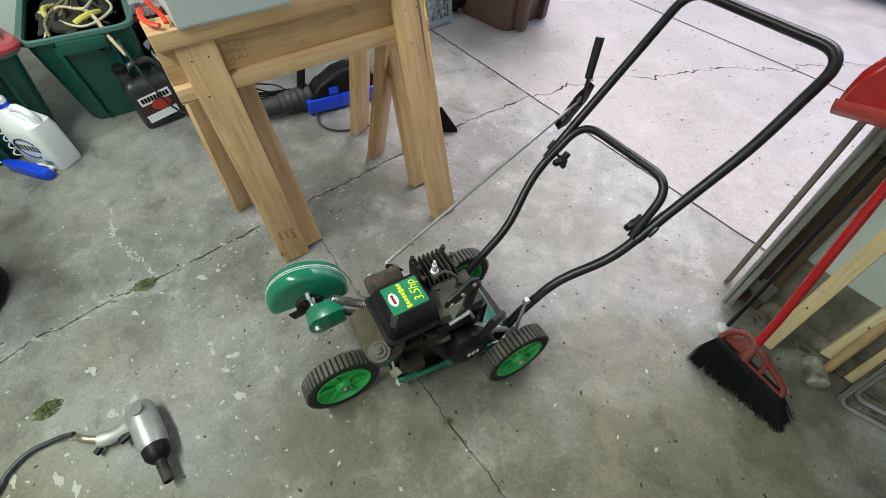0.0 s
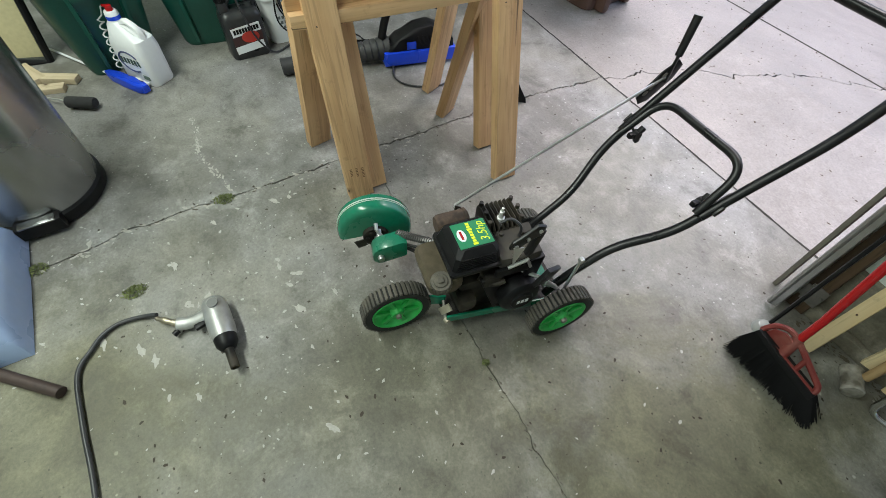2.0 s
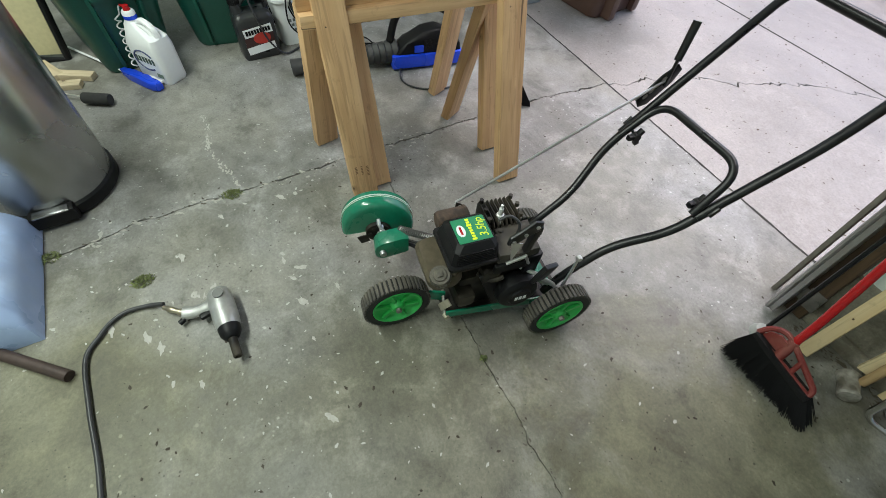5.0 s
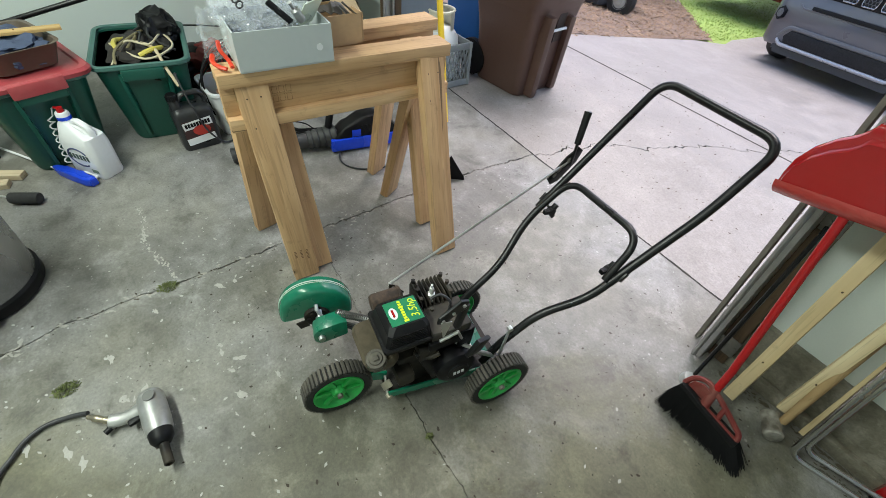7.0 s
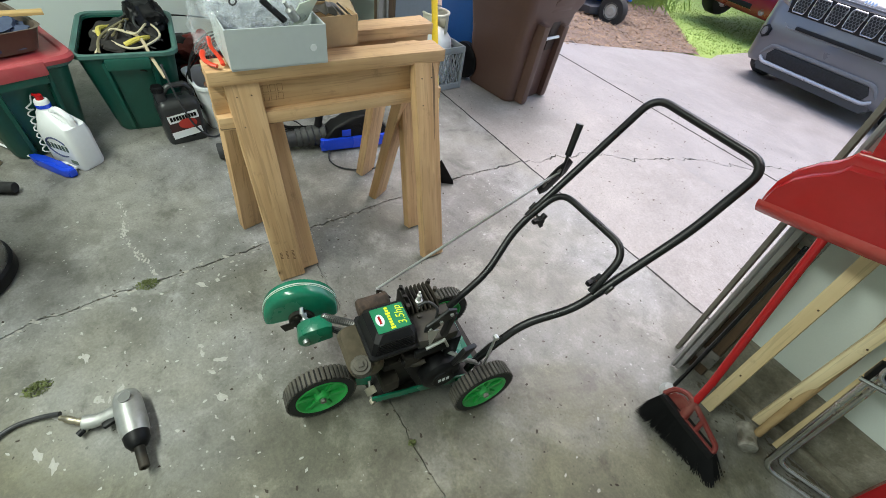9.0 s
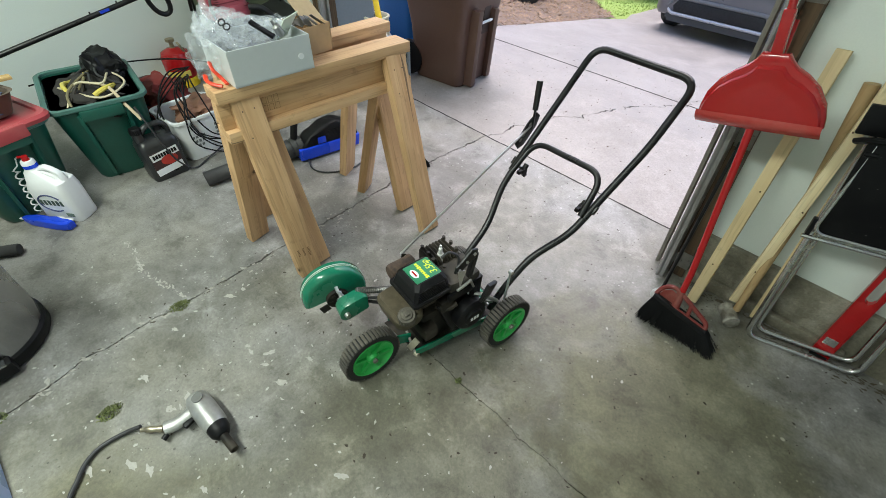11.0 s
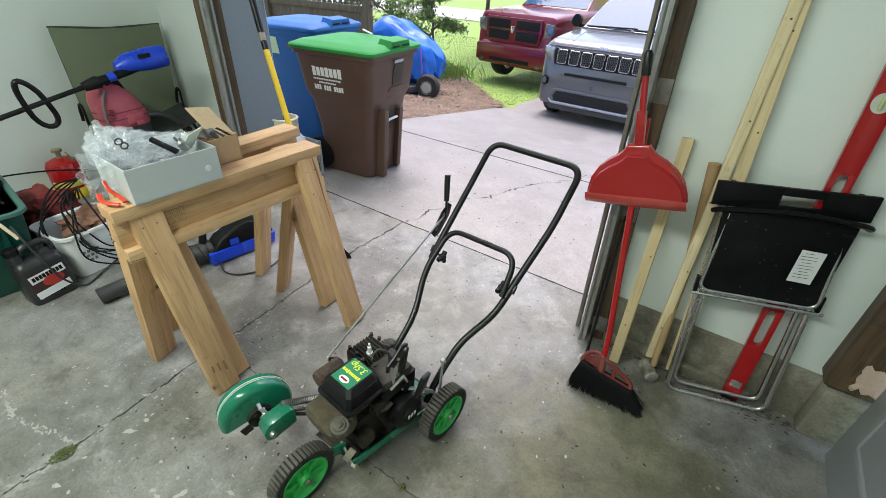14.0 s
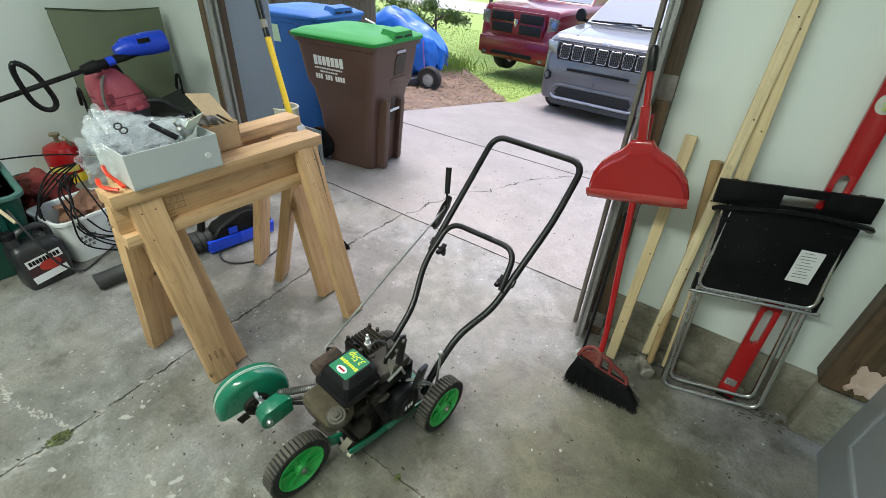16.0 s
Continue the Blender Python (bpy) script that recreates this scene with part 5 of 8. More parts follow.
level_plate(bm, [(-0.348, -0.195), (0.130, 0.280)])
for sx in (-0.0315, 0.0315):
    box(bm, 0.003, 0.026, L, pose(sx, 0, 0), 0.0005)
p = part("body", bm, RED, level)
p.matrix_basis = lm
bm = B()
cyl(bm, 0.0255, 0.0255, 0.024, pose(0, 0, 0.47, 90, 0, 0), 28)
p = part("vial_window", bm, surface("vial_plate", (0.55, 0.56, 0.50), 0.3), level, "round pale vial window")
p.matrix_basis = lm
bm = B()
cyl(bm, 0.006, 0.006, 0.030, pose(0, -0.013, 0.47, 0, 0, 0), 12)
p = part("vial", bm, surface("yellow_green_vial", (0.50, 0.56, 0.26), 0.15), level, "yellow-green vial")
p.matrix_basis = lm
bm = B()
box(bm, 0.042, 0.002, 0.030, pose(0, -0.0112, -0.535), 0.008)
p = part("maker_plate", bm, ALU, level, "silver maker's plate")
p.matrix_basis = lm
bm = B()
box(bm, 0.060, 0.022, 0.016, pose(0, 0, -L / 2 - 0.002), 0.003)
p = part("end_cap", bm, BLACK, level)
p.matrix_basis = lm

# folding chair, folded flat against the wall
chair = thing("folding_chair", "folded black chair with chrome tube legs leaning on the wall", "folding chair", pose(0.523, 0.018, 0.0, 0, 0, 14) @ pose(0, 0, 0, -2.4, -3.8, 0) @ Matrix.Diagonal((1.0, 1.0, 0.975, 1.0)))
bm = B()
tube(bm, rounded([(-0.155, 0.020, 0.86), (-0.160, -0.045, 0.012), (0.165, -0.045, 0.012), (0.160, 0.020, 0.86)], 0.04, 6), 0.0095, 10)
part("front_frame", bm, CHROME, chair, "dull chrome tube frame")
bm = B()
tube(bm, rounded([(-0.135, 0.012, 0.60), (-0.140, -0.020, 0.035), (0.145, -0.020, 0.035), (0.140, 0.012, 0.60)], 0.04, 6), 0.0095, 10)
part("rear_frame", bm, CHROME, chair, "dull chrome tube frame")
bm = B()
tube(bm, rounded([(-0.150, -0.030, 0.77), (-0.165, -0.040, 0.485), (0.165, -0.040, 0.485), (0.150, -0.030, 0.77)], 0.035, 6), 0.0065, 10)
tube(bm, [(-0.185, -0.045, 0.470), (0.185, -0.045, 0.470)], 0.0065, 10)
part("seat_tube", bm, CHROME, chair)
bm = B()
rows = []
for k in range(9):
    z = 0.490 + 0.285 * k / 8
    hw = 0.158 + 0.012 * k / 8
    rows.append([(x * hw, -0.036 - 0.012 * math.sin(math.pi * k / 8) * (1 - x * x * 0.8), z + 0.012 * (1 - x * x) * (k / 8)) for x in (-1, -0.75, -0.4, 0, 0.4, 0.75, 1)])
front = [[bm.verts.new(p) for p in r] for r in rows]
back = [[bm.verts.new((x, y + 0.008, z)) for x, y, z in r] for r in rows]
for k in range(8):
    for i in range(6):
        bm.faces.new((front[k][i], front[k][i + 1], front[k + 1][i + 1], front[k + 1][i]))
        bm.faces.new((back[k][i], back[k + 1][i], back[k + 1][i + 1], back[k][i + 1]))
    for i in (0, 6):
        bm.faces.new((front[k][i], front[k + 1][i], back[k + 1][i], back[k][i]))
for k in (0, 8):
    for i in range(6):
        bm.faces.new((front[k][i], front[k][i + 1], back[k][i + 1], back[k][i]))
SEATB = surface("scuffed_black_plastic", (0.005, 0.005, 0.006), 0.40, 0, 0.2, 90, 12, (0.016, 0.016, 0.015), 0.35, spec=0.18)
part("seat", bm, SEATB, chair, "scuffed black plastic seat underside")
bm = B()
tube(bm, smooth_path([(-0.195, -0.030, 0.772), (-0.16, -0.050, 0.788), (0.0, -0.058, 0.802), (0.16, -0.050, 0.788), (0.195, -0.030, 0.772)], 6), 0.012, 8, flat=0.7)
part("seat_front_edge", bm, SEATB, chair)
bm = B()


def back_panel(bm):
    """The backrest with its hand slot."""
    for x0, x1, z0, z1 in ((-0.205, -0.035, 0.790, 0.868), (0.070, 0.190, 0.790, 0.868), (-0.035, 0.070, 0.790, 0.813), (-0.035, 0.070, 0.843, 0.868)):
        box(bm, x1 - x0, 0.012, z1 - z0, pose((x0 + x1) / 2, -0.020 - 0.004 * math.cos((x0 + x1) * 4), (z0 + z1) / 2), 0.0015)


back_panel(bm)
part("backrest", bm, SEATB, chair, "black plastic backrest with a hand slot")
bm = B()
box(bm, 0.062, 0.001, 0.112, pose(0.086, -0.051, 0.632, 0, 3, 0))
lab = part("label", bm, WHITEP, chair, "white printed label", 0)
bm = B()
r = random.Random(77)
for k in range(34):
    x, z, q = r.uniform(-0.14, 0.14), r.uniform(0.50, 0.76), r.uniform(0.0006, 0.0022)
    v = [bm.verts.new((x + q * math.cos(i * 1.257) * r.uniform(0.5, 1.8), -0.0505, z + q * math.sin(i * 1.257))) for i in range(5)]
    bm.faces.new(v)
part("dust_specks", bm, surface("grey_dust", (0.09, 0.09, 0.085), 0.9), chair, "pale scuffs and dust specks", 0)["kind"] = "stuff"
bm = B()
for k in range(9):
    box(bm, 0.040 if k % 3 else 0.024, 0.0008, 0.0012, pose(0.082, -0.0519, 0.679 - 0.0105 * k))
part("print_line", bm, PLASTIC, lab, "", 0)
for s in (-1, 1):
    bm = B()
    box(bm, 0.012, 0.018, 0.06, pose(s * 0.172, -0.03, 0.50), 0.003)
    part("foot_clip", bm, PLASTIC, chair)
    bm = B()
    cyl(bm, 0.007, 0.007, 0.03, pose(s * 0.150, -0.035, 0.745, 0, 90, 0), 10)
    part("hinge", bm, PLASTIC, chair)

outlet = thing("wall_outlet", "dark double power outlet on the white wall", "outlet", pose(-3.259, -0.79, 0.925, 0, 0, 90))
bm = B()
box(bm, 0.072, 0.006, 0.115, I4, 0.004)
part("plate", bm, surface("dark_outlet_plate", (0.13, 0.13, 0.125), 0.4), outlet)
for dz in (-0.025, 0.025):
    bm = B()
    cyl(bm, 0.017, 0.017, 0.004, pose(0, -0.005, dz, 90, 0, 0), 20)
    sock = part("socket", bm, WHITEP, outlet)
    bm = B()
    for dx in (-0.006, 0.006):
        box(bm, 0.002, 0.001, 0.008, pose(dx, -0.0075, dz + 0.003))
    part("slot", bm, BLACK, sock, "", 0)

# ---- along the left wall ----
def tote(m, label, lid=None):
    """A tapered storage tote with rim and end grips."""
    st = thing("storage_tote", label, "storage tote", m, "green totes")
    bm = B()
    outer = [ring_at(0.42, 0.27, 0.04, 0.0), ring_at(0.44, 0.29, 0.045, 0.02), ring_at(0.52, 0.37, 0.05, 0.36), ring_at(0.53, 0.38, 0.05, 0.375)]
    inner = [ring_at(0.51, 0.36, 0.045, 0.375), ring_at(0.43, 0.28, 0.04, 0.02)]
    loft(bm, outer + inner)
    part("bin", bm, TOTE, st, "dark green ribbed plastic bin")
    bm = B()
    loft(bm, [ring_at(0.545, 0.395, 0.055, 0.366), ring_at(0.56, 0.41, 0.06, 0.372), ring_at(0.56, 0.41, 0.06, 0.386), ring_at(0.545, 0.395, 0.055, 0.390), ring_at(0.515, 0.365, 0.045, 0.386), ring_at(0.515, 0.365, 0.045, 0.366)])
    part("rim", bm, TOTERIM, st, "scuffed paler rim")
    for y, w in ((-0.09, 0.02), (0.09, 0.02)):
        bm = B()
        stick(bm, (0.232, y * 0.86, 0.03), (0.268, y, 0.35), 0.016, w, 0, 0.003)
        part("rib", bm, TOTE, st)
    bm = B()
    box(bm, 0.03, 0.17, 0.05, pose(0.275, 0, 0.345), 0.008)
    part("grip", bm, TOTE, st)
    if lid:
        bm = B()
        loft(bm, [ring_at(0.575, 0.425, 0.06, 0.384), ring_at(0.58, 0.43, 0.06, 0.400), ring_at(0.56, 0.41, 0.055, 0.412), ring_at(0.52, 0.37, 0.05, 0.412), ring_at(0.51, 0.36, 0.05, 0.402), ring_at(0.3, 0.2, 0.05, 0.402)])
        l = part("lid", bm, lid, st, "faded red snap-on lid")
        bm = B()
        box(bm, 0.02, 0.19, 0.055, pose(0.287, 0, 0.380), 0.008)
        part("lid_latch", bm, lid, l)
    return st


TOTE1 = pose(-2.404, -1.328, 0, 0, 0, -5)
TOTE0 = pose(-2.317, -1.810, 0, 0, 0, 19)
tote(TOTE1, "open dark green tote full of cords and tools")
tote(TOTE0, "dark green tote with a faded red lid", LIDRED)
def cord(name, label, points, r, material, cat="cord", flat=1.0):
    bm = B()
    tube(bm, smooth_path(points, 7), r, 8, flat=flat)
    return one(name, bm, material, label, cat)


W1 = lambda x, y, z: tuple(TOTE1 @ Vector((x, y, z)))
CREAM = surface("cream_cord", (0.62, 0.55, 0.38), 0.6)
YHOSE = surface("yellow_hose", (0.66, 0.55, 0.10), 0.45)
bm = B()
tube(bm, [W1(0.15 * math.cos(a) + 0.02, 0.10 * math.sin(a), 0.385 + 0.015 * math.sin(3 * a)) for a in (k * 0.3 for k in range(20))], 0.011, 8)
one("coiled_hose", bm, YHOSE, "coiled yellow hose in the tote", "hose")
cord("rope", "pale cord heaped in the tote", [W1(0.2, -0.12, 0.36), W1(0.05, -0.05, 0.41), W1(0.14, 0.05, 0.42), W1(-0.05, 0.1, 0.40), W1(0.1, 0.14, 0.39), W1(0.2, 0.02, 0.38), W1(0.0, -0.12, 0.39)], 0.005, CREAM, "rope")
cord("pale_stick", "long pale stick poking out of the tote", [W1(-0.10, -0.10, 0.37), W1(0.1, 0.05, 0.40), W1(0.27, 0.095, 0.355), W1(0.345, 0.125, 0.300)], 0.0075, surface("weathered_stick", (0.55, 0.45, 0.30), 0.8), "stick")
for k, (x0, y0, x1, y1, zz, rr) in enumerate(((0.21, -0.10, -0.18, 0.02, 0.40, 0.006), (0.18, 0.12, -0.10, -0.10, 0.41, 0.005), (-0.20, 0.10, 0.16, -0.13, 0.395, 0.007), (0.10, 0.15, -0.20, -0.05, 0.42, 0.006))):
    cord("garden_cord", "dark cord tangled in the tote", [W1(x0, y0, zz - 0.05), W1((x0 * 2 + x1) / 3 + 0.03, (y0 * 2 + y1) / 3 - 0.03, zz), W1((x0 + x1 * 2) / 3 - 0.03, (y0 + y1 * 2) / 3 + 0.04, zz + 0.01), W1(x1, y1, zz - 0.06)], rr, RUBBER if k % 2 else surface("olive_cord", (0.20, 0.17, 0.09), 0.7))
crumple("tool_bag", "crumpled black tool bag in the tote", TOTE1 @ pose(-0.13, 0.09, 0.38, 0, 25, 20), 0.09, 0.08, 0.10, 0.3, 3.0, PLASTIC)
crumple("dark_rag", "dark rag stuffed in the tote", TOTE1 @ pose(0.0, -0.02, 0.325, 0, 0, 0), 0.21, 0.14, 0.06, 0.4, 9.0, surface("dark_rag", (0.025, 0.022, 0.020), 0.9), "rags")
bm = B()
for k in range(5):
    tube(bm, [W1(0.19 - 0.02 * k, -0.14 + 0.06 * k, 0.33), W1(0.10 - 0.05 * k, -0.05 + 0.03 * k, 0.41 - 0.01 * k)], 0.008, 6)
one("hand_tools", bm, SOOT, "dark hand tools jutting from the tote", "tools", kind="stuff")
basin = thing("basin", "brown plastic basin of tools on the tote lid", "basin", TOTE0 @ pose(0.05, 0.01, 0.4135, 0, 0, 5))
bm = B()
loft(bm, [ring_at(0.30, 0.22, 0.04, 0.0), ring_at(0.36, 0.27, 0.05, 0.085), ring_at(0.375, 0.285, 0.05, 0.090), ring_at(0.35, 0.26, 0.05, 0.088), ring_at(0.29, 0.21, 0.04, 0.006)])
part("bowl", bm, surface("brown_basin", (0.105, 0.080, 0.060), 0.5), basin)
bm = B()
tube(bm, smooth_path([(-0.08, -0.11, 0.10), (-0.06, -0.115, 0.17), (0.06, -0.115, 0.17), (0.08, -0.11, 0.10)], 6), 0.004, 6)
part("wire_handle", bm, STEEL, basin)
crumple("rag_heap", "dark blue rag heaped in the basin", TOTE0 @ pose(0.06, 0.02, 0.470, 0, 0, 0), 0.13, 0.09, 0.045, 0.5, 6.0, surface("blue_rag", (0.06, 0.08, 0.14), 0.9), "rags")
strip("paint_paddle", "flat pale wooden paddle laid over the basin", TOTE0 @ Vector((0.04, -0.17, 0.530)), TOTE0 @ Vector((0.12, 0.205, 0.523)), 0.045, 0.012, wood_mat("paddle_wood", (0.62, 0.42, 0.18), (0.5, 0.32, 0.12), 2), 0)


def jug(name, m, label, body, sx, sy, h, cap):
    """A moulded jug with a moulded handle and a screw cap; the front looks along +x."""
    st = thing(name, label, "jug", m)
    bm = B()
    loft(bm, [ring_at(sx * 0.92, sy * 0.94, 0.02, 0.0), ring_at(sx, sy, 0.025, 0.012), ring_at(sx, sy, 0.025, h * 0.62), ring_at(sx * 0.9, sy * 0.88, 0.025, h * 0.76, 0, sy * 0.03), ring_at(sx * 0.6, sy * 0.5, 0.02, h * 0.90, 0, -sy * 0.16), ring_at(0.05, 0.05, 0.02, h * 0.95, 0, -sy * 0.24), ring_at(0.045, 0.045, 0.02, h, 0, -sy * 0.24)])
    part("bottle", bm, body, st)
    bm = B()
    tube(bm, smooth_path([(0, -sy * 0.12, h * 0.90), (0, sy * 0.10, h * 0.99), (0, sy * 0.36, h * 0.90), (0, sy * 0.42, h * 0.70)], 6), 0.014, 8, flat=0.8)
    part("handle", bm, body, st)
    bm = B()
    lathe(bm, [(0, 0.03), (0.021, 0.03), (0.025, 0.024), (0.026, 0.0), (0, 0)], pose(0, -sy * 0.24, h - 0.004), 22)
    part("cap", bm, cap, st)
    return st


spray = jug("weed_spray_jug", pose(-2.000, -1.663, 0.0, 0, 0, -51), "white weed spray jug with a coiled hose and blue wand", WHITEP, 0.108, 0.182, 0.252, WHITEP)
bm = B()
slab(bm, [(-0.060, 0.145), (0.080, 0.145), (0.082, 0.180), (0.050, 0.222), (0.010, 0.236), (-0.030, 0.236), (-0.048, 0.200)], -0.020, 0.020, to_yz, 0.010)
part("handle_web", bm, WHITEP, spray, "sunken moulded hand grip")
bm = B()
lathe(bm, [(0.0262, 0.0), (0.0268, 0.004), (0.0268, 0.011), (0.0262, 0.015)], pose(0, -0.0437, 0.246), 22)
part("neck_band", bm, BLUEP, spray, "blue band round the cap")
bm = B()
tube(bm, [(0.0545, 0.058 * math.cos(a), 0.098 + 0.042 * math.sin(a)) for a in (0.6 + k * 0.28 for k in range(18))], 0.0035, 6)
part("logo_ring", bm, surface("navy_print", (0.05, 0.06, 0.14), 0.5), spray, "dark printed ring")
bm = B()
for k in range(6):
    box(bm, 0.001, 0.012, 0.026, pose(0.0550, -0.045 + 0.0185 * k, 0.100, 0, 0, 0))
part("print_bar", bm, surface("dark_print", (0.04, 0.07, 0.05), 0.5), spray, "dark line of print", 0)
bm = B()
box(bm, 0.001, 0.035, 0.018, pose(0.0550, 0.055, 0.040, 0, 0, 0))
part("print_patch", bm, surface("grey_green_print", (0.15, 0.20, 0.16), 0.5), spray, "", 0)
bm = B()
lathe(bm, [(0, 0.02), (0.012, 0.02), (0.014, 0), (0, 0)], pose(0, -0.0437, 0.276), 16)
tube(bm, [(0, -0.0437, 0.291), (0.0, -0.075, 0.288)], 0.006, 8)
part("red_nozzle", bm, RED, spray, "red hose nozzle")
bm = B()
pts = [(0.0, -0.072, 0.288), (0.0, -0.092, 0.280), (0.01, -0.095, 0.25)]
for k in range(50):
    t = k / 49
    pts.append((0.02 + 0.012 * math.cos(k * 0.85) + 0.03 * t, -0.105 + 0.010 * math.sin(k * 0.85), 0.235 - 0.205 * t))
tube(bm, pts, 0.003, 6)
part("coiled_hose", bm, WHITEP, spray)
wand = thing("spray_wand", "blue plastic spray wand lying on the floor", "spray wand", pose(-1.968, -1.755, 0.022, 0, 0, 39) @ Matrix.Diagonal((1.5, 1.35, 1.2, 1.0)))
bm = B()
slab(bm, [(-0.078, -0.004), (-0.050, -0.014), (0.0, -0.017), (0.060, -0.022), (0.078, -0.014), (0.080, 0.006), (0.060, 0.012), (0.020, 0.008), (0.0, 0.016), (-0.035, 0.018), (-0.070, 0.010)], -0.016, 0.014, I4, 0.007)
part("grip", bm, BLUEP, wand)
bm = B()
tube(bm, [(-0.07, 0, 0.0), (-0.34, 0.02, -0.012)], 0.004, 6)
tube(bm, [(0.01, 0.022, 0.0), (0.03, 0.03, -0.006), (0.055, 0.026, -0.008), (0.06, 0.012, -0.002)], 0.004, 6)
part("lance", bm, WHITEP, wand)

BLACKJUG = surface("black_jug", (0.02, 0.021, 0.023), 0.35, 0, 0.1, 80, 12, (0.07, 0.068, 0.062), 0.35)
oil = thing("fluid_jug", "black fluid jug with a red and white label", "jug", pose(-2.057, -1.222, 0.0, 0, 0, 6))
bm = B()
loft(bm, [ring_at(0.106, 0.166, 0.02, 0.0), ring_at(0.115, 0.175, 0.022, 0.010), ring_at(0.115, 0.175, 0.022, 0.178), ring_at(0.108, 0.166, 0.022, 0.194), ring_at(0.085, 0.145, 0.022, 0.206), ring_at(0.05, 0.110, 0.02, 0.210)])
part("bottle", bm, BLACKJUG, oil)
bm = B()
loft(bm, [ring_at(0.060, 0.050, 0.02, 0.196, 0, -0.058), ring_at(0.052, 0.046, 0.018, 0.232, 0, -0.060), ring_at(0.044, 0.044, 0.018, 0.244, 0, -0.060)])
part("neck", bm, BLACKJUG, oil)
bm = B()
tube(bm, rounded([(0, -0.050, 0.226), (0, -0.020, 0.262), (0, 0.055, 0.262), (0, 0.074, 0.235), (0, 0.074, 0.185)], 0.02, 5), 0.0145, 10, flat=0.85)
part("handle", bm, BLACKJUG, oil)
bm = B()
lathe(bm, [(0, 0.028), (0.021, 0.028), (0.0245, 0.023), (0.0255, 0.0), (0, 0)], pose(0, -0.060, 0.243), 22)
for k in range(18):
    box(bm, 0.002, 0.002, 0.018, pose(0.0255 * math.cos(k * 0.349), -0.060 + 0.0255 * math.sin(k * 0.349), 0.254, 0, 0, 20 * k))
part("cap", bm, PLASTIC, oil)
bm = B()
box(bm, 0.001, 0.135, 0.115, pose(0.0585, 0.0, 0.095))
lab = part("label", bm, surface("label_dark", (0.045, 0.018, 0.018), 0.35), oil, "dark red and black printed label", 0)
for z, h, c in ((0.134, 0.038, WHITEP), (0.053, 0.034, WHITEP)):
    bm = B()
    box(bm, 0.001, 0.132, h, pose(0.0595, 0, z, 6))
    part("label_band", bm, c, lab, "white label band", 0)
bm = B()
cyl(bm, 1, 1, 1, pose(0.0602, 0.012, 0.100, 0, 90, 0) @ Matrix.Diagonal((0.026, 0.040, 0.0012, 1)), 20)
part("label_burst", bm, surface("label_red", (0.42, 0.035, 0.025), 0.4), lab, "red burst in the label", 0)
bm = B()
for k in range(9):
    box(bm, 0.001, 0.0105, 0.020, pose(0.0612, -0.052 + 0.013 * k, 0.130 + 0.0012 * k, 6))
part("print_bar", bm, PLASTIC, lab, "black line of print", 0)
bm = B()
tube(bm, smooth_path([(-0.06, 0.0, 0.33), (-0.01, -0.01, 0.345), (0.045, -0.005, 0.27), (0.070, 0.01, 0.18), (0.0685, 0.04, 0.08), (0.075, 0.10, 0.012), (0.03, 0.20, 0.010), (-0.02, 0.32, 0.02)], 7), 0.0045, 8)
one("black_cable", bm, RUBBER, "black power cable draped over the jug", "cable", pose(-2.057, -1.222, 0.0, 0, 0, 6))

bucket = thing("white_bucket", "white printed plastic bucket with cables over it", "bucket", pose(-2.215, -0.985, 0.0, 0, 0, 8) @ Matrix.Diagonal((1.0, 0.88, 0.86, 1.0)))
bm = B()
loft(bm, [ring_at(0.24, 0.30, 0.04, 0.0), ring_at(0.27, 0.34, 0.05, 0.24), ring_at(0.285, 0.355, 0.05, 0.245), ring_at(0.285, 0.355, 0.05, 0.26), ring_at(0.25, 0.32, 0.045, 0.258), ring_at(0.22, 0.28, 0.04, 0.02)])
part("body", bm, WHITEP, bucket)
bm = B()
for k in range(3):
    for q in range(4 - k):
        box(bm, 0.001, 0.014, 0.016, pose(0.131 + 0.0165 * (0.15 - 0.028 * k) / 0.24, -0.10 + 0.022 * q + 0.012 * k, 0.15 - 0.028 * k, 0, 4, 0))
        box(bm, 0.001, 0.014, 0.016, pose(0.131 + 0.0165 * (0.19 - 0.028 * k) / 0.24, 0.05 + 0.022 * q, 0.19 - 0.028 * k, 0, 4, 0))
part("print_bar", bm, surface("grey_print", (0.16, 0.17, 0.17), 0.5), bucket, "grey printed words", 0)
crumple("red_sack", "red and black sack behind the bucket", pose(-2.68, -1.00, 0.12, 0, 0, 30), 0.12, 0.12, 0.10, 0.45, 5.0, surface("red_cloth", (0.20, 0.025, 0.02), 0.8), "sack")
crumple("coppery_rag", "coppery rag bundled in the bucket", pose(-2.215, -0.94, 0.205, 0, 0, 30), 0.08, 0.10, 0.045, 0.5, 8.0, surface("coppery_rag", (0.27, 0.135, 0.085), 0.75), "rag")
crumple("black_bag", "black bag heaped by the wall", pose(-2.78, -1.12, 0.10, 0, 0, 0), 0.14, 0.16, 0.10, 0.5, 15.0, PLASTIC, "bag")
rng = random.Random(21)
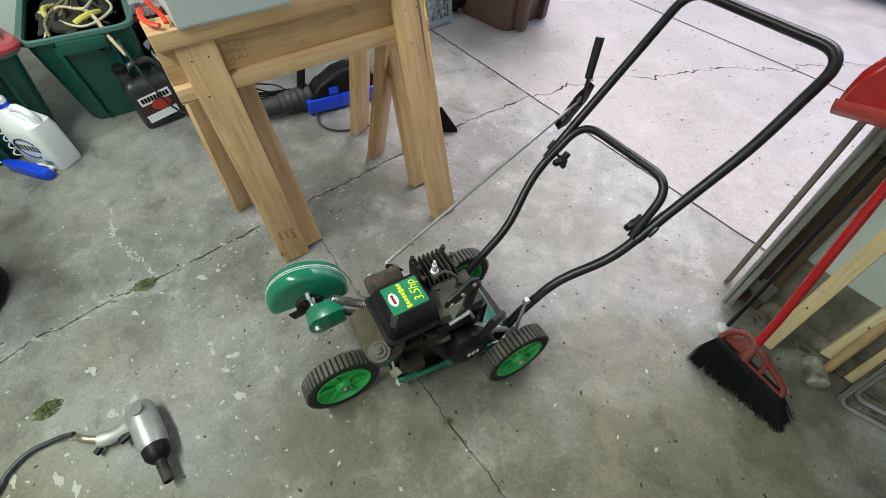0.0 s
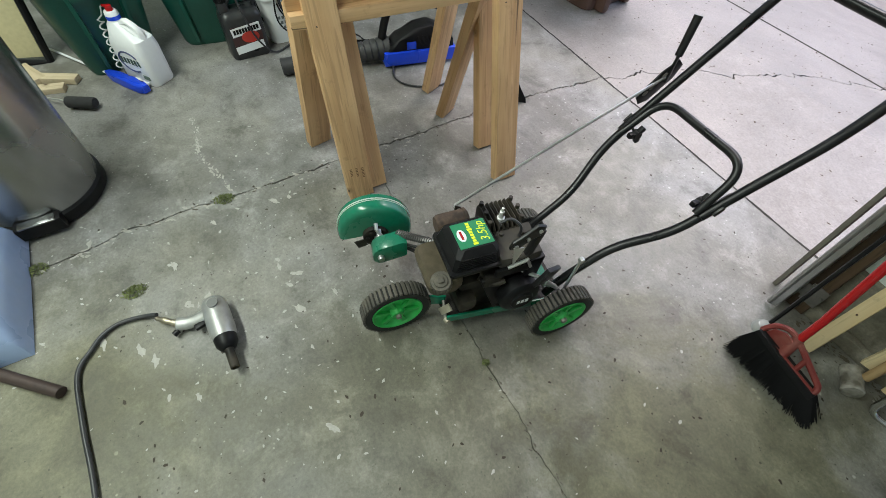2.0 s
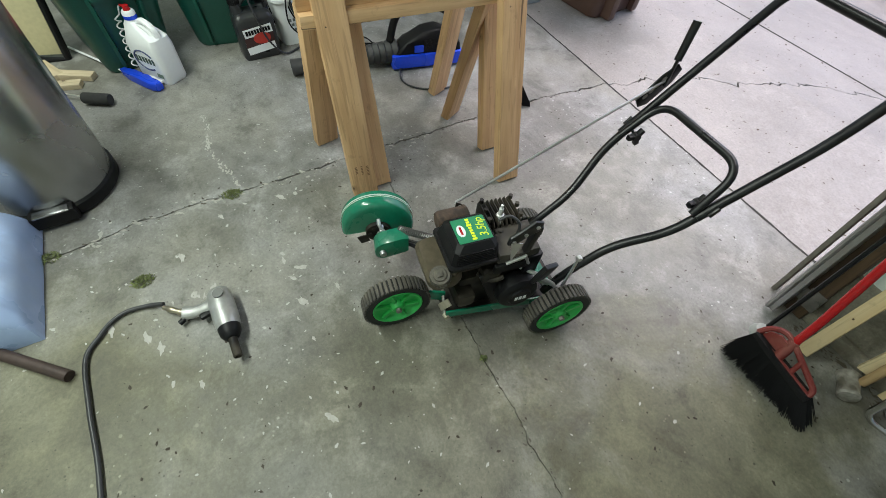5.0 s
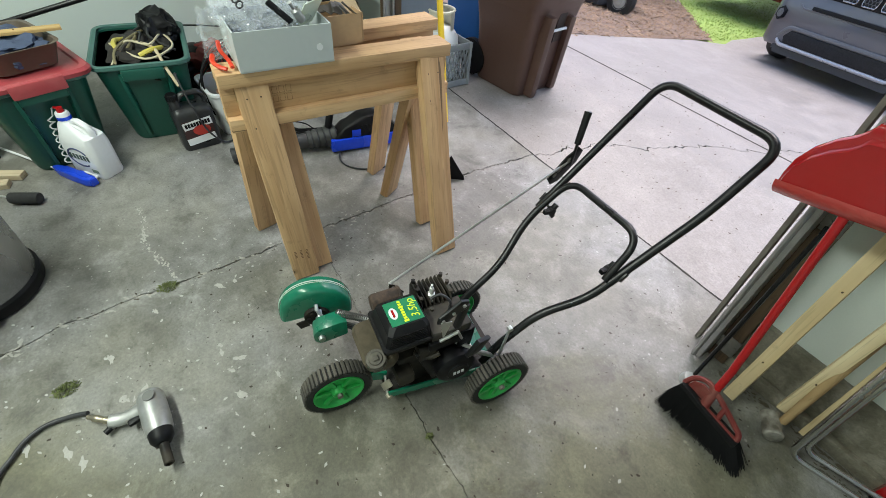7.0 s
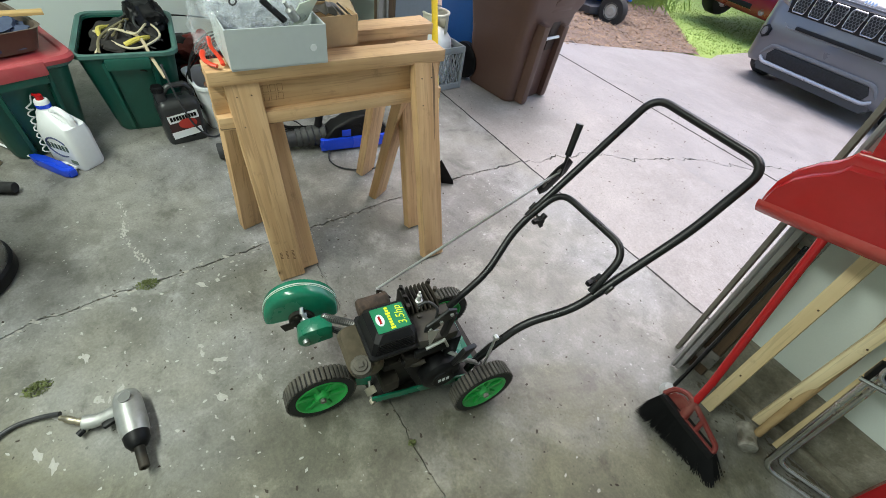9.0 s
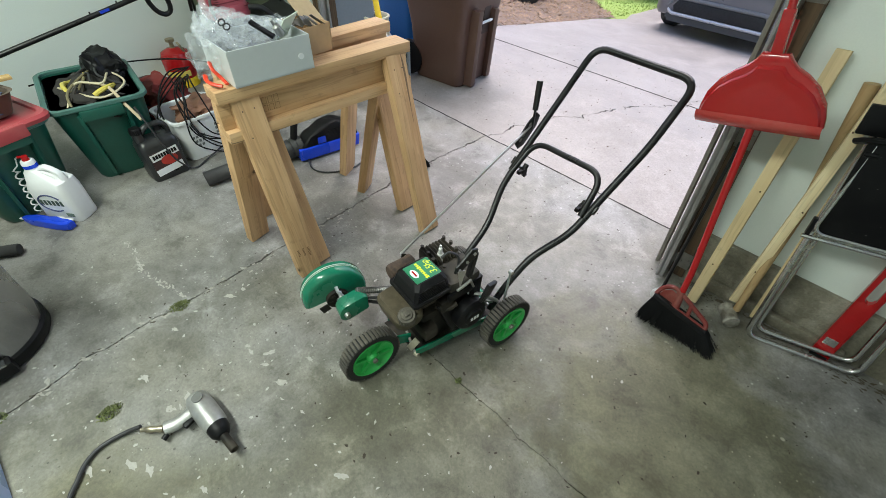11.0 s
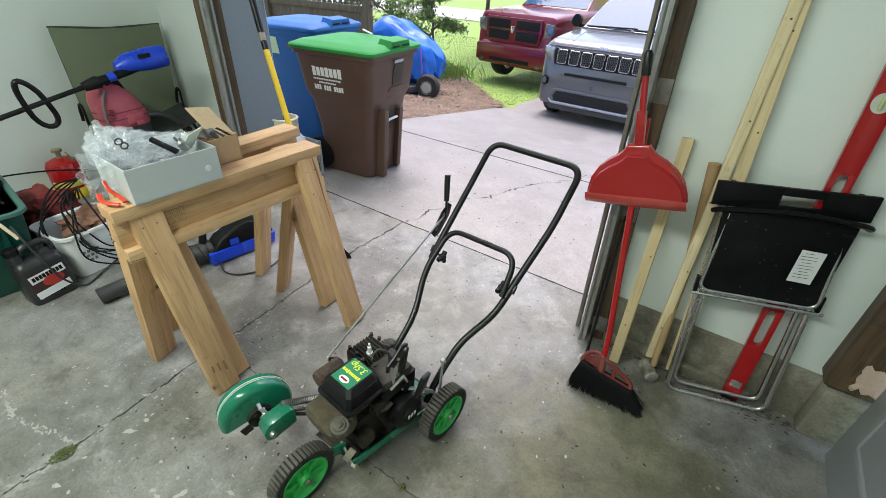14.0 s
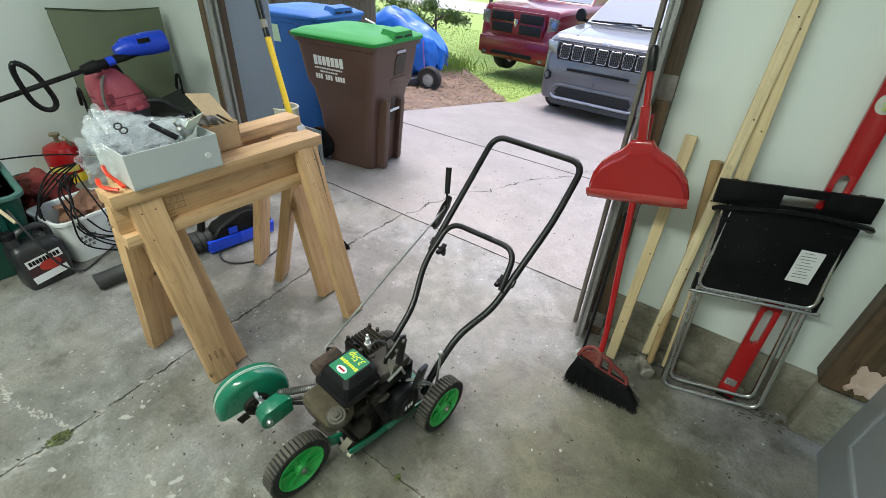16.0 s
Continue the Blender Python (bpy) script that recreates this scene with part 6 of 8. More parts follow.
for k in range(7):
    u = k / 6
    j, q, w = rng.uniform(-0.03, 0.03), rng.uniform(-0.05, 0.05), rng.uniform(-0.05, 0.05)
    cord("black_cable", "black power cable draped over the bucket", [(-2.42, -0.93 + j, 0.24), (-2.28, -0.955 + w, 0.35 + 0.3 * j), (-2.15 + 0.02 * u, -1.02 + 0.05 * u + q, 0.33 + j), (-2.05 + 0.3 * j, -1.07 + 0.10 * u + w, 0.20 + q), (-2.00 + 0.5 * j, -1.03 + 0.14 * u - q, 0.10 + 0.5 * w), (-1.95 - 0.02 * u, -0.90 + 0.14 * u + w, 0.030 + 0.006 * (k % 4)), (-1.92, -0.74 + 0.10 * u, 0.010 + 0.006 * (k % 3)), (-1.90 + 0.03 * u, -0.52 + 0.03 * k, 0.008 + 0.006 * (k % 3))], 0.0037, PLASTIC, "cable")
for k in range(4):
    cord("black_cable", "black power cable trailing to the tote", [(-2.38, -0.90 + 0.01 * k, 0.36), (-2.26, -1.00, 0.40 - 0.02 * k), (-2.21, -1.08 - 0.02 * k, 0.35 - 0.04 * k), (-2.16, -1.13, 0.26 - 0.05 * k), (-2.145, -1.10 - 0.015 * k, 0.12), (-2.13, -1.06, 0.02 + 0.006 * k)], 0.0036, PLASTIC, "cable")
cord("black_cable", "long black cable along the wall", [(-3.12, -1.55, 0.20), (-3.0, -1.2, 0.26), (-2.8, -0.9, 0.29), (-2.6, -0.7, 0.28), (-2.45, -0.75, 0.30)], 0.0045, PLASTIC, "cable")
can = thing("gas_cylinder", "small red gas cylinder with a brass valve", "gas cylinder", pose(-3.12, -0.745, 0.0) @ Matrix.Diagonal((1.25, 1.25, 1.2, 1.0)))
bm = B()
lathe(bm, [(0, 0.20), (0.03, 0.198), (0.065, 0.18), (0.075, 0.155), (0.075, 0.06), (0.070, 0.045), (0, 0.045)], I4, 28)
part("shell", bm, RED, can)
bm = B()
lathe(bm, [(0, 0.046), (0.073, 0.046), (0.076, 0.040), (0.076, 0.0), (0, 0)], I4, 28)
part("base_band", bm, YELLOW, can, "yellow base band")
bm = B()
lathe(bm, [(0.0762, 0.062), (0.0765, 0.063), (0.0765, 0.092), (0.0762, 0.093)], pose(0, 0, 0, 0, 0, -75), 16, 95)
part("label", bm, surface("pale_yellow_label", (0.62, 0.50, 0.10), 0.5), can, "yellow printed label")
bm = B()
lathe(bm, [(0, 0.245), (0.022, 0.245), (0.022, 0.232), (0.010, 0.228), (0.012, 0.195), (0, 0.195)], I4, 16)
box(bm, 0.03, 0.012, 0.09, pose(0.035, 0.035, 0.19, 20, 20, 0), 0.003)
part("valve", bm, surface("aged_brass", (0.45, 0.38, 0.25), 0.4, 0.8), can, "aged brass valve")

blower = thing("leaf_blower", "black and blue cordless leaf blower on the floor", "leaf blower")
DUSTYP = surface("dusty_black_plastic", (0.030, 0.030, 0.031), 0.6, 0, 0.06, 120, 9, (0.10, 0.096, 0.09), 0.45)
NOZZLE = Matrix.Translation((-1.805, -1.125, 0.041)) @ Vector((0.065, 0.52, 0.03)).to_track_quat("Z", "Y").to_matrix().to_4x4()
bm = B()
lathe(bm, [(0.034, 0.0), (0.037, 0.003), (0.037, 0.012), (0.0355, 0.016), (0.0365, 0.15), (0.0385, 0.155), (0.0385, 0.175), (0.037, 0.18), (0.039, 0.36), (0.034, 0.37), (0.031, 0.30), (0.032, 0.01)], NOZZLE, 24)
part("nozzle_tube", bm, DUSTYP, blower, "dusty dark grey blower tube")
bm = B()
profile = [(0.034, 0.355)]
for k in range(5):
    profile += [(0.044 + 0.0022 * k, 0.362 + 0.030 * k), (0.046 + 0.0022 * k, 0.380 + 0.030 * k), (0.041 + 0.0022 * k, 0.385 + 0.030 * k)]
lathe(bm, profile + [(0.034, 0.51)], NOZZLE, 24)
part("tube_collar", bm, DUSTYP, blower, "ribbed dusty collar")
bm = B()
slab(bm, [(-0.16, 0.015), (0.17, 0.015), (0.185, 0.06), (0.178, 0.11), (0.14, 0.150), (0.06, 0.182), (-0.01, 0.172), (-0.09, 0.125), (-0.145, 0.085)], -0.050, 0.050, pose(-1.715, -0.50, 0.0, 90, 0, 82), 0.020)
part("motor_body", bm, PLASTIC, blower, "black motor housing")
for k in range(6):
    bm = B()
    box(bm, 0.003, 0.011, 0.050 - 0.004 * abs(k - 2), pose(-1.660 + 0.0024 * k, -0.505 + 0.020 * k, 0.120, 24, 0, -8), 0.001)
    part("vent_rib", bm, PLASTIC, blower)
bm = B()
slab(bm, [(-0.165, 0.012), (0.175, 0.012), (0.185, 0.075), (-0.165, 0.075)], -0.062, 0.062, pose(-1.713, -0.50, 0.0, 90, 0, 82), 0.010)
part("lower_shell", bm, BLUEP, blower, "bright blue lower shell")
bm = B()
for k in range(6):
    box(bm, 0.001, 0.016, 0.022, pose(-1.651, -0.46 + 0.021 * k, 0.045, 0, 0, -8))
part("print_bar", bm, WHITEP, blower, "white line of print", 0)
bm = B()
box(bm, 0.002, 0.045, 0.035, pose(-1.657, -0.545, 0.105, 0, 0, -8), 0.004)
part("blue_panel", bm, BLUEP, blower)
bm = B()
tube(bm, smooth_path([(-1.745, -0.66, 0.12), (-1.74, -0.62, 0.24), (-1.725, -0.52, 0.285), (-1.70, -0.38, 0.235), (-1.695, -0.34, 0.16)], 6), 0.018, 10)
part("handle", bm, PLASTIC, blower)
bm = B()
box(bm, 0.04, 0.05, 0.035, pose(-1.735, -0.585, 0.255, 20, 0, 0), 0.006)
part("trigger_block", bm, BLUEP, blower)
cord("black_cable", "black cable looped on the floor by the blower", [(-1.70, -0.62, 0.02), (-1.60, -0.66, 0.006), (-1.51, -0.62, 0.006), (-1.46, -0.50, 0.006), (-1.50, -0.38, 0.006)], 0.0045, RUBBER, "cable")
bm = B()
slab(bm, [(0.045, 0), (0.040, 0.02), (-0.030, 0.13), (-0.038, 0.12), (-0.045, 0.0)], -0.003, 0.003, pose(-1.225, -0.215, 0.0, 90, 0, 55), 0.001)
one("door_wedge", bm, PLASTIC, "thin black wedge standing on the floor", "wedge")

# camp chair with the trimmer and a pink machine on it
camp = thing("camp_chair", "folded olive canvas camp chair against the wall", "camp chair")
bm = B()
rows = []
for k in range(13):
    t = k / 12
    z = 0.40 + 0.55 * t
    sag = 0.03 * math.sin(math.pi * t)
    rows.append([bm.verts.new((-3.10 - 0.06 * t + 0.03 * math.sin(math.pi * u) + 0.006 * noise.noise(Vector((u * 5, t * 4, 1))), (-0.535 + 0.010 * t) * (1 - u) + (0.036 + 0.048 * t) * u, z - (0.004 + 0.014 * u) * t - 0.014 * math.sin(math.pi * u) * t)) for u in (i / 12 for i in range(13))])
for a, b in zip(rows, rows[1:]):
    for i in range(12):
        bm.faces.new((a[i], a[i + 1], b[i + 1], b[i]))
bmesh.ops.solidify(bm, geom=bm.faces[:], thickness=0.006)
part("back_canvas", bm, CANVAS, camp, "faded olive canvas back")
bm = B()
rows = []
for k in range(9):
    t = k / 8
    rows.append([bm.verts.new((-3.07 + 0.40 * t, -0.46 + 0.50 * u, 0.385 + 0.055 * u - 0.03 * math.sin(math.pi * u) - 0.03 * math.sin(math.pi * t))) for u in (i / 8 for i in range(9))])
for a, b in zip(rows, rows[1:]):
    for i in range(8):
        bm.faces.new((a[i], a[i + 1], b[i + 1], b[i]))
bmesh.ops.solidify(bm, geom=bm.faces[:], thickness=0.008)
part("seat_canvas", bm, surface("dark_canvas", (0.03, 0.032, 0.03), 0.85), camp, "black canvas seat")
bm = B()
tube(bm, [(-3.166, -0.527, 0.948), (-3.15, -0.22, 0.925), (-3.166, 0.086, 0.930)], 0.006, 8)
part("top_hem", bm, surface("dark_hem", (0.045, 0.06, 0.035), 0.9), camp, "dark stitched top hem")
for y0, y1 in ((-0.540, -0.532), (0.046, 0.090)):
    bm = B()
    yi = 0.022 if y0 < -0.2 else -0.016
    tube(bm, [(-3.10, y0 + yi, 0.02), (-3.140, y0 + yi, 0.40), (-3.190, y1 + yi, 0.93)], 0.009, 8)
    part("back_post", bm, BLACK, camp)
    bm = B()
    tube(bm, [(-3.05, y0, 0.36), (-2.68, y0, 0.02)], 0.009, 8)
    part("leg", bm, BLACK, camp)
    bm = B()
    tube(bm, smooth_path([(-3.11, y0 - 0.012, 0.43), (-3.06, y0 - 0.02, 0.51), (-3.03, y0 - 0.02, 0.545), (-3.01, y0 - 0.02, 0.52), (-3.01, y0 - 0.022, 0.41)], 5), 0.010, 8, flat=0.7)
    part("arm_rest", bm, BLACK, camp)

pink = thing("pink_blower_case", "faded pink-red plastic tool housing on the chair", "tool housing", pose(-2.86, -0.432, 0.345, 0, 0, 10) @ Matrix.Diagonal((1.15, 1.05, 1.22, 1.0)))
PINK = surface("faded_pink_red", (0.46, 0.085, 0.12), 0.45, 0, 0.08, 60, 6, (0.55, 0.25, 0.27), 0.35)
bm = B()
loft(bm, [ring_at(0.15, 0.24, 0.05, 0.07, 0, 0.02), ring_at(0.17, 0.26, 0.06, 0.10, 0, 0.015), ring_at(0.16, 0.22, 0.06, 0.20, 0, -0.015), ring_at(0.12, 0.15, 0.05, 0.265, 0, -0.035), ring_at(0.07, 0.08, 0.03, 0.285, 0, -0.045)])
part("shell", bm, PINK, pink)
bm = B()
loft(bm, [ring_at(0.13, 0.20, 0.04, 0.0, 0, 0.03), ring_at(0.145, 0.22, 0.045, 0.072, 0, 0.025)])
part("base", bm, surface("dark_grey_plastic", (0.07, 0.07, 0.08), 0.5), pink, "dark grey base")
bm = B()
box(bm, 0.03, 0.10, 0.05, pose(0.075, 0.03, 0.11), 0.012)
part("front_vent", bm, PINK, pink)
bm = B()
box(bm, 0.05, 0.05, 0.07, pose(0.03, -0.10, 0.16), 0.015)
part("grip_block", bm, PINK, pink)
for z, r in ((0.118, 0.262), (0.150, 0.250)):
    bm = B()
    tube(bm, [(p[0], p[1], p[2]) for p in ring_at(0.168 - 0.05 * (z - 0.118), r, 0.06, z, 0, 0.012 - 0.3 * (z - 0.118))], 0.0025, 6, True)
    part("shell_seam", bm, surface("deep_pink_groove", (0.22, 0.03, 0.05), 0.6), pink)
bm = B()
tube(bm, smooth_path([(0.03, -0.06, 0.255), (0.045, -0.03, 0.285), (0.045, 0.015, 0.280), (0.04, 0.04, 0.235)], 5), 0.012, 10)
part("carry_handle", bm, PLASTIC, pink, "black carry handle")
bm = B()
for k in range(5):
    box(bm, 0.004, 0.028, 0.004, pose(0.082, -0.085, 0.13 + 0.010 * k, 0, -8, 0), 0.001)
part("side_vent", bm, surface("deep_pink_slot", (0.12, 0.02, 0.03), 0.6), pink)
bm = B()
box(bm, 0.012, 0.05, 0.022, pose(0.088, 0.05, 0.085), 0.005)
part("latch", bm, PINK, pink)
bm = B()
tube(bm, smooth_path([(-2.80, -0.300, 0.475), (-2.775, -0.24, 0.470), (-2.76, -0.19, 0.435), (-2.745, -0.135, 0.375), (-2.73, -0.10, 0.345)], 6), 0.017, 12)
one("vacuum_hose", bm, RUBBER, "black ribbed hose lying over the chair seat", "hose")
bm = B()
tube(bm, smooth_path([(-2.755, -0.50, 0.66), (-2.745, -0.532, 0.60), (-2.745, -0.545, 0.50), (-2.74, -0.52, 0.40), (-2.735, -0.49, 0.345)], 6), 0.008, 10)
one("grey_cable", bm, surface("grey_cable", (0.16, 0.14, 0.13), 0.6), "grey cable hanging down the tool housing", "cable")

trim = thing("string_trimmer", "black string trimmer with a blue battery, laid across the chair", "string trimmer")
a, b = Vector((-2.72, -0.17, 0.797)), Vector((-2.78, -1.75, 0.432))
bm = B()
tube(bm, [a + (b - a) * 0.14, b + (b - a) * 0.26], 0.0125, 12)
part("shaft", bm, BLACK, trim)
bm = B()
u = (b - a).normalized()
tube(bm, [a + u * 0.10, a + u * 0.22, a + u * 0.30, a + u * 0.38], [0.020, 0.024, 0.022, 0.028], 12)
tube(bm, [a + u * 0.36, a + u * 0.44], [0.034, 0.024], 12)
part("rear_grip", bm, PLASTIC, trim)
bm = B()
tube(bm, [a + u * 0.27, a + u * 0.31], [0.0240, 0.0235], 12)
part("blue_collar", bm, BLUEP, trim)
bm = B()
hm = Matrix.Translation((-2.735, -0.262, 0.800)) @ pose(0, 0, 0, 6, 0, -6) @ Matrix.Diagonal((1.15, 1.3, 1.2, 1.0))
loft(bm, [[tuple(hm @ Vector((x, y, z))) for x, y, z in ring] for ring in ([(0.030 * math.cos(q), -0.115, 0.022 * math.sin(q) - 0.01) for q in (k * math.pi / 8 for k in range(16))], [(0.050 * math.cos(q), -0.07, 0.042 * math.sin(q)) for q in (k * math.pi / 8 for k in range(16))], [(0.056 * math.cos(q), 0.02, 0.052 * math.sin(q)) for q in (k * math.pi / 8 for k in range(16))], [(0.054 * math.cos(q), 0.095, 0.050 * math.sin(q)) for q in (k * math.pi / 8 for k in range(16))])])
part("battery_housing", bm, BLUEP, trim, "bright blue battery housing")
bm = B()
box(bm, 0.012, 0.05, 0.02, hm @ pose(0.050, 0.0, 0.025), 0.004)
part("release_button", bm, PLASTIC, trim)
bm = B()
c = a + u * 0.67
pts = [c + Vector((0.03 * math.sin(q), 0.043 * math.cos(q) * (1.0 - 0.25 * math.sin(q)) - 0.045 * math.sin(q) , 0.125 * math.copysign(abs(math.sin(q)) ** 0.8, math.sin(q)) + 0.016 * math.cos(q))) for q in (k * math.pi / 12 for k in range(24))]
tube(bm, pts, 0.0135, 10, True)
part("loop_handle", bm, BLACK, trim, "black D-shaped loop handle")
bm = B()
box(bm, 0.004, 0.05, 0.012, Matrix.Translation(a + u * 0.93 + Vector((0.012, 0, 0.003))) @ pose(0, 0, 0, 11, 0, 3))
part("print_bar", bm, BLUEP, trim, "", 0)
for f in (0.86, 1.0):
    bm = B()
    cyl(bm, 0.004, 0.004, 0.012, Matrix.Translation(a + u * f + Vector((0, 0, 0.016))), 8)
    part("clip", bm, BLACK, trim)

# ---- near floor, left ----
binm = pose(-1.385, -2.06, 0, 0, 0, 6)
trash = thing("pedal_bin", "brushed stainless steel pedal bin", "bin", binm)
bm = B()
lathe(bm, [(0.188, 0.05), (0.198, 0.62), (0.190, 0.63), (0, 0.63)], I4, 64)
part("shell", bm, INOX, trash)
bm = B()
lathe(bm, [(0, 0.004), (0.192, 0.004), (0.197, 0.010), (0.197, 0.045), (0.189, 0.052), (0, 0.052)], I4, 64)
part("base_ring", bm, PLASTIC, trash, "black plastic base ring")
bm = B()
lathe(bm, [(0.199, 0.615), (0.203, 0.62), (0.200, 0.66), (0.15, 0.70), (0, 0.71)], I4, 64)
part("lid", bm, INOX, trash, "domed steel lid")
bm = B()
box(bm, 0.050, 0.125, 0.050, pose(0.192, 0, 0.040, 0, 0, 0), 0.006)
part("pedal_frame", bm, PLASTIC, trash)
bm = B()
box(bm, 0.030, 0.100, 0.006, pose(0.205, 0, 0.066, 0, 4, 0), 0.002)
part("pedal", bm, INOX, trash, "steel foot pedal")

bm = B()
bmesh.ops.create_grid(bm, x_segments=64, y_segments=64, size=0.5)
for v in bm.verts:
    x, y = v.co.x * 2, v.co.y * 2
    e = max(0.0, 1 - abs(x) ** 5) ** 0.5 * max(0.0, 1 - abs(y) ** 5) ** 0.5
    v.co = Vector((x * 0.225, y * 0.19, 0.002 + 0.165 * e ** 0.7 * (1 + 0.10 * noise.noise(Vector((x * 1.6, y * 1.6, 3)))) + 0.030 * abs(noise.noise(Vector((x * 4 + 2 * y, y * 2.0, 8)))) * e + 0.016 * abs(noise.noise(Vector((x * 9 - 3 * y, y * 5.0, 2)))) * e))
sack = thing("plastic_sack", "pale blue-white filled plastic sack on the floor", "sack", pose(-0.955, -2.270, 0, 0, 0, 4))
part("sack_body", bm, BAGMAT, sack)
bm = B()
for k in range(5):
    box(bm, 0.006, 0.16 - 0.02 * (k % 3), 0.0012, pose(0.03 + 0.022 * k, 0.03, 0.174 - 0.004 * k, 4, 6, 0))
part("print_bar", bm, surface("faded_blue_print", (0.34, 0.42, 0.56), 0.5), sack, "faded lines of print", 0)
bm = B()
tube(bm, [(-0.592, -1.995, 0.016), (-0.95, -2.42, 0.020), (-1.5, -3.07, 0.02)], 0.0155, 14)
one("steel_pipe", bm, surface("brown_rusty_pipe", (0.055, 0.037, 0.032), 0.6, 0.3, 0.3, 60, 10, (0.085, 0.055, 0.045), 0.5), "dark brown rusty steel pipe on the floor", "pipe")

bm = B()
HOSE = [(-0.722, -1.758, 0.022), (-0.740, -1.80, 0.012), (-0.745, -1.858, 0.010), (-0.725, -1.900, 0.010), (-0.690, -1.928, 0.010), (-0.628, -1.962, 0.010), (-0.48, -1.952, 0.010), (-0.277, -1.929, 0.010), (0.05, -1.93, 0.010), (0.35, -2.1, 0.010), (0.45, -2.6, 0.010)]
tube(bm, smooth_path(HOSE, 9), 0.0064, 10)
one("air_hose", bm, RUBBER, "black rubber air hose curving over the floor", "hose")

gun = thing("impact_wrench", "cast alloy air impact wrench with a black socket", "impact wrench", pose(-0.598, -1.598, 0, 0, 0, 5) @ Matrix.Diagonal((0.97, 0.90, 0.86, 1.0)))
bm = B()
gx = Matrix.Translation((0, 0, 0.043)) @ pose(0, 0, 0, 0, 90, 0)
lathe(bm, [(0, -0.105), (0.020, -0.104), (0.032, -0.097), (0.037, -0.085), (0.039, -0.05), (0.039, 0.0), (0.037, 0.030), (0.033, 0.040), (0, 0.040)], gx, 28)
DULL = surface("dull_cast_alloy", (0.44, 0.44, 0.43), 0.42, 0.6, 0.2, 50, 14, (0.14, 0.13, 0.12), 0.5, 0.2)
part("body", bm, DULL, gun, "scuffed cast alloy body")
bm = B()
lathe(bm, [(0, 0.038), (0.034, 0.038), (0.032, 0.060), (0.022, 0.075), (0.016, 0.078), (0, 0.078)], gx, 28)
part("nose_cone", bm, PLASTIC, gun, "black nose cone")
bm = B()
lathe(bm, [(0, 0.070), (0.0135, 0.070), (0.0135, 0.138), (0.010, 0.140), (0.008, 0.125), (0, 0.125)], gx, 20)
part("socket", bm, SOOT, gun, "dark steel socket")
bm = B()
tube(bm, smooth_path([(-0.065, -0.020, 0.042), (-0.063, -0.050, 0.036), (-0.068, -0.085, 0.030), (-0.080, -0.114, 0.027)], 5), [0.026, 0.024, 0.0225, 0.021, 0.0205, 0.020, 0.0195, 0.019, 0.019, 0.019, 0.0195, 0.020, 0.0205, 0.021, 0.0215, 0.0215], 14, flat=0.85)
part("grip", bm, DULL, gun)
bm = B()
box(bm, 0.018, 0.040, 0.016, pose(-0.040, -0.052, 0.036, 0, 0, 12), 0.005)
part("trigger", bm, PLASTIC, gun)
bm = B()
cyl(bm, 0.017, 0.017, 0.004, pose(-0.068, 0.004, 0.0825, 4, -6, 0), 24)
part("medallion", bm, surface("worn_badge", (0.16, 0.16, 0.155), 0.5, 0.6), gun, "round worn badge")
bm = B()
lathe(bm, [(0, 0.0), (0.010, 0.0), (0.011, 0.012), (0.0085, 0.014), (0.0085, 0.030), (0.010, 0.034), (0.010, 0.050), (0.007, 0.054), (0.007, 0.070), (0, 0.07)], Matrix.Translation((-0.084, -0.118, 0.026)) @ Vector((-0.045, -0.047, -0.004)).to_track_quat("Z", "Y").to_matrix().to_4x4(), 14)
part("air_fitting", bm, surface("dull_brass", (0.42, 0.37, 0.28), 0.4, 0.9), gun, "dull brass quick coupler")
bm = B()
tube(bm, [(-0.062, -0.118, 0.022), (-0.055, -0.135, 0.020)], 0.009, 10)
part("exhaust_stub", bm, PLASTIC, gun)

roller = thing("paint_roller", "black foam roller with a thin wire frame", "roller", pose(-1.860, -1.925, 0.026, 0, 0, 64))
bm = B()
lathe(bm, [(0, -0.055), (0.021, -0.055), (0.0235, -0.050), (0.0235, 0.050), (0.021, 0.055), (0, 0.055)], pose(0, 0, 0, 0, 90, 0), 24)
part("foam", bm, surface("black_foam", (0.03, 0.03, 0.03), 0.95, 0, 0.3), roller)
bm = B()
tube(bm, smooth_path([(-0.055, 0, 0), (-0.09, 0.01, 0.002), (-0.14, 0.02, 0.0), (-0.26, 0.06, 0.0)], 5), 0.0035, 8)
part("wire", bm, STEEL, roller)
OFFCUT = wood_mat("pale_offcut", (0.66, 0.56, 0.40), (0.52, 0.42, 0.28), 0, cracks=0.2)
for x, y, z, sx, sy, sz, rz, ry in ((-2.10, -2.02, 0.014, 0.17, 0.045, 0.026, 66, 0), (-2.035, -2.06, 0.012, 0.14, 0.045, 0.024, 80, 0), (-2.17, -2.12, 0.014, 0.16, 0.06, 0.028, 30, 0)):
    bm = B()
    box(bm, sx, sy, sz, I4, 0.003)
    one("wood_offcut", bm, OFFCUT, "pale sawn wood offcut on the floor", "offcut", pose(x, y, z, 0, ry, rz), "wood offcuts")
mirror = thing("framed_panel", "cream panel in a rounded black frame leaning by the wall", "framed panel", pose(-2.285, -2.155, 0.0, -7, -4, 0))
bm = B()
tube(bm, rounded([(0, 0.10, 0.012), (0, 0.10, 0.55), (0, -0.30, 0.55), (0, -0.30, 0.012), (0, -0.10, 0.012)], 0.06, 6) + [(0, 0.0, 0.012)], 0.016, 8, True)
part("frame", bm, PLASTIC, mirror)
bm = B()
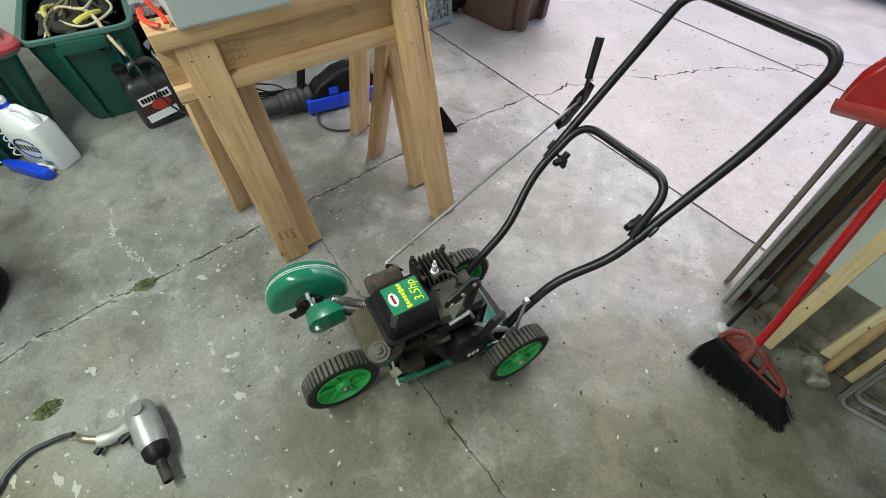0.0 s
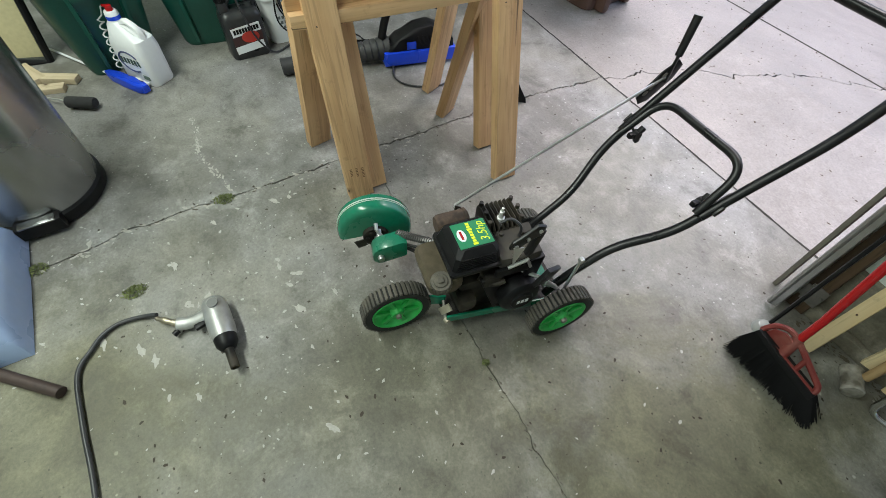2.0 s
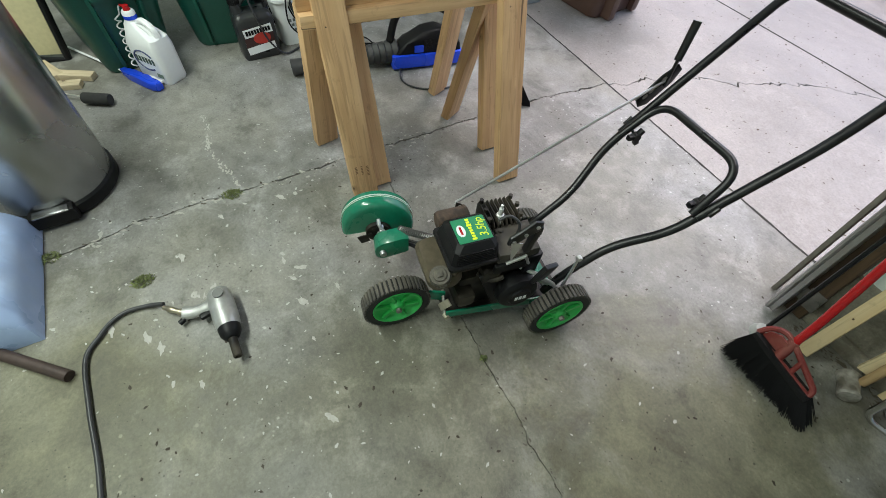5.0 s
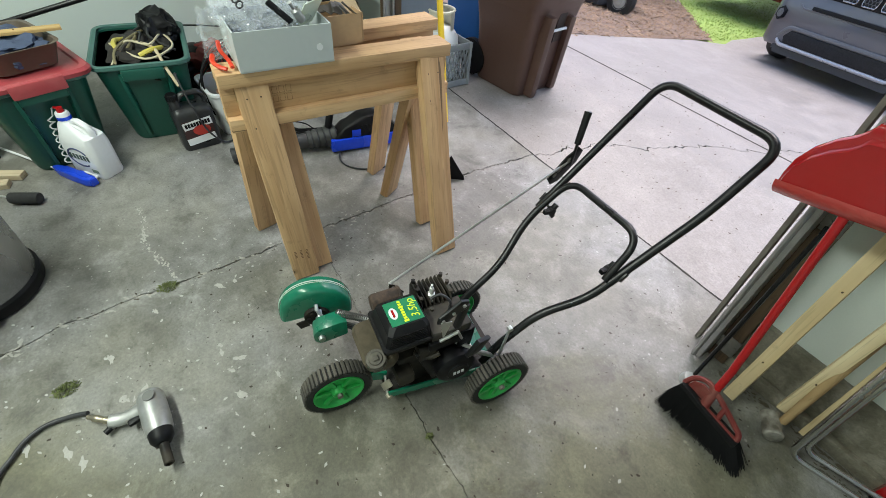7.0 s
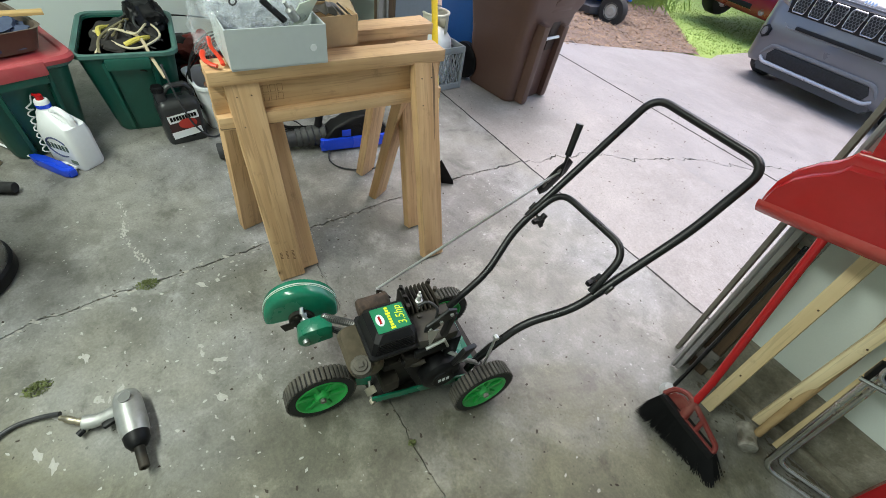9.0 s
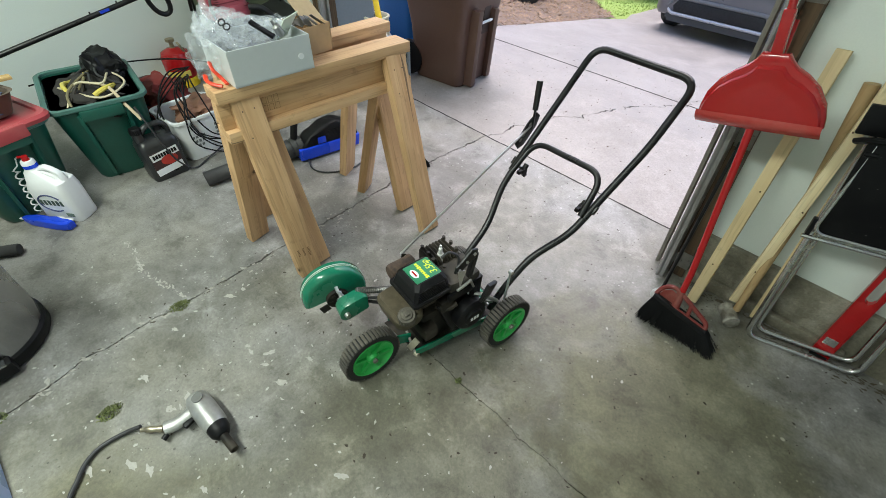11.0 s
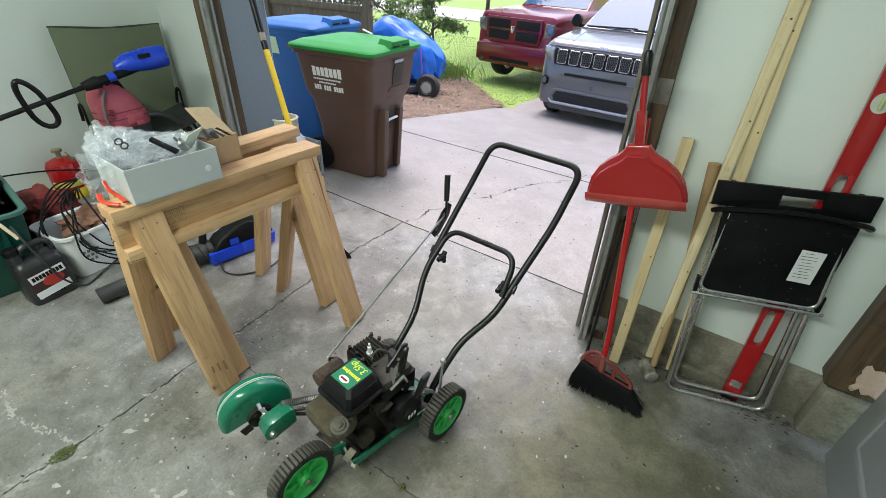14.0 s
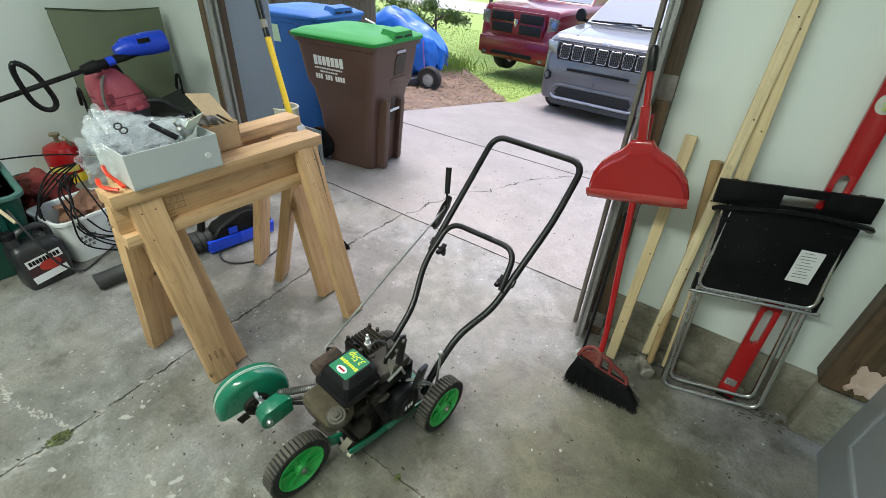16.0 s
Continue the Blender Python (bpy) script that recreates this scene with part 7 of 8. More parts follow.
box(bm, 0.008, 0.37, 0.50, pose(0, -0.10, 0.285), 0.002)
part("panel", bm, surface("cream_board", (0.62, 0.55, 0.33), 0.6), mirror)

# ---- by the door opening, left ----
slate = thing("slate_panel", "tall slate-blue painted board standing by the door post", "board", pose(-2.335, 0.165, 0.0, 0, 0, 46))
bm = B()
box(bm, 0.29, 0.03, 2.05, pose(0, 0, 1.03), 0.004)
part("board", bm, SLATE, slate)
bm = B()
box(bm, 0.015, 0.034, 2.05, pose(-0.135, -0.005, 1.03), 0.002)
part("edge_batten", bm, SLATE, slate)
rake = thing("long_handled_tool", "yellow fibreglass tool handle with a black grip", "tool handle")
bm = B()
tube(bm, [(-1.70, 0.02, 0.02), (-2.045, 0.10, 0.90)], 0.0165, 14)
part("handle", bm, YELLOW, rake, "yellow fibreglass handle")
bm = B()
tube(bm, [(-2.045, 0.10, 0.90), (-2.062, 0.104, 0.945)], 0.0172, 14)
tube(bm, [(-2.074, 0.107, 0.985), (-2.17, 0.13, 1.30)], 0.0185, 14)
part("grip", bm, BLACK, rake)
bm = B()
tube(bm, [(-2.061, 0.1035, 0.942), (-2.0745, 0.1072, 0.987)], 0.0169, 14)
part("label_band", bm, surface("worn_label", (0.30, 0.27, 0.22), 0.6), rake, "worn printed band")

crate = thing("milk_crate", "grey plastic lattice milk crate", "crate", pose(-2.255, 0.30, 0.0, 0, 0, 3))
GREYP = surface("grey_crate_plastic", (0.26, 0.28, 0.29), 0.5)
bm = B()
for z, h in ((0.02, 0.04), (0.25, 0.04)):
    for dx, dy, sx, sy in ((0, -0.145, 0.30, 0.012), (0, 0.145, 0.30, 0.012), (-0.145, 0, 0.012, 0.278), (0.145, 0, 0.012, 0.278)):
        box(bm, sx, sy, h, pose(dx, dy, z), 0.002)
for dx in (-0.144, 0.144):
    for dy in (-0.144, 0.144):
        box(bm, 0.02, 0.02, 0.27, pose(dx, dy, 0.135), 0.003)
box(bm, 0.29, 0.29, 0.01, pose(0, 0, 0.012))
part("frame", bm, GREYP, crate)
for k in range(4):
    bm = B()
    q = pose(0, 0, 0, 0, 0, 90 * k)
    for i in range(9):
        for s in (-1, 1):
            a = Vector((0.145, -0.125 + 0.031 * i - 0.03 * s, 0.045))
            b = Vector((0.145, -0.125 + 0.031 * i + 0.03 * s, 0.225))
            stick(bm, q @ a, q @ b, 0.006, 0.006, 0, 0)
    part("lattice_side", bm, GREYP, crate, smooth=0)
tank = thing("propane_tank", "white propane tank standing in the crate", "propane tank", pose(-2.255, 0.30, 0.018))
bm = B()
lathe(bm, [(0, 0), (0.10, 0), (0.122, 0.03), (0.125, 0.08), (0.125, 0.20), (0.115, 0.27), (0.08, 0.315), (0.03, 0.33), (0, 0.33)], I4, 32)
part("vessel", bm, WHITEP, tank)
bm = B()
for a0 in (20, 200):
    inner = [bm.verts.new((0.080 * math.cos(radians(a)), 0.080 * math.sin(radians(a)), z)) for a in range(a0, a0 + 131, 13) for z in (0.305, 0.415)]
    outer = [bm.verts.new((0.084 * math.cos(radians(a)), 0.084 * math.sin(radians(a)), z)) for a in range(a0, a0 + 131, 13) for z in (0.305, 0.415)]
    for k in range(0, len(inner) - 2, 2):
        bm.faces.new((inner[k], inner[k + 1], inner[k + 3], inner[k + 2]))
        bm.faces.new((outer[k], outer[k + 2], outer[k + 3], outer[k + 1]))
        bm.faces.new((inner[k + 1], outer[k + 1], outer[k + 3], inner[k + 3]))
tube(bm, [(0.082 * math.cos(radians(a)), 0.082 * math.sin(radians(a)), 0.418) for a in range(0, 360, 15)], 0.008, 8, True)
part("collar", bm, surface("cream_collar", (0.66, 0.64, 0.52), 0.45), tank, "cream steel collar")
bm = B()
lathe(bm, [(0, 0.395), (0.02, 0.39), (0.02, 0.37), (0.009, 0.365), (0.012, 0.33), (0, 0.33)], I4, 14)
part("valve", bm, STEEL, tank)


# ---- wheeled carts ----
def cart(m, label, body, lid, h, plate):
    st = thing("wheeled_cart", label, "waste cart", m, "waste carts")
    bm = B()
    loft(bm, [ring_at(0.37, 0.39, 0.05, 0.0, 0, 0.0), ring_at(0.385, 0.405, 0.05, 0.02), ring_at(0.43, 0.45, 0.055, h * 0.45), ring_at(0.45, 0.47, 0.055, h * 0.56), ring_at(0.515, 0.54, 0.05, h * 0.66), ring_at(0.57, 0.59, 0.05, h * 0.925), ring_at(0.60, 0.62, 0.05, h * 0.93), ring_at(0.605, 0.625, 0.05, h * 0.965), ring_at(0.55, 0.57, 0.04, h * 0.965), ring_at(0.35, 0.37, 0.04, 0.10)])
    part("body", bm, body, st)
    bm = B()
    loft(bm, [ring_at(0.62, 0.645, 0.05, h * 0.962, 0, 0), ring_at(0.63, 0.655, 0.055, h * 0.968), ring_at(0.63, 0.655, 0.055, h * 0.985), ring_at(0.615, 0.64, 0.055, h * 0.995), ring_at(0.585, 0.60, 0.055, h * 1.0), ring_at(0.54, 0.54, 0.06, h * 1.016), ring_at(0.44, 0.44, 0.06, h * 1.020)])
    l = part("lid", bm, lid, st)
    bm = B()
    slab(bm, [(-0.13, 0.0), (0.13, 0.0), (0.10, 0.045), (-0.10, 0.045)], -0.08, 0.014, pose(0.298, 0.02, h * 0.992, 0, 8, 0) @ to_yz, 0.006)
    part("lid_step", bm, lid, l)
    for k in range(2):
        bm = B()
        box(bm, 0.004, 0.085, 0.012, pose(0.314, -0.035 + 0.115 * k, h * 1.005, 0, 8, 0), 0.002)
        part("lid_slot", bm, PLASTIC, l)
    for s in (-1, 1):
        bm = B()
        lathe(bm, [(0, -0.025), (0.10, -0.025), (0.115, -0.02), (0.115, 0.02), (0.10, 0.025), (0, 0.025)], pose(-0.225, s * 0.20, 0.117, 90, 0, 0), 28)
        part("wheel", bm, PLASTIC, st)
    bm = B()
    tube(bm, [(-0.30, -0.24, h * 0.93), (-0.36, -0.24, h * 0.96), (-0.36, 0.24, h * 0.96), (-0.30, 0.24, h * 0.93)], 0.016, 10)
    part("grab_bar", bm, body, st)
    return st


CB = pose(-2.046, 0.808, 0.0, 0, 0, 8) @ Matrix.Diagonal((1.08, 0.97, 1.0, 1.0))
brown = cart(CB, "brown wheeled waste cart with a bright green lid", BROWN, LIDGREEN, 0.885, True)
# Darker copy of the cart's brown paints in shade for its moulded recesses.
SHADEBROWN = surface("recess_brown", (0.035, 0.020, 0.016), 0.6)
for nm, x, z, y0, y1, z0, z1, tilt in (("grip_recess", 0.272, 0.70, -0.045, 0.085, -0.055, 0.075, 7), ("grip_shelf", 0.256, 0.60, -0.09, 0.10, -0.045, 0.03, 16), ("catch_recess", 0.216, 0.40, -0.015, 0.065, -0.08, 0.09, 4)):
    bm = B()
    slab(bm, [(y0, z0), (y1, z0), (y1, z1), (y0 * 0.6, z1), (y0, z1 * 0.6)], -0.012, 0.005, pose(x, 0.03, z, 0, tilt, 0) @ to_yz, 0.004)
    part(nm, bm, SHADEBROWN if nm in ("catch_recess", "grip_recess") else BROWN, brown, "", 30)
bm = B()
tube(bm, [(0.236, -0.045, 0.402), (0.236, 0.095, 0.402)], 0.009, 10)
part("catch_bar", bm, WHITEP, brown, "pale steel catch bar")
for y, w, top in ((-0.108, 0.125, 0.50), (0.128, 0.075, 0.47)):
    bm = B()
    stick(bm, (0.190, y, 0.004), (0.222, y, top), 0.055, w, 0, 0.016)
    part("moulded_column", bm, BROWN, brown)
to_face = pose(0, -0.2890, 0.75, 6.0, 0, 0)
for k in range(7):
    bm = B()
    tall = 0.055 if k % 3 else 0.060
    box(bm, 0.0255, 0.001, tall, to_face @ pose(-0.140 + 0.032 * k, 0.0, -0.028))
    part("print_bar", bm, WHITEP, brown, "white block of large print", 0)
for z, n, w, hh in ((-0.075, 16, 0.010, 0.010), (-0.097, 10, 0.010, 0.010)):
    bm = B()
    for k in range(n):
        box(bm, w, 0.001, hh, to_face @ pose(-0.044 + (k - n / 2) * 0.0132, 0.0, z))
    part("print_bar", bm, WHITEP, brown, "white line of small print", 0)
bm = B()
for k in range(12):
    if k not in (3, 7):
        box(bm, 0.0145, 0.001, 0.032, to_face @ pose(-0.148 + 0.0187 * k, 0, -0.130))
part("print_bar", bm, WHITEP, brown, "white row of bars", 0)
bm = B()
box(bm, 0.001, 0.11, 0.018, pose(0.2965, 0.03, 0.795, 0, 7, 0))
part("small_plate", bm, surface("pale_plate", (0.45, 0.42, 0.50), 0.5), brown, "small pale printed plate", 0)
bm = B()
tube(bm, [(0.06, 0.10, 0.926), (-0.10, 0.24, 0.928)], 0.006, 8)
one("pale_stick", bm, WHITEP, "pale stick lying on the cart lid", "stick", CB)
blue = cart(pose(-2.80, 1.03, 0.0, 0, 0, 10), "blue wheeled recycling cart with a blue lid", BLUECART, BLUECART, 0.93, False)
bm = B()
box(bm, 0.09, 0.001, 0.12, pose(-0.10, -0.291, 0.78, 7, 0, 0))
part("notice", bm, surface("green_white_notice", (0.45, 0.62, 0.40), 0.5), blue, "green and white notice sticker", 0)


# ---- vehicles in the drive ----
def car_paint(name, c, flake=0.5, coat=1.0):
    m = surface(name, c, 0.32, flake, 0.04, 300, 3, None, 0, 0.0, coat, 0.05)
    m.node_tree.nodes["Principled BSDF"].inputs["Coat Roughness"].default_value = 0.05
    return m


def section(w, zb, zt, y, n=5, k=0.13):
    """A closed outline across the car: half width w, sill zb, top zt."""
    pts = []
    c = min(k, (zt - zb) * 0.45)
    for sx, z0, a0 in ((1, zt, 0), (-1, zt, 90)):
        for i in range(n + 1):
            a = radians(a0 + 90 * i / n)
            cx, cz = sx * (w - c), zt - c * 0.75
            pts.append((cx + c * math.cos(a), y, cz + c * 0.75 * math.sin(a)))
    pts += [(-w, y, zb + 0.35 * (zt - zb)), (-w * 0.98, y, zb + 0.04), (-w * 0.93, y, zb), (w * 0.93, y, zb), (w * 0.98, y, zb + 0.04), (w, y, zb + 0.35 * (zt - zb))]
    return pts


# Blue base stands in for reflected sky; specular is kept low.
SKYGLASS = surface("tinted_windscreen", (0.05, 0.11, 0.20), 0.05, 0.0, 0.0, 10, 2, None, 0, 0.0, 0.0, 0.01, 0.14)
LAMPGLASS = surface("lamp_lens", (0.42, 0.43, 0.45), 0.08, 0.6, 0.3, 60, 30, (0.08, 0.08, 0.09), 0.7, 0.2, 1.0)
VBLACK = surface("black_trim", (0.010, 0.010, 0.011), 0.5, spec=0.25)
MESH = surface("honeycomb_black", (0.016, 0.016, 0.018), 0.45, 0.0, 0.7, 160, 60, spec=0.3)
MESHRIB = surface("honeycomb_rib", (0.15, 0.15, 0.16), 0.35, 0.3, 0.2)
MATTGREY = surface("matt_grey_trim", (0.16, 0.16, 0.168), 0.6)
BRIGHT = surface("bright_chrome", (0.75, 0.75, 0.77), 0.08, 1.0, 0.02)


def car_wheel(parent, x, y, r, w):
    bm = B()
    lathe(bm, [(r * 0.62, -w / 2), (r * 0.93, -w / 2), (r, -w * 0.3), (r, w * 0.3), (r * 0.93, w / 2), (r * 0.62, w / 2)], pose(x, y, r, 0, 90, 0), 40)
    t = part("wheel", bm, surface("car_tyre", (0.02, 0.02, 0.02), 0.8), parent)
    bm = B()
    lathe(bm, [(0, w * 0.35), (r * 0.3, w * 0.30), (r * 0.58, w * 0.40), (r * 0.63, w * 0.45), (r * 0.62, -w * 0.4), (0, -w * 0.4)], pose(x, y, r, 0, 90, 0), 30)
    part("rim", bm, ALU, t)


def bar(bm, x0, x1, z0, z1, y, depth, bev=0.01):
    box(bm, x1 - x0, depth, z1 - z0, pose((x0 + x1) / 2, y, (z0 + z1) / 2), bev)


suv = thing("parked_suv", "grey sport utility car with a seven-slot grille parked on the drive", "car", pose(-1.515, 4.72, -0.497, -4.5, 0, -1) @ Matrix.Diagonal((0.93, 1.0, 1.13, 1.0)))
GREYC = car_paint("grey_car_paint", (0.128, 0.129, 0.142), 0.2, 0.8)
bm = B()
loft(bm, [section(0.74, 0.24, 0.60, -0.075), section(0.80, 0.21, 0.68, -0.045), section(0.845, 0.20, 0.87, 0.0), section(0.875, 0.24, 0.925, 0.05), section(0.90, 0.24, 0.965, 0.22), section(0.91, 0.24, 1.01, 0.55), section(0.91, 0.24, 1.06, 0.95), section(0.91, 0.24, 1.09, 1.25), section(0.91, 0.26, 1.09, 3.9), section(0.85, 0.35, 1.05, 4.3)])
part("body", bm, GREYC, suv)
bm = B()
loft(bm, [section(0.80, 1.0, 1.09, 1.10, 5, 0.08), section(0.66, 1.0, 1.60, 1.95, 5, 0.12), section(0.64, 1.0, 1.63, 2.8, 5, 0.12), section(0.68, 1.0, 1.55, 3.9, 5, 0.12), section(0.75, 1.0, 1.09, 4.2, 5, 0.08)])
part("cabin", bm, GREYC, suv)
bm = B()
v = [bm.verts.new(p) for p in ((-0.74, 1.115, 1.105), (0.74, 1.115, 1.105), (0.60, 1.915, 1.585), (-0.60, 1.915, 1.585))]
bm.faces.new(v)
bmesh.ops.solidify(bm, geom=bm.faces[:], thickness=0.012)
part("windscreen", bm, SKYGLASS, suv, "windscreen with the sky's reflection in its colour")
bm = B()
tube(bm, [(-0.70, 1.07, 1.108), (-0.1, 1.13, 1.125), (0.1, 1.10, 1.13)], 0.010, 6)
tube(bm, [(0.05, 1.07, 1.11), (0.66, 1.13, 1.125)], 0.010, 6)
part("wiper", bm, VBLACK, suv)
bm = B()
slab(bm, [(-0.66, 0.668), (0.66, 0.668), (0.69, 0.77), (0.67, 0.852), (-0.67, 0.852), (-0.69, 0.77)], -0.03, 0.020, pose(0, -0.040, 0, 90, 0, 0), 0.008)
part("grille_panel", bm, VBLACK, suv, "gloss black grille panel")
for k in range(7):
    x = -0.555 + 0.185 * k
    ring = [(0.078, 0.055), (0.066, 0.076), (-0.066, 0.076), (-0.078, 0.055), (-0.070, -0.060), (-0.058, -0.076), (0.058, -0.076), (0.070, -0.060)]
    bm = B()
    tube(bm, [(x + px * 0.98, -0.068, 0.762 + pz) for px, pz in ring], 0.0065, 8, True)
    slot = part("grille_slot", bm, surface("satin_chrome", (0.42, 0.42, 0.43), 0.28, 0.9, 0.05), suv, "chrome slot frame")
    bm = B()
    box(bm, 0.135, 0.004, 0.145, pose(x, -0.0625, 0.762), 0.0)
    part("mesh_plate", bm, MESHRIB, slot)
    bm = B()
    for r in range(6):
        for q in range(4):
            cyl(bm, 0.0135, 0.0135, 0.004, pose(x - 0.056 + 0.032 * q + 0.016 * (r % 2), -0.0665, 0.700 + 0.0245 * r, 90, 0, 0), 6)
    part("mesh_cell", bm, MESH, slot, "dark honeycomb cells")
for s in (-1, 1):
    bm = B()
    slab(bm, [(0.665, 0.70), (0.80, 0.735), (0.855, 0.80), (0.855, 0.86), (0.70, 0.850)] if s > 0 else [(-0.70, 0.850), (-0.855, 0.86), (-0.855, 0.80), (-0.80, 0.735), (-0.665, 0.70)], -0.05, 0.030, pose(0, -0.015, 0, 90, 0, 0), 0.012)
    part("headlight", bm, LAMPGLASS, suv, "clear multi-bulb headlight")
    bm = B()
    cyl(bm, 0.066, 0.058, 0.06, pose(s * 0.745, -0.062, 0.475, 90, 0, s * 18), 6)
    fog = part("fog_light", bm, VBLACK, suv, "black fog lamp pocket")
    bm = B()
    cyl(bm, 0.040, 0.036, 0.02, pose(s * 0.752, -0.088, 0.475, 90, 0, s * 18), 20)
    part("lens", bm, surface("clear_lens", (0.30, 0.31, 0.33), 0.15, 0.5, 0.3, 60, 40, (0.06, 0.06, 0.07), 0.5), fog, "clear round lens")
    bm = B()
    lathe(bm, [(0, -0.09), (0.06, -0.08), (0.085, -0.02), (0.08, 0.05), (0, 0.06)], pose(s * 1.0, 1.36, 1.16, 90, 0, 0), 18)
    box(bm, 0.12, 0.04, 0.04, pose(s * 0.92, 1.40, 1.10), 0.01)
    part("door_mirror", bm, VBLACK, suv, "black door mirror")
    car_wheel(suv, s * 0.82, 0.66, 0.34, 0.22)
    car_wheel(suv, s * 0.80, 3.45, 0.34, 0.22)
    bm = B()
    tube(bm, [(s * 0.90, 0.66 + 0.39 * math.cos(radians(a)), 0.34 + 0.39 * math.sin(radians(a))) for a in range(-10, 191, 20)], 0.03, 8)
    part("arch_trim", bm, VBLACK, suv)
bm = B()
bar(bm, -0.46, 0.46, 0.560, 0.592, -0.088, 0.03, 0.010)
up = part("upper_slit", bm, VBLACK, suv, "narrow black air slit")
bm = B()
tube(bm, rounded([(-0.62, -0.062, 0.600), (-0.56, -0.084, 0.555), (0.56, -0.084, 0.555), (0.62, -0.062, 0.600)], 0.03, 4), 0.008, 8)
part("slit_lip", bm, MATTGREY, suv)
bm = B()
slab(bm, [(-0.58, 0.305), (-0.53, 0.365), (0.53, 0.365), (0.58, 0.305), (0.55, 0.252), (-0.55, 0.252)], -0.02, 0.016, pose(0, -0.074, 0, 90, 0, 0), 0.006)
part("lower_grille", bm, MESH, suv, "black lower mesh grille")
bm = B()
tube(bm, rounded([(-0.68, -0.050, 0.27), (-0.57, -0.084, 0.388), (0.57, -0.084, 0.388), (0.68, -0.050, 0.27)], 0.05, 5), 0.020, 8)
part("lower_surround", bm, MATTGREY, suv)
bm = B()
tube(bm, rounded([(-0.64, -0.065, 0.265), (-0.58, -0.09, 0.232), (0.58, -0.09, 0.232), (0.64, -0.065, 0.265)], 0.03, 5), 0.017, 8)
part("skid_trim", bm, surface("satin_silver_trim", (0.52, 0.52, 0.54), 0.38, 0.5), suv, "silver lower bumper trim")
bm = B()
loft(bm, [section(0.66, 0.15, 0.225, -0.055, 3, 0.03), section(0.66, 0.14, 0.26, 0.2, 3, 0.04), section(0.64, 0.15, 0.28, 0.5, 3, 0.04)])
part("chin", bm, surface("dark_grey_chin", (0.06, 0.06, 0.064), 0.65), suv)
for s1 in (-1, 1):
    bm = B()
    tube(bm, smooth_path([(s1 * 0.50, 0.12, 0.942), (s1 * 0.56, 0.5, 1.003), (s1 * 0.62, 1.02, 1.068)], 5), 0.012, 8, flat=0.5)
    part("bonnet_crease", bm, GREYC, suv)
bm = B()
tube(bm, smooth_path([(-0.80, 0.02, 0.872), (-0.45, -0.028, 0.875), (0, -0.038, 0.878), (0.45, -0.028, 0.875), (0.80, 0.02, 0.872)], 5), 0.008, 8)
part("bonnet_edge", bm, GREYC, suv)
bm = B()
for k in range(4):
    box(bm, 0.022, 0.004, 0.030, pose(-0.048 + 0.032 * k, 0.006, 0.905, -25, 0, 0), 0.002)
part("badge_bar", bm, BRIGHT, suv, "small chrome badge bars", 0)

truck = thing("parked_truck", "dark red pickup truck parked on the lawn edge", "truck", pose(-4.08, 7.36, gz(8.2), 0, 0, -7))
REDC = car_paint("red_truck_paint", (0.21, 0.004, 0.017), 0.1, 0.8)
bm = B()
loft(bm, [section(0.80, 0.44, 0.80, -0.10), section(0.86, 0.40, 0.84, -0.05), section(0.87, 0.40, 1.30, 0.0), section(0.90, 0.42, 1.37, 0.06), section(0.94, 0.44, 1.41, 0.4), section(0.95, 0.46, 1.43, 1.0), section(0.95, 0.46, 1.45, 1.5), section(0.95, 0.50, 1.42, 5.4)])
part("body", bm, REDC, truck)
bm = B()
loft(bm, [section(0.84, 1.3, 1.45, 1.40, 5, 0.08), section(0.72, 1.3, 1.90, 2.1, 5, 0.12), section(0.72, 1.3, 1.92, 3.3, 5, 0.12), section(0.82, 1.3, 1.45, 3.7, 5, 0.08)])
part("cab", bm, REDC, truck)
bm = B()
v = [bm.verts.new(p) for p in ((-0.78, 1.425, 1.475), (0.78, 1.425, 1.475), (0.67, 2.07, 1.885), (-0.67, 2.07, 1.885))]
bm.faces.new(v)
bmesh.ops.solidify(bm, geom=bm.faces[:], thickness=0.012)
part("windscreen", bm, SKYGLASS, truck)
bm = B()
slab(bm, [(-0.62, 0.86), (0.62, 0.86), (0.67, 1.08), (0.65, 1.31), (-0.65, 1.31), (-0.67, 1.08)], -0.02, 0.03, pose(0, -0.045, 0, 90, 0, 0), 0.02)
gr = part("grille_shell", bm, REDC, truck, "red grille surround")
for x0, x1, z0, z1 in ((-0.61, -0.08, 1.105, 1.270), (0.08, 0.61, 1.105, 1.270), (-0.59, -0.08, 0.900, 1.075), (0.08, 0.59, 0.900, 1.075)):
    bm = B()
    bar(bm, x0, x1, z0, z1, -0.078, 0.02, 0.02)
    part("grille_mesh", bm, MESH, gr, "black honeycomb grille opening")
bm = B()
slab(bm, [(-0.045, 0.06), (0.045, 0.06), (0.05, 0.0), (0.02, -0.07), (-0.02, -0.07), (-0.05, 0.0)], -0.01, 0.01, pose(0, -0.09, 1.10, 90, 0, 0), 0.008)
part("emblem_plate", bm, BRIGHT, truck, "plain silver shield")
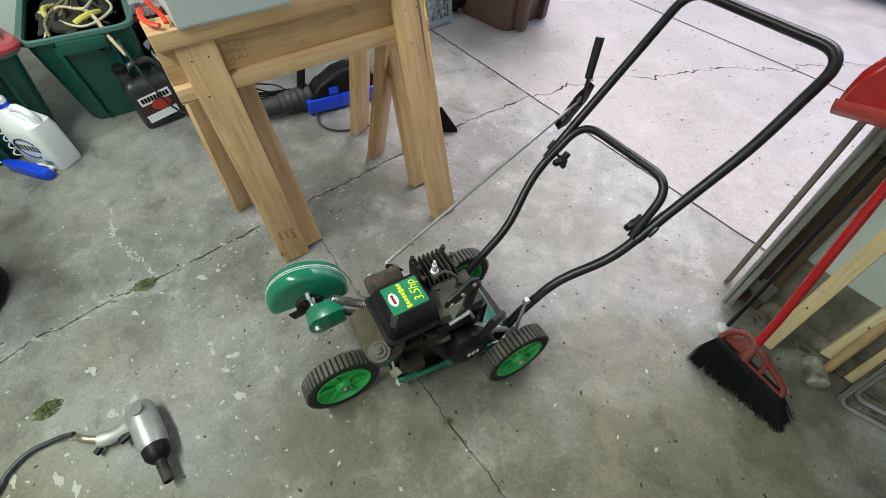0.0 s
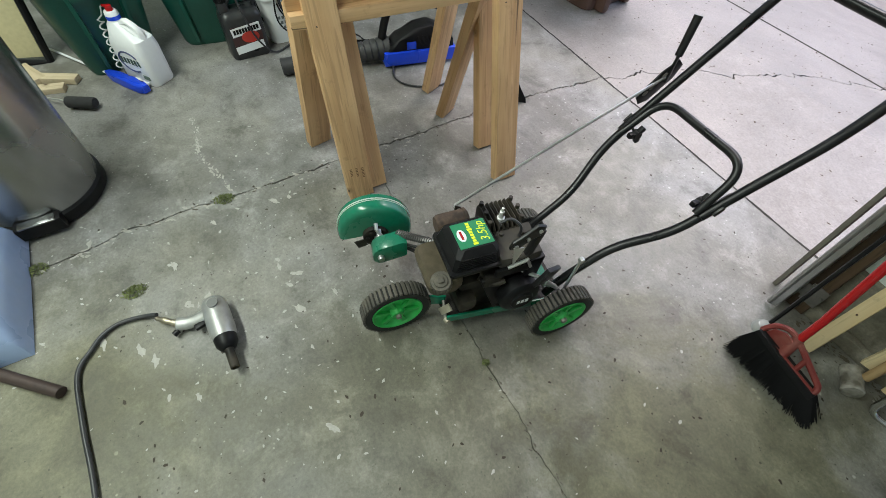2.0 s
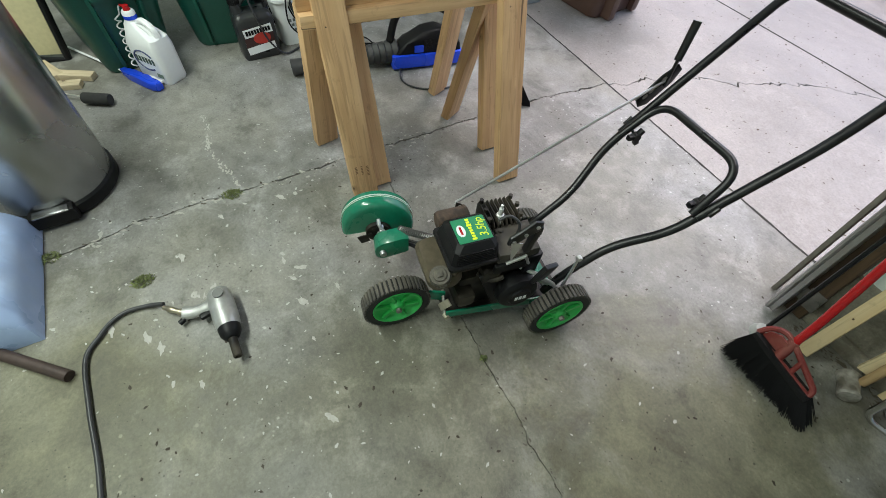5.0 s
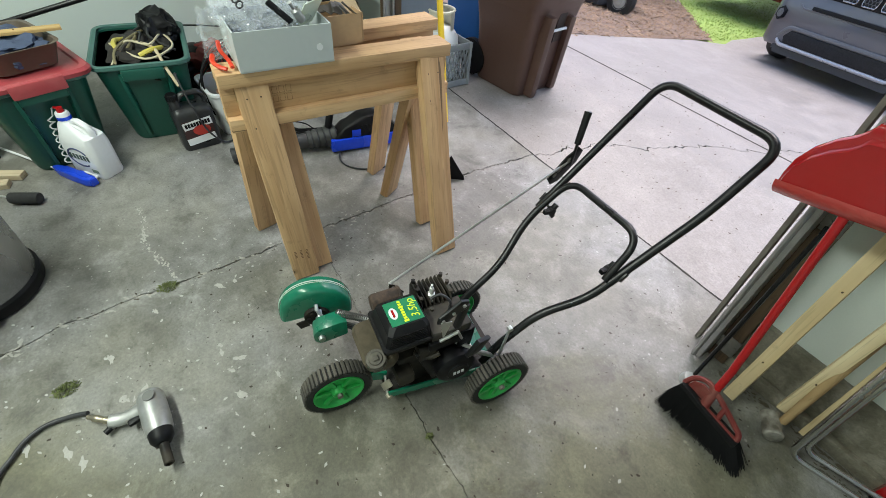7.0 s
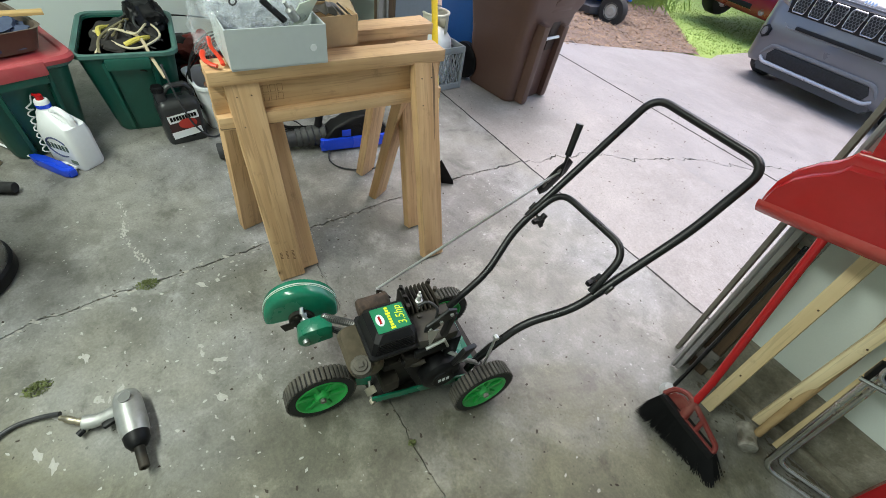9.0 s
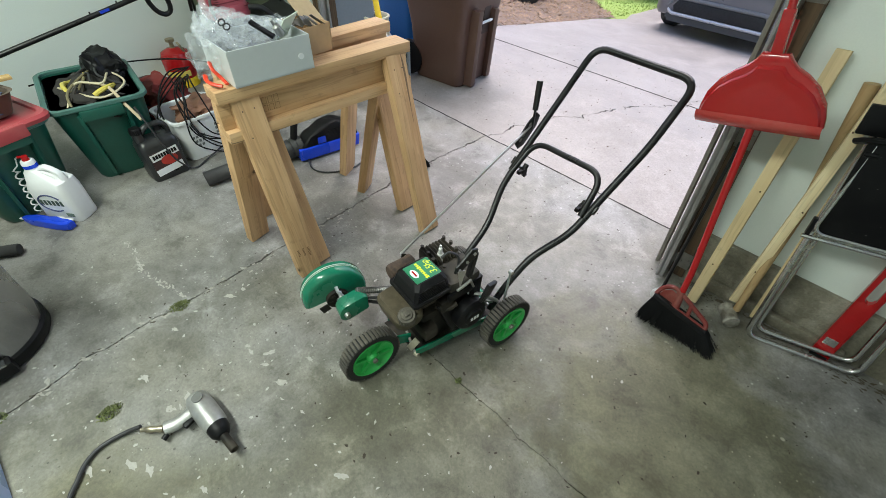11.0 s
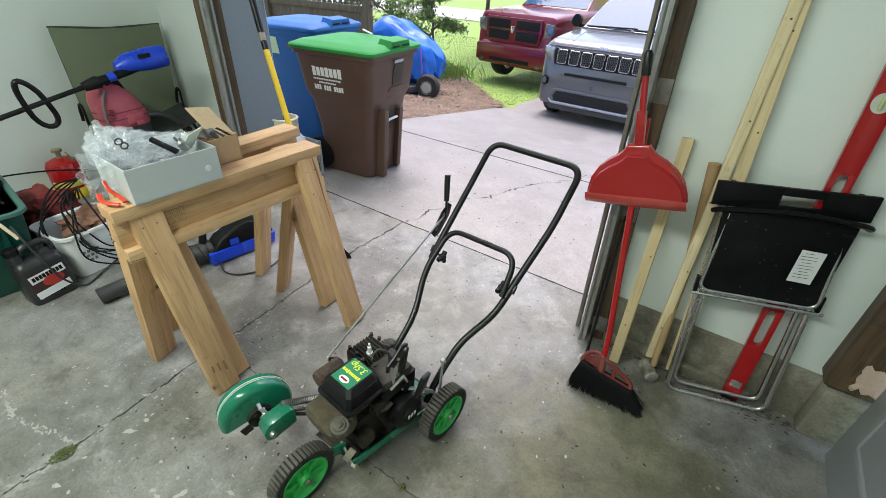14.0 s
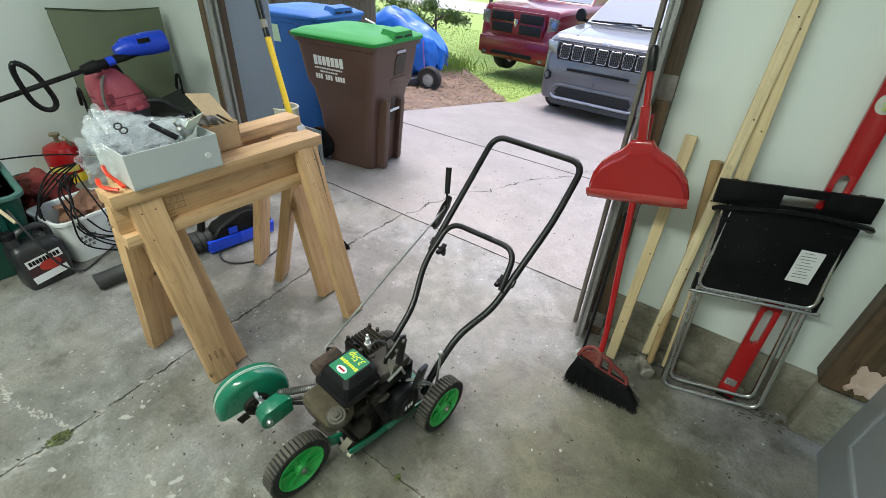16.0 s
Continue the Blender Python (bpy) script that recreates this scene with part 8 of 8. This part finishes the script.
for s in (-1, 1):
    bm = B()
    slab(bm, [(s * 0.69, 1.00), (s * 0.885, 1.05), (s * 0.89, 1.25), (s * 0.70, 1.27)][::s], -0.22, 0.035, pose(0, 0, 0, 90, 0, 0), 0.02)
    part("headlight", bm, LAMPGLASS, truck, "large clear headlight")
    car_wheel(truck, s * 0.80, 0.92, 0.40, 0.27)
    car_wheel(truck, s * 0.80, 4.4, 0.40, 0.27)
    bm = B()
    cyl(bm, 0.05, 0.05, 0.03, pose(s * 0.70, -0.12, 0.50, 90, 0, 0), 20)
    part("fog_light", bm, LAMPGLASS, truck)
bm = B()
bar(bm, -0.86, 0.86, 0.46, 0.80, -0.085, 0.10, 0.05)
part("bumper", bm, REDC, truck)
bm = B()
bar(bm, -0.50, 0.50, 0.48, 0.56, -0.115, 0.05, 0.015)
part("lower_intake", bm, VBLACK, truck)

# ---- yard ----
tractor = thing("covered_mower", "ride-on mower under a crumpled blue tarpaulin", "mower", pose(-4.62, 4.55, gz(4.7), 0, 0, 16))
TARP = surface("blue_tarp", (0.008, 0.150, 0.62), 0.38, 0, 0.1, 60, 7, (0.06, 0.24, 0.66), 0.25)
bm = B()
bmesh.ops.create_icosphere(bm, subdivisions=5, radius=1.0)
for v in bm.verts:
    c = v.co.copy()
    base = Vector((math.copysign(abs(c.x) ** 0.6, c.x) * 0.66 - 0.08, math.copysign(abs(c.y) ** 0.7, c.y) * 0.42, 0))
    hump = 0.98 + 0.12 * math.exp(-((base.x + 0.35) / 0.35) ** 2) - 0.20 * max(0, (base.x + 0.05) / 0.6)
    low = 0.34 + 0.16 * noise.noise(Vector((c.x * 3, c.y * 3, 4)))
    z = low + (hump - low) * max(0, c.z) ** 0.5 if c.z > 0 else low + 0.06 * c.z
    q = Vector((base.x * 3.4 + 0.8 * z, base.y * 3.4, z * 2.4))
    crease = abs(noise.noise(q)) + 0.55 * abs(noise.noise(q * 2.3 + Vector((3, 1, 0)))) + 0.12 * abs(noise.noise(q * 5.1))
    out = 1 + 0.10 * (1 - z) + 0.22 * (crease - 0.35)
    v.co = Vector((base.x * out, base.y * out, z - 0.13 * (crease - 0.3)))
part("tarp", bm, TARP, tractor, "crumpled shiny blue tarpaulin", 32)
bm = B()
pts = [(0.42, -0.46, 0.72), (0.46, -0.53, 0.52), (0.50, -0.57, 0.35)]
tube(bm, smooth_path(pts, 5), 0.014, 6, flat=0.4)
part("strap", bm, surface("purple_strap", (0.20, 0.08, 0.35), 0.6), tractor, "purple tie strap")
for x, y, r in ((0.56, -0.50, 0.19), (0.22, 0.36, 0.19), (-0.62, -0.45, 0.25), (-0.62, 0.42, 0.25)):
    bm = B()
    lathe(bm, [(r * 0.45, -0.07), (r * 0.9, -0.07), (r, -0.035), (r, 0.035), (r * 0.9, 0.07), (r * 0.45, 0.07)], pose(x, y, r, 90, 0, 0), 28)
    w = part("wheel", bm, surface("mower_tyre", (0.035, 0.033, 0.03), 0.85), tractor)
    bm = B()
    lathe(bm, [(0, 0.075), (r * 0.22, 0.078), (r * 0.30, 0.060), (r * 0.48, 0.060), (r * 0.53, 0.074), (r * 0.53, -0.06), (0, -0.06)], pose(x, y, r, 90, 0, 0) @ pose(0, 0, 0), 24)
    part("rim", bm, surface("cream_rim", (0.5, 0.48, 0.42), 0.5), w)
bm = B()
slab(bm, [(-0.30, -0.62), (0.30, -0.66), (0.42, -0.50), (0.40, 0.40), (-0.40, 0.40)], 0.09, 0.19, I4, 0.02)
part("cutting_deck", bm, surface("dark_grey_deck", (0.06, 0.06, 0.065), 0.5), tractor, "dark grey cutting deck")

fence = thing("fence", "weathered wooden privacy fence with a lattice top", "fence", pose(-4.25, 3.25, gz(3.25), 0, 0, 4))
FENCEW = wood_mat("weathered_fence", (0.20, 0.165, 0.12), (0.125, 0.10, 0.07), 2)
for k in range(30):
    bm = B()
    box(bm, 0.135, 0.018, 1.05, pose(-0.10 - 0.14 * k, 0, 0.53), 0.003)
    part("board", bm, FENCEW, fence)
for k in range(3):
    bm = B()
    box(bm, 0.10, 0.10, 1.75, pose(0.02 - 1.9 * k, -0.02, 0.875), 0.005)
    part("post", bm, FENCEW, fence)
for z in (1.08, 1.62):
    bm = B()
    box(bm, 4.2, 0.05, 0.08, pose(-2.1, -0.01, z), 0.004)
    part("rail", bm, FENCEW, fence)
bm = B()
for k in range(44):
    for s in (-1, 1):
        x = -0.05 - 0.1 * k
        stick(bm, (x - 0.24 * s, 0.006 * s, 1.12), (x + 0.24 * s, 0.006 * s, 1.60), 0.035, 0.006, 90, 0)
part("lattice", bm, FENCEW, fence, "diagonal lattice strips", 0)

LEAF = surface("leaf_green", (0.16, 0.25, 0.06), 0.5, 0, 0.5, 6, 2, (0.15, 0.21, 0.05), 0.5)
BARK = surface("grey_bark", (0.12, 0.095, 0.075), 0.9, 0, 0.3, 40, 8, (0.2, 0.17, 0.14), 0.5, 0.6)


def tree(m, label, h, spread, leaves, seed, low, leaf=0.05, girth=0.07):
    st = thing("tree", label, "tree", m)
    r = random.Random(seed)
    bm = B()
    tips = []
    tube(bm, smooth_path([(0, 0, 0), (0.05, 0.02, h * 0.3), (-0.04, 0.05, h * 0.6), (0.02, 0, h * 0.9)], 5), [girth * (1 - 0.045 * k) for k in range(16)], 8)
    for k in range(16):
        z0 = h * (low + (0.85 - low) * r.random())
        a = r.uniform(0, 2 * math.pi)
        L = spread * r.uniform(0.5, 1.0) * (1.1 - 0.5 * z0 / h)
        e = Vector((math.cos(a) * L, math.sin(a) * L, z0 + r.uniform(-0.1, 0.35) * L))
        mid = Vector((math.cos(a + 0.2) * L * 0.5, math.sin(a + 0.2) * L * 0.5, z0 + 0.22 * L))
        tube(bm, smooth_path([(0, 0, z0), mid, e], 4), [0.028, 0.025, 0.021, 0.018, 0.015, 0.012, 0.009, 0.006, 0.004], 6)
        tips += [mid * 0.6 + e * 0.4, e, mid]
    part("trunk", bm, BARK, st)
    bm = B()
    for k in range(leaves):
        c = r.choice(tips) + Vector((r.gauss(0, 0.16), r.gauss(0, 0.16), r.gauss(0, 0.13))) * spread * 0.55
        if c.z < h * low * 0.55:
            continue
        s = leaf * r.uniform(0.6, 1.3)
        q = Matrix.Translation(c) @ pose(0, 0, 0, r.uniform(-60, 60), r.uniform(-60, 60), r.uniform(0, 360))
        v = [bm.verts.new(q @ Vector(p)) for p in ((-s, 0, 0), (-s * 0.2, -s * 0.38, 0.1 * s), (s, 0, 0), (-s * 0.2, s * 0.38, 0.1 * s))]
        bm.faces.new(v)
    part("crown", bm, LEAF, st, "loose green leaves with gaps", 0)["kind"] = "stuff"
    return st


tree(pose(-5.75, 6.75, gz(6.75)), "small leafy tree behind the covered mower", 2.5, 0.80, 7000, 3, 0.12, 0.045, 0.03)
tree(pose(-7.8, 7.8, gz(7.8)), "leafy shrub tree at the lawn edge", 2.8, 1.5, 4500, 8, 0.12, 0.06)
tree(pose(-6.6, 10.5, gz(9)), "tall leafy tree on the lawn", 4.5, 2.0, 4500, 15, 0.42, 0.08)
bm = B()
r = random.Random(33)
for k in range(1800):
    x, y = r.gauss(-5.65, 0.30), r.gauss(6.7, 0.45)
    h, wd = r.uniform(0.08, 0.34), r.uniform(0.006, 0.014)
    z = gz(y) - 0.05
    lx, ly = r.uniform(-0.2, 0.2), r.uniform(-0.2, 0.2)
    v = [bm.verts.new(p) for p in ((x - wd, y, z), (x + wd, y, z), (x + lx * 0.5 + wd * 0.6, y + ly * 0.5, z + h * 0.6), (x + lx, y + ly, z + h))]
    bm.faces.new(v)
one("tall_grass", bm, BLADE, "tall unmown grass and weeds by the bed", "tall grass", kind="stuff", smooth=0)
bm = B()
sheet(bm, lambda y: (-60, 60, 20), [19, 22, 25], -0.03)
part("road", bm, surface("pale_road", (0.42, 0.41, 0.39), 0.9), ground, "pale road beyond the lawn")

# ---- bits on the floor ----
MOSS = surface("dry_moss", (0.13, 0.15, 0.055), 0.95, 0, 0.5, 60, 20)
for x, y, s, n in ((-0.845, -1.815, 0.034, 260), (-1.122, -1.510, 0.036, 240), (-1.045, -2.07, 0.035, 150), (-0.20, -0.965, 0.012, 70)):
    bm = B()
    r = random.Random(int(1000 * abs(x)))
    for k in range(n):
        a, d = r.uniform(0, 2 * math.pi), s * r.random() ** 0.7
        px, py = d * math.cos(a) * 0.7, d * math.sin(a)
        q = pose(px, py, 0.002 + 0.010 * (1 - d / s), r.uniform(-70, 70), r.uniform(-70, 70), r.uniform(0, 360))
        v = [bm.verts.new(q @ Vector(p)) for p in ((-0.007, -0.0015, 0), (0.007, 0, 0.002), (-0.005, 0.002, 0))]
        bm.faces.new(v)
    one("moss_clump", bm, MOSS, "small clump of dry moss on the concrete", "moss", pose(x, y, 0.001), "moss clumps", "stuff", 0)


def litter(name, label, count, seed, lo, hi, material, area_fn, flat=True):
    bm = B()
    r = random.Random(seed)
    for k in range(count):
        x, y, z = area_fn(r)
        s = lo + (hi - lo) * r.random() ** 2.5
        q = pose(x, y, z + 0.0016, r.uniform(-6, 6), r.uniform(-6, 6), r.uniform(0, 360))
        n = r.choice((4, 5, 6))
        v = [bm.verts.new(q @ Vector((s * math.cos(6.283 * i / n) * r.uniform(0.6, 1.2), s * 0.55 * math.sin(6.283 * i / n) * r.uniform(0.6, 1.2), 0.0004 * r.random()))) for i in range(n)]
        bm.faces.new(v)
    return one(name, bm, material, label, "litter", kind="stuff", smooth=0)


CRUMB = surface("dark_crumbs", (0.045, 0.035, 0.025), 0.9)
litter("leaf_litter", "dark leaf bits and crumbs on the concrete", 800, 41, 0.0016, 0.0085, CRUMB, lambda r: (r.uniform(-1.2, 0.7), r.uniform(-1.9, 0.25), 0))
litter("leaf_litter", "dark leaf bits on the drive", 620, 42, 0.003, 0.011, surface("dark_leaf", (0.07, 0.05, 0.035), 0.9), lambda r: (lambda x, y: (x, y, gz(y) - 0.004))(r.uniform(-2.2, 0.3), r.uniform(0.32, 2.6)))
litter("white_chips", "white paint chips stuck to the concrete", 520, 43, 0.0015, 0.009, surface("white_chip", (0.40, 0.39, 0.36), 0.8), lambda r: (r.uniform(-1.6, 0.2), r.gauss(-1.45, 0.5), 0))


def splash(name, label, count, seed, lo, hi, material, area_fn, along):
    """Thin ragged patches, longer along one direction."""
    bm = B()
    r = random.Random(seed)
    for k in range(count):
        x, y, z = area_fn(r)
        s = lo + (hi - lo) * r.random() ** 2
        q = pose(x, y, z + 0.0012, 0, 0, along + r.gauss(0, 22))
        n = 14
        ring = [(s * math.cos(6.283 * i / n) * r.uniform(0.45, 1.25), s * 0.42 * math.sin(6.283 * i / n) * r.uniform(0.35, 1.3)) for i in range(n)]
        c = bm.verts.new(q @ Vector((0, 0, 0.0007)))
        v = [bm.verts.new(q @ Vector((px, py, 0))) for px, py in ring]
        for i in range(n):
            bm.faces.new((c, v[i], v[(i + 1) % n]))
    return one(name, bm, material, label, "litter", kind="stuff", smooth=0)


splash("wall_dirt", "dark dirt and crumbs along the foot of the wall", 260, 61, 0.003, 0.014, surface("wall_foot_dirt", (0.085, 0.072, 0.05), 0.95, 0, 0.3), lambda r: (r.uniform(0.10, 0.82), 0.042 - abs(r.gauss(0, 0.030)), 0.001), 0)
PATCH = surface("pale_splash", (0.37, 0.355, 0.325), 0.85, 0, 0.15, 150, 60)
splash("paint_splashes", "pale ragged paint splashes on the concrete", 46, 47, 0.006, 0.026, PATCH, lambda r: (r.gauss(-0.72, 0.22), r.gauss(-1.55, 0.24), 0), 20)
splash("paint_splashes", "pale scraped flakes along the crack edge", 110, 48, 0.003, 0.016, surface("pale_flake", (0.33, 0.315, 0.285), 0.9, 0, 0.15, 150, 60), lambda r: (lambda y: (crack_x(y) + r.gauss(0.006, 0.014), y, 0))(-2.3 + 1.6 * r.random()), 80)
splash("crack_dirt", "dark dirt and crumbs caught along the crack", 170, 49, 0.002, 0.010, surface("crack_crumbs", (0.075, 0.065, 0.05), 0.95), lambda r: (lambda y: (crack_x(y) + r.gauss(0, 0.007), y, 0.0004))(-2.4 + 2.6 * r.random()), 80)
splash("paint_splashes", "pale flakes along a hairline crack", 90, 52, 0.003, 0.013, PATCH, lambda r: (lambda t: (-1.64 + 0.49 * t, -1.556 + 0.067 * t * t + 0.012 * math.sin(9 * t) + r.gauss(0, 0.006), 0.0002))(r.random()), 5)
splash("crack_dirt", "dark dirt and crumbs caught along the joint", 90, 50, 0.002, 0.008, surface("joint_crumbs", (0.085, 0.075, 0.058), 0.95), lambda r: (lambda x: (x, crack_y(x) + r.gauss(0, 0.005), 0.0008))(-1.15 + 1.6 * r.random()), 10)


def single_pieces(ob):
    """Turn a row of separate printed bars into one part for each bar."""
    bm = bmesh.new()
    bm.from_mesh(ob.data)
    left, groups = set(bm.verts), []
    while left:
        stack, seen = [left.pop()], set()
        while stack:
            v = stack.pop()
            seen.add(v)
            for e in v.link_edges:
                w = e.other_vert(v)
                if w in left:
                    left.discard(w)
                    stack.append(w)
        groups.append(sorted(v.index for v in seen))
    bm.free()
    if len(groups) < 2:
        return
    groups.sort()
    faces = [list(p.vertices) for p in ob.data.polygons]
    points = [v.co.copy() for v in ob.data.vertices]
    base, material, mats = ob.name.split(".")[0], ob.data.materials[0], ob.matrix_basis.copy()
    old = ob.data
    for k, g in enumerate(groups):
        at = {v: i for i, v in enumerate(g)}
        me = bpy.data.meshes.new(base)
        me.from_pydata([points[v] for v in g], [], [[at[v] for v in f] for f in faces if f[0] in at])
        me.materials.append(material)
        if k == 0:
            ob.data = me
        else:
            other = new(base, me)
            other.parent = ob.parent
            other.matrix_basis = mats
    bpy.data.meshes.remove(old)


for ob in [o for o in bpy.data.objects if o.name.split(".")[0] in ("print_bar", "print_line", "printed_mark", "badge_bar", "cover_rib") and o.type == "MESH"]:
    single_pieces(ob)
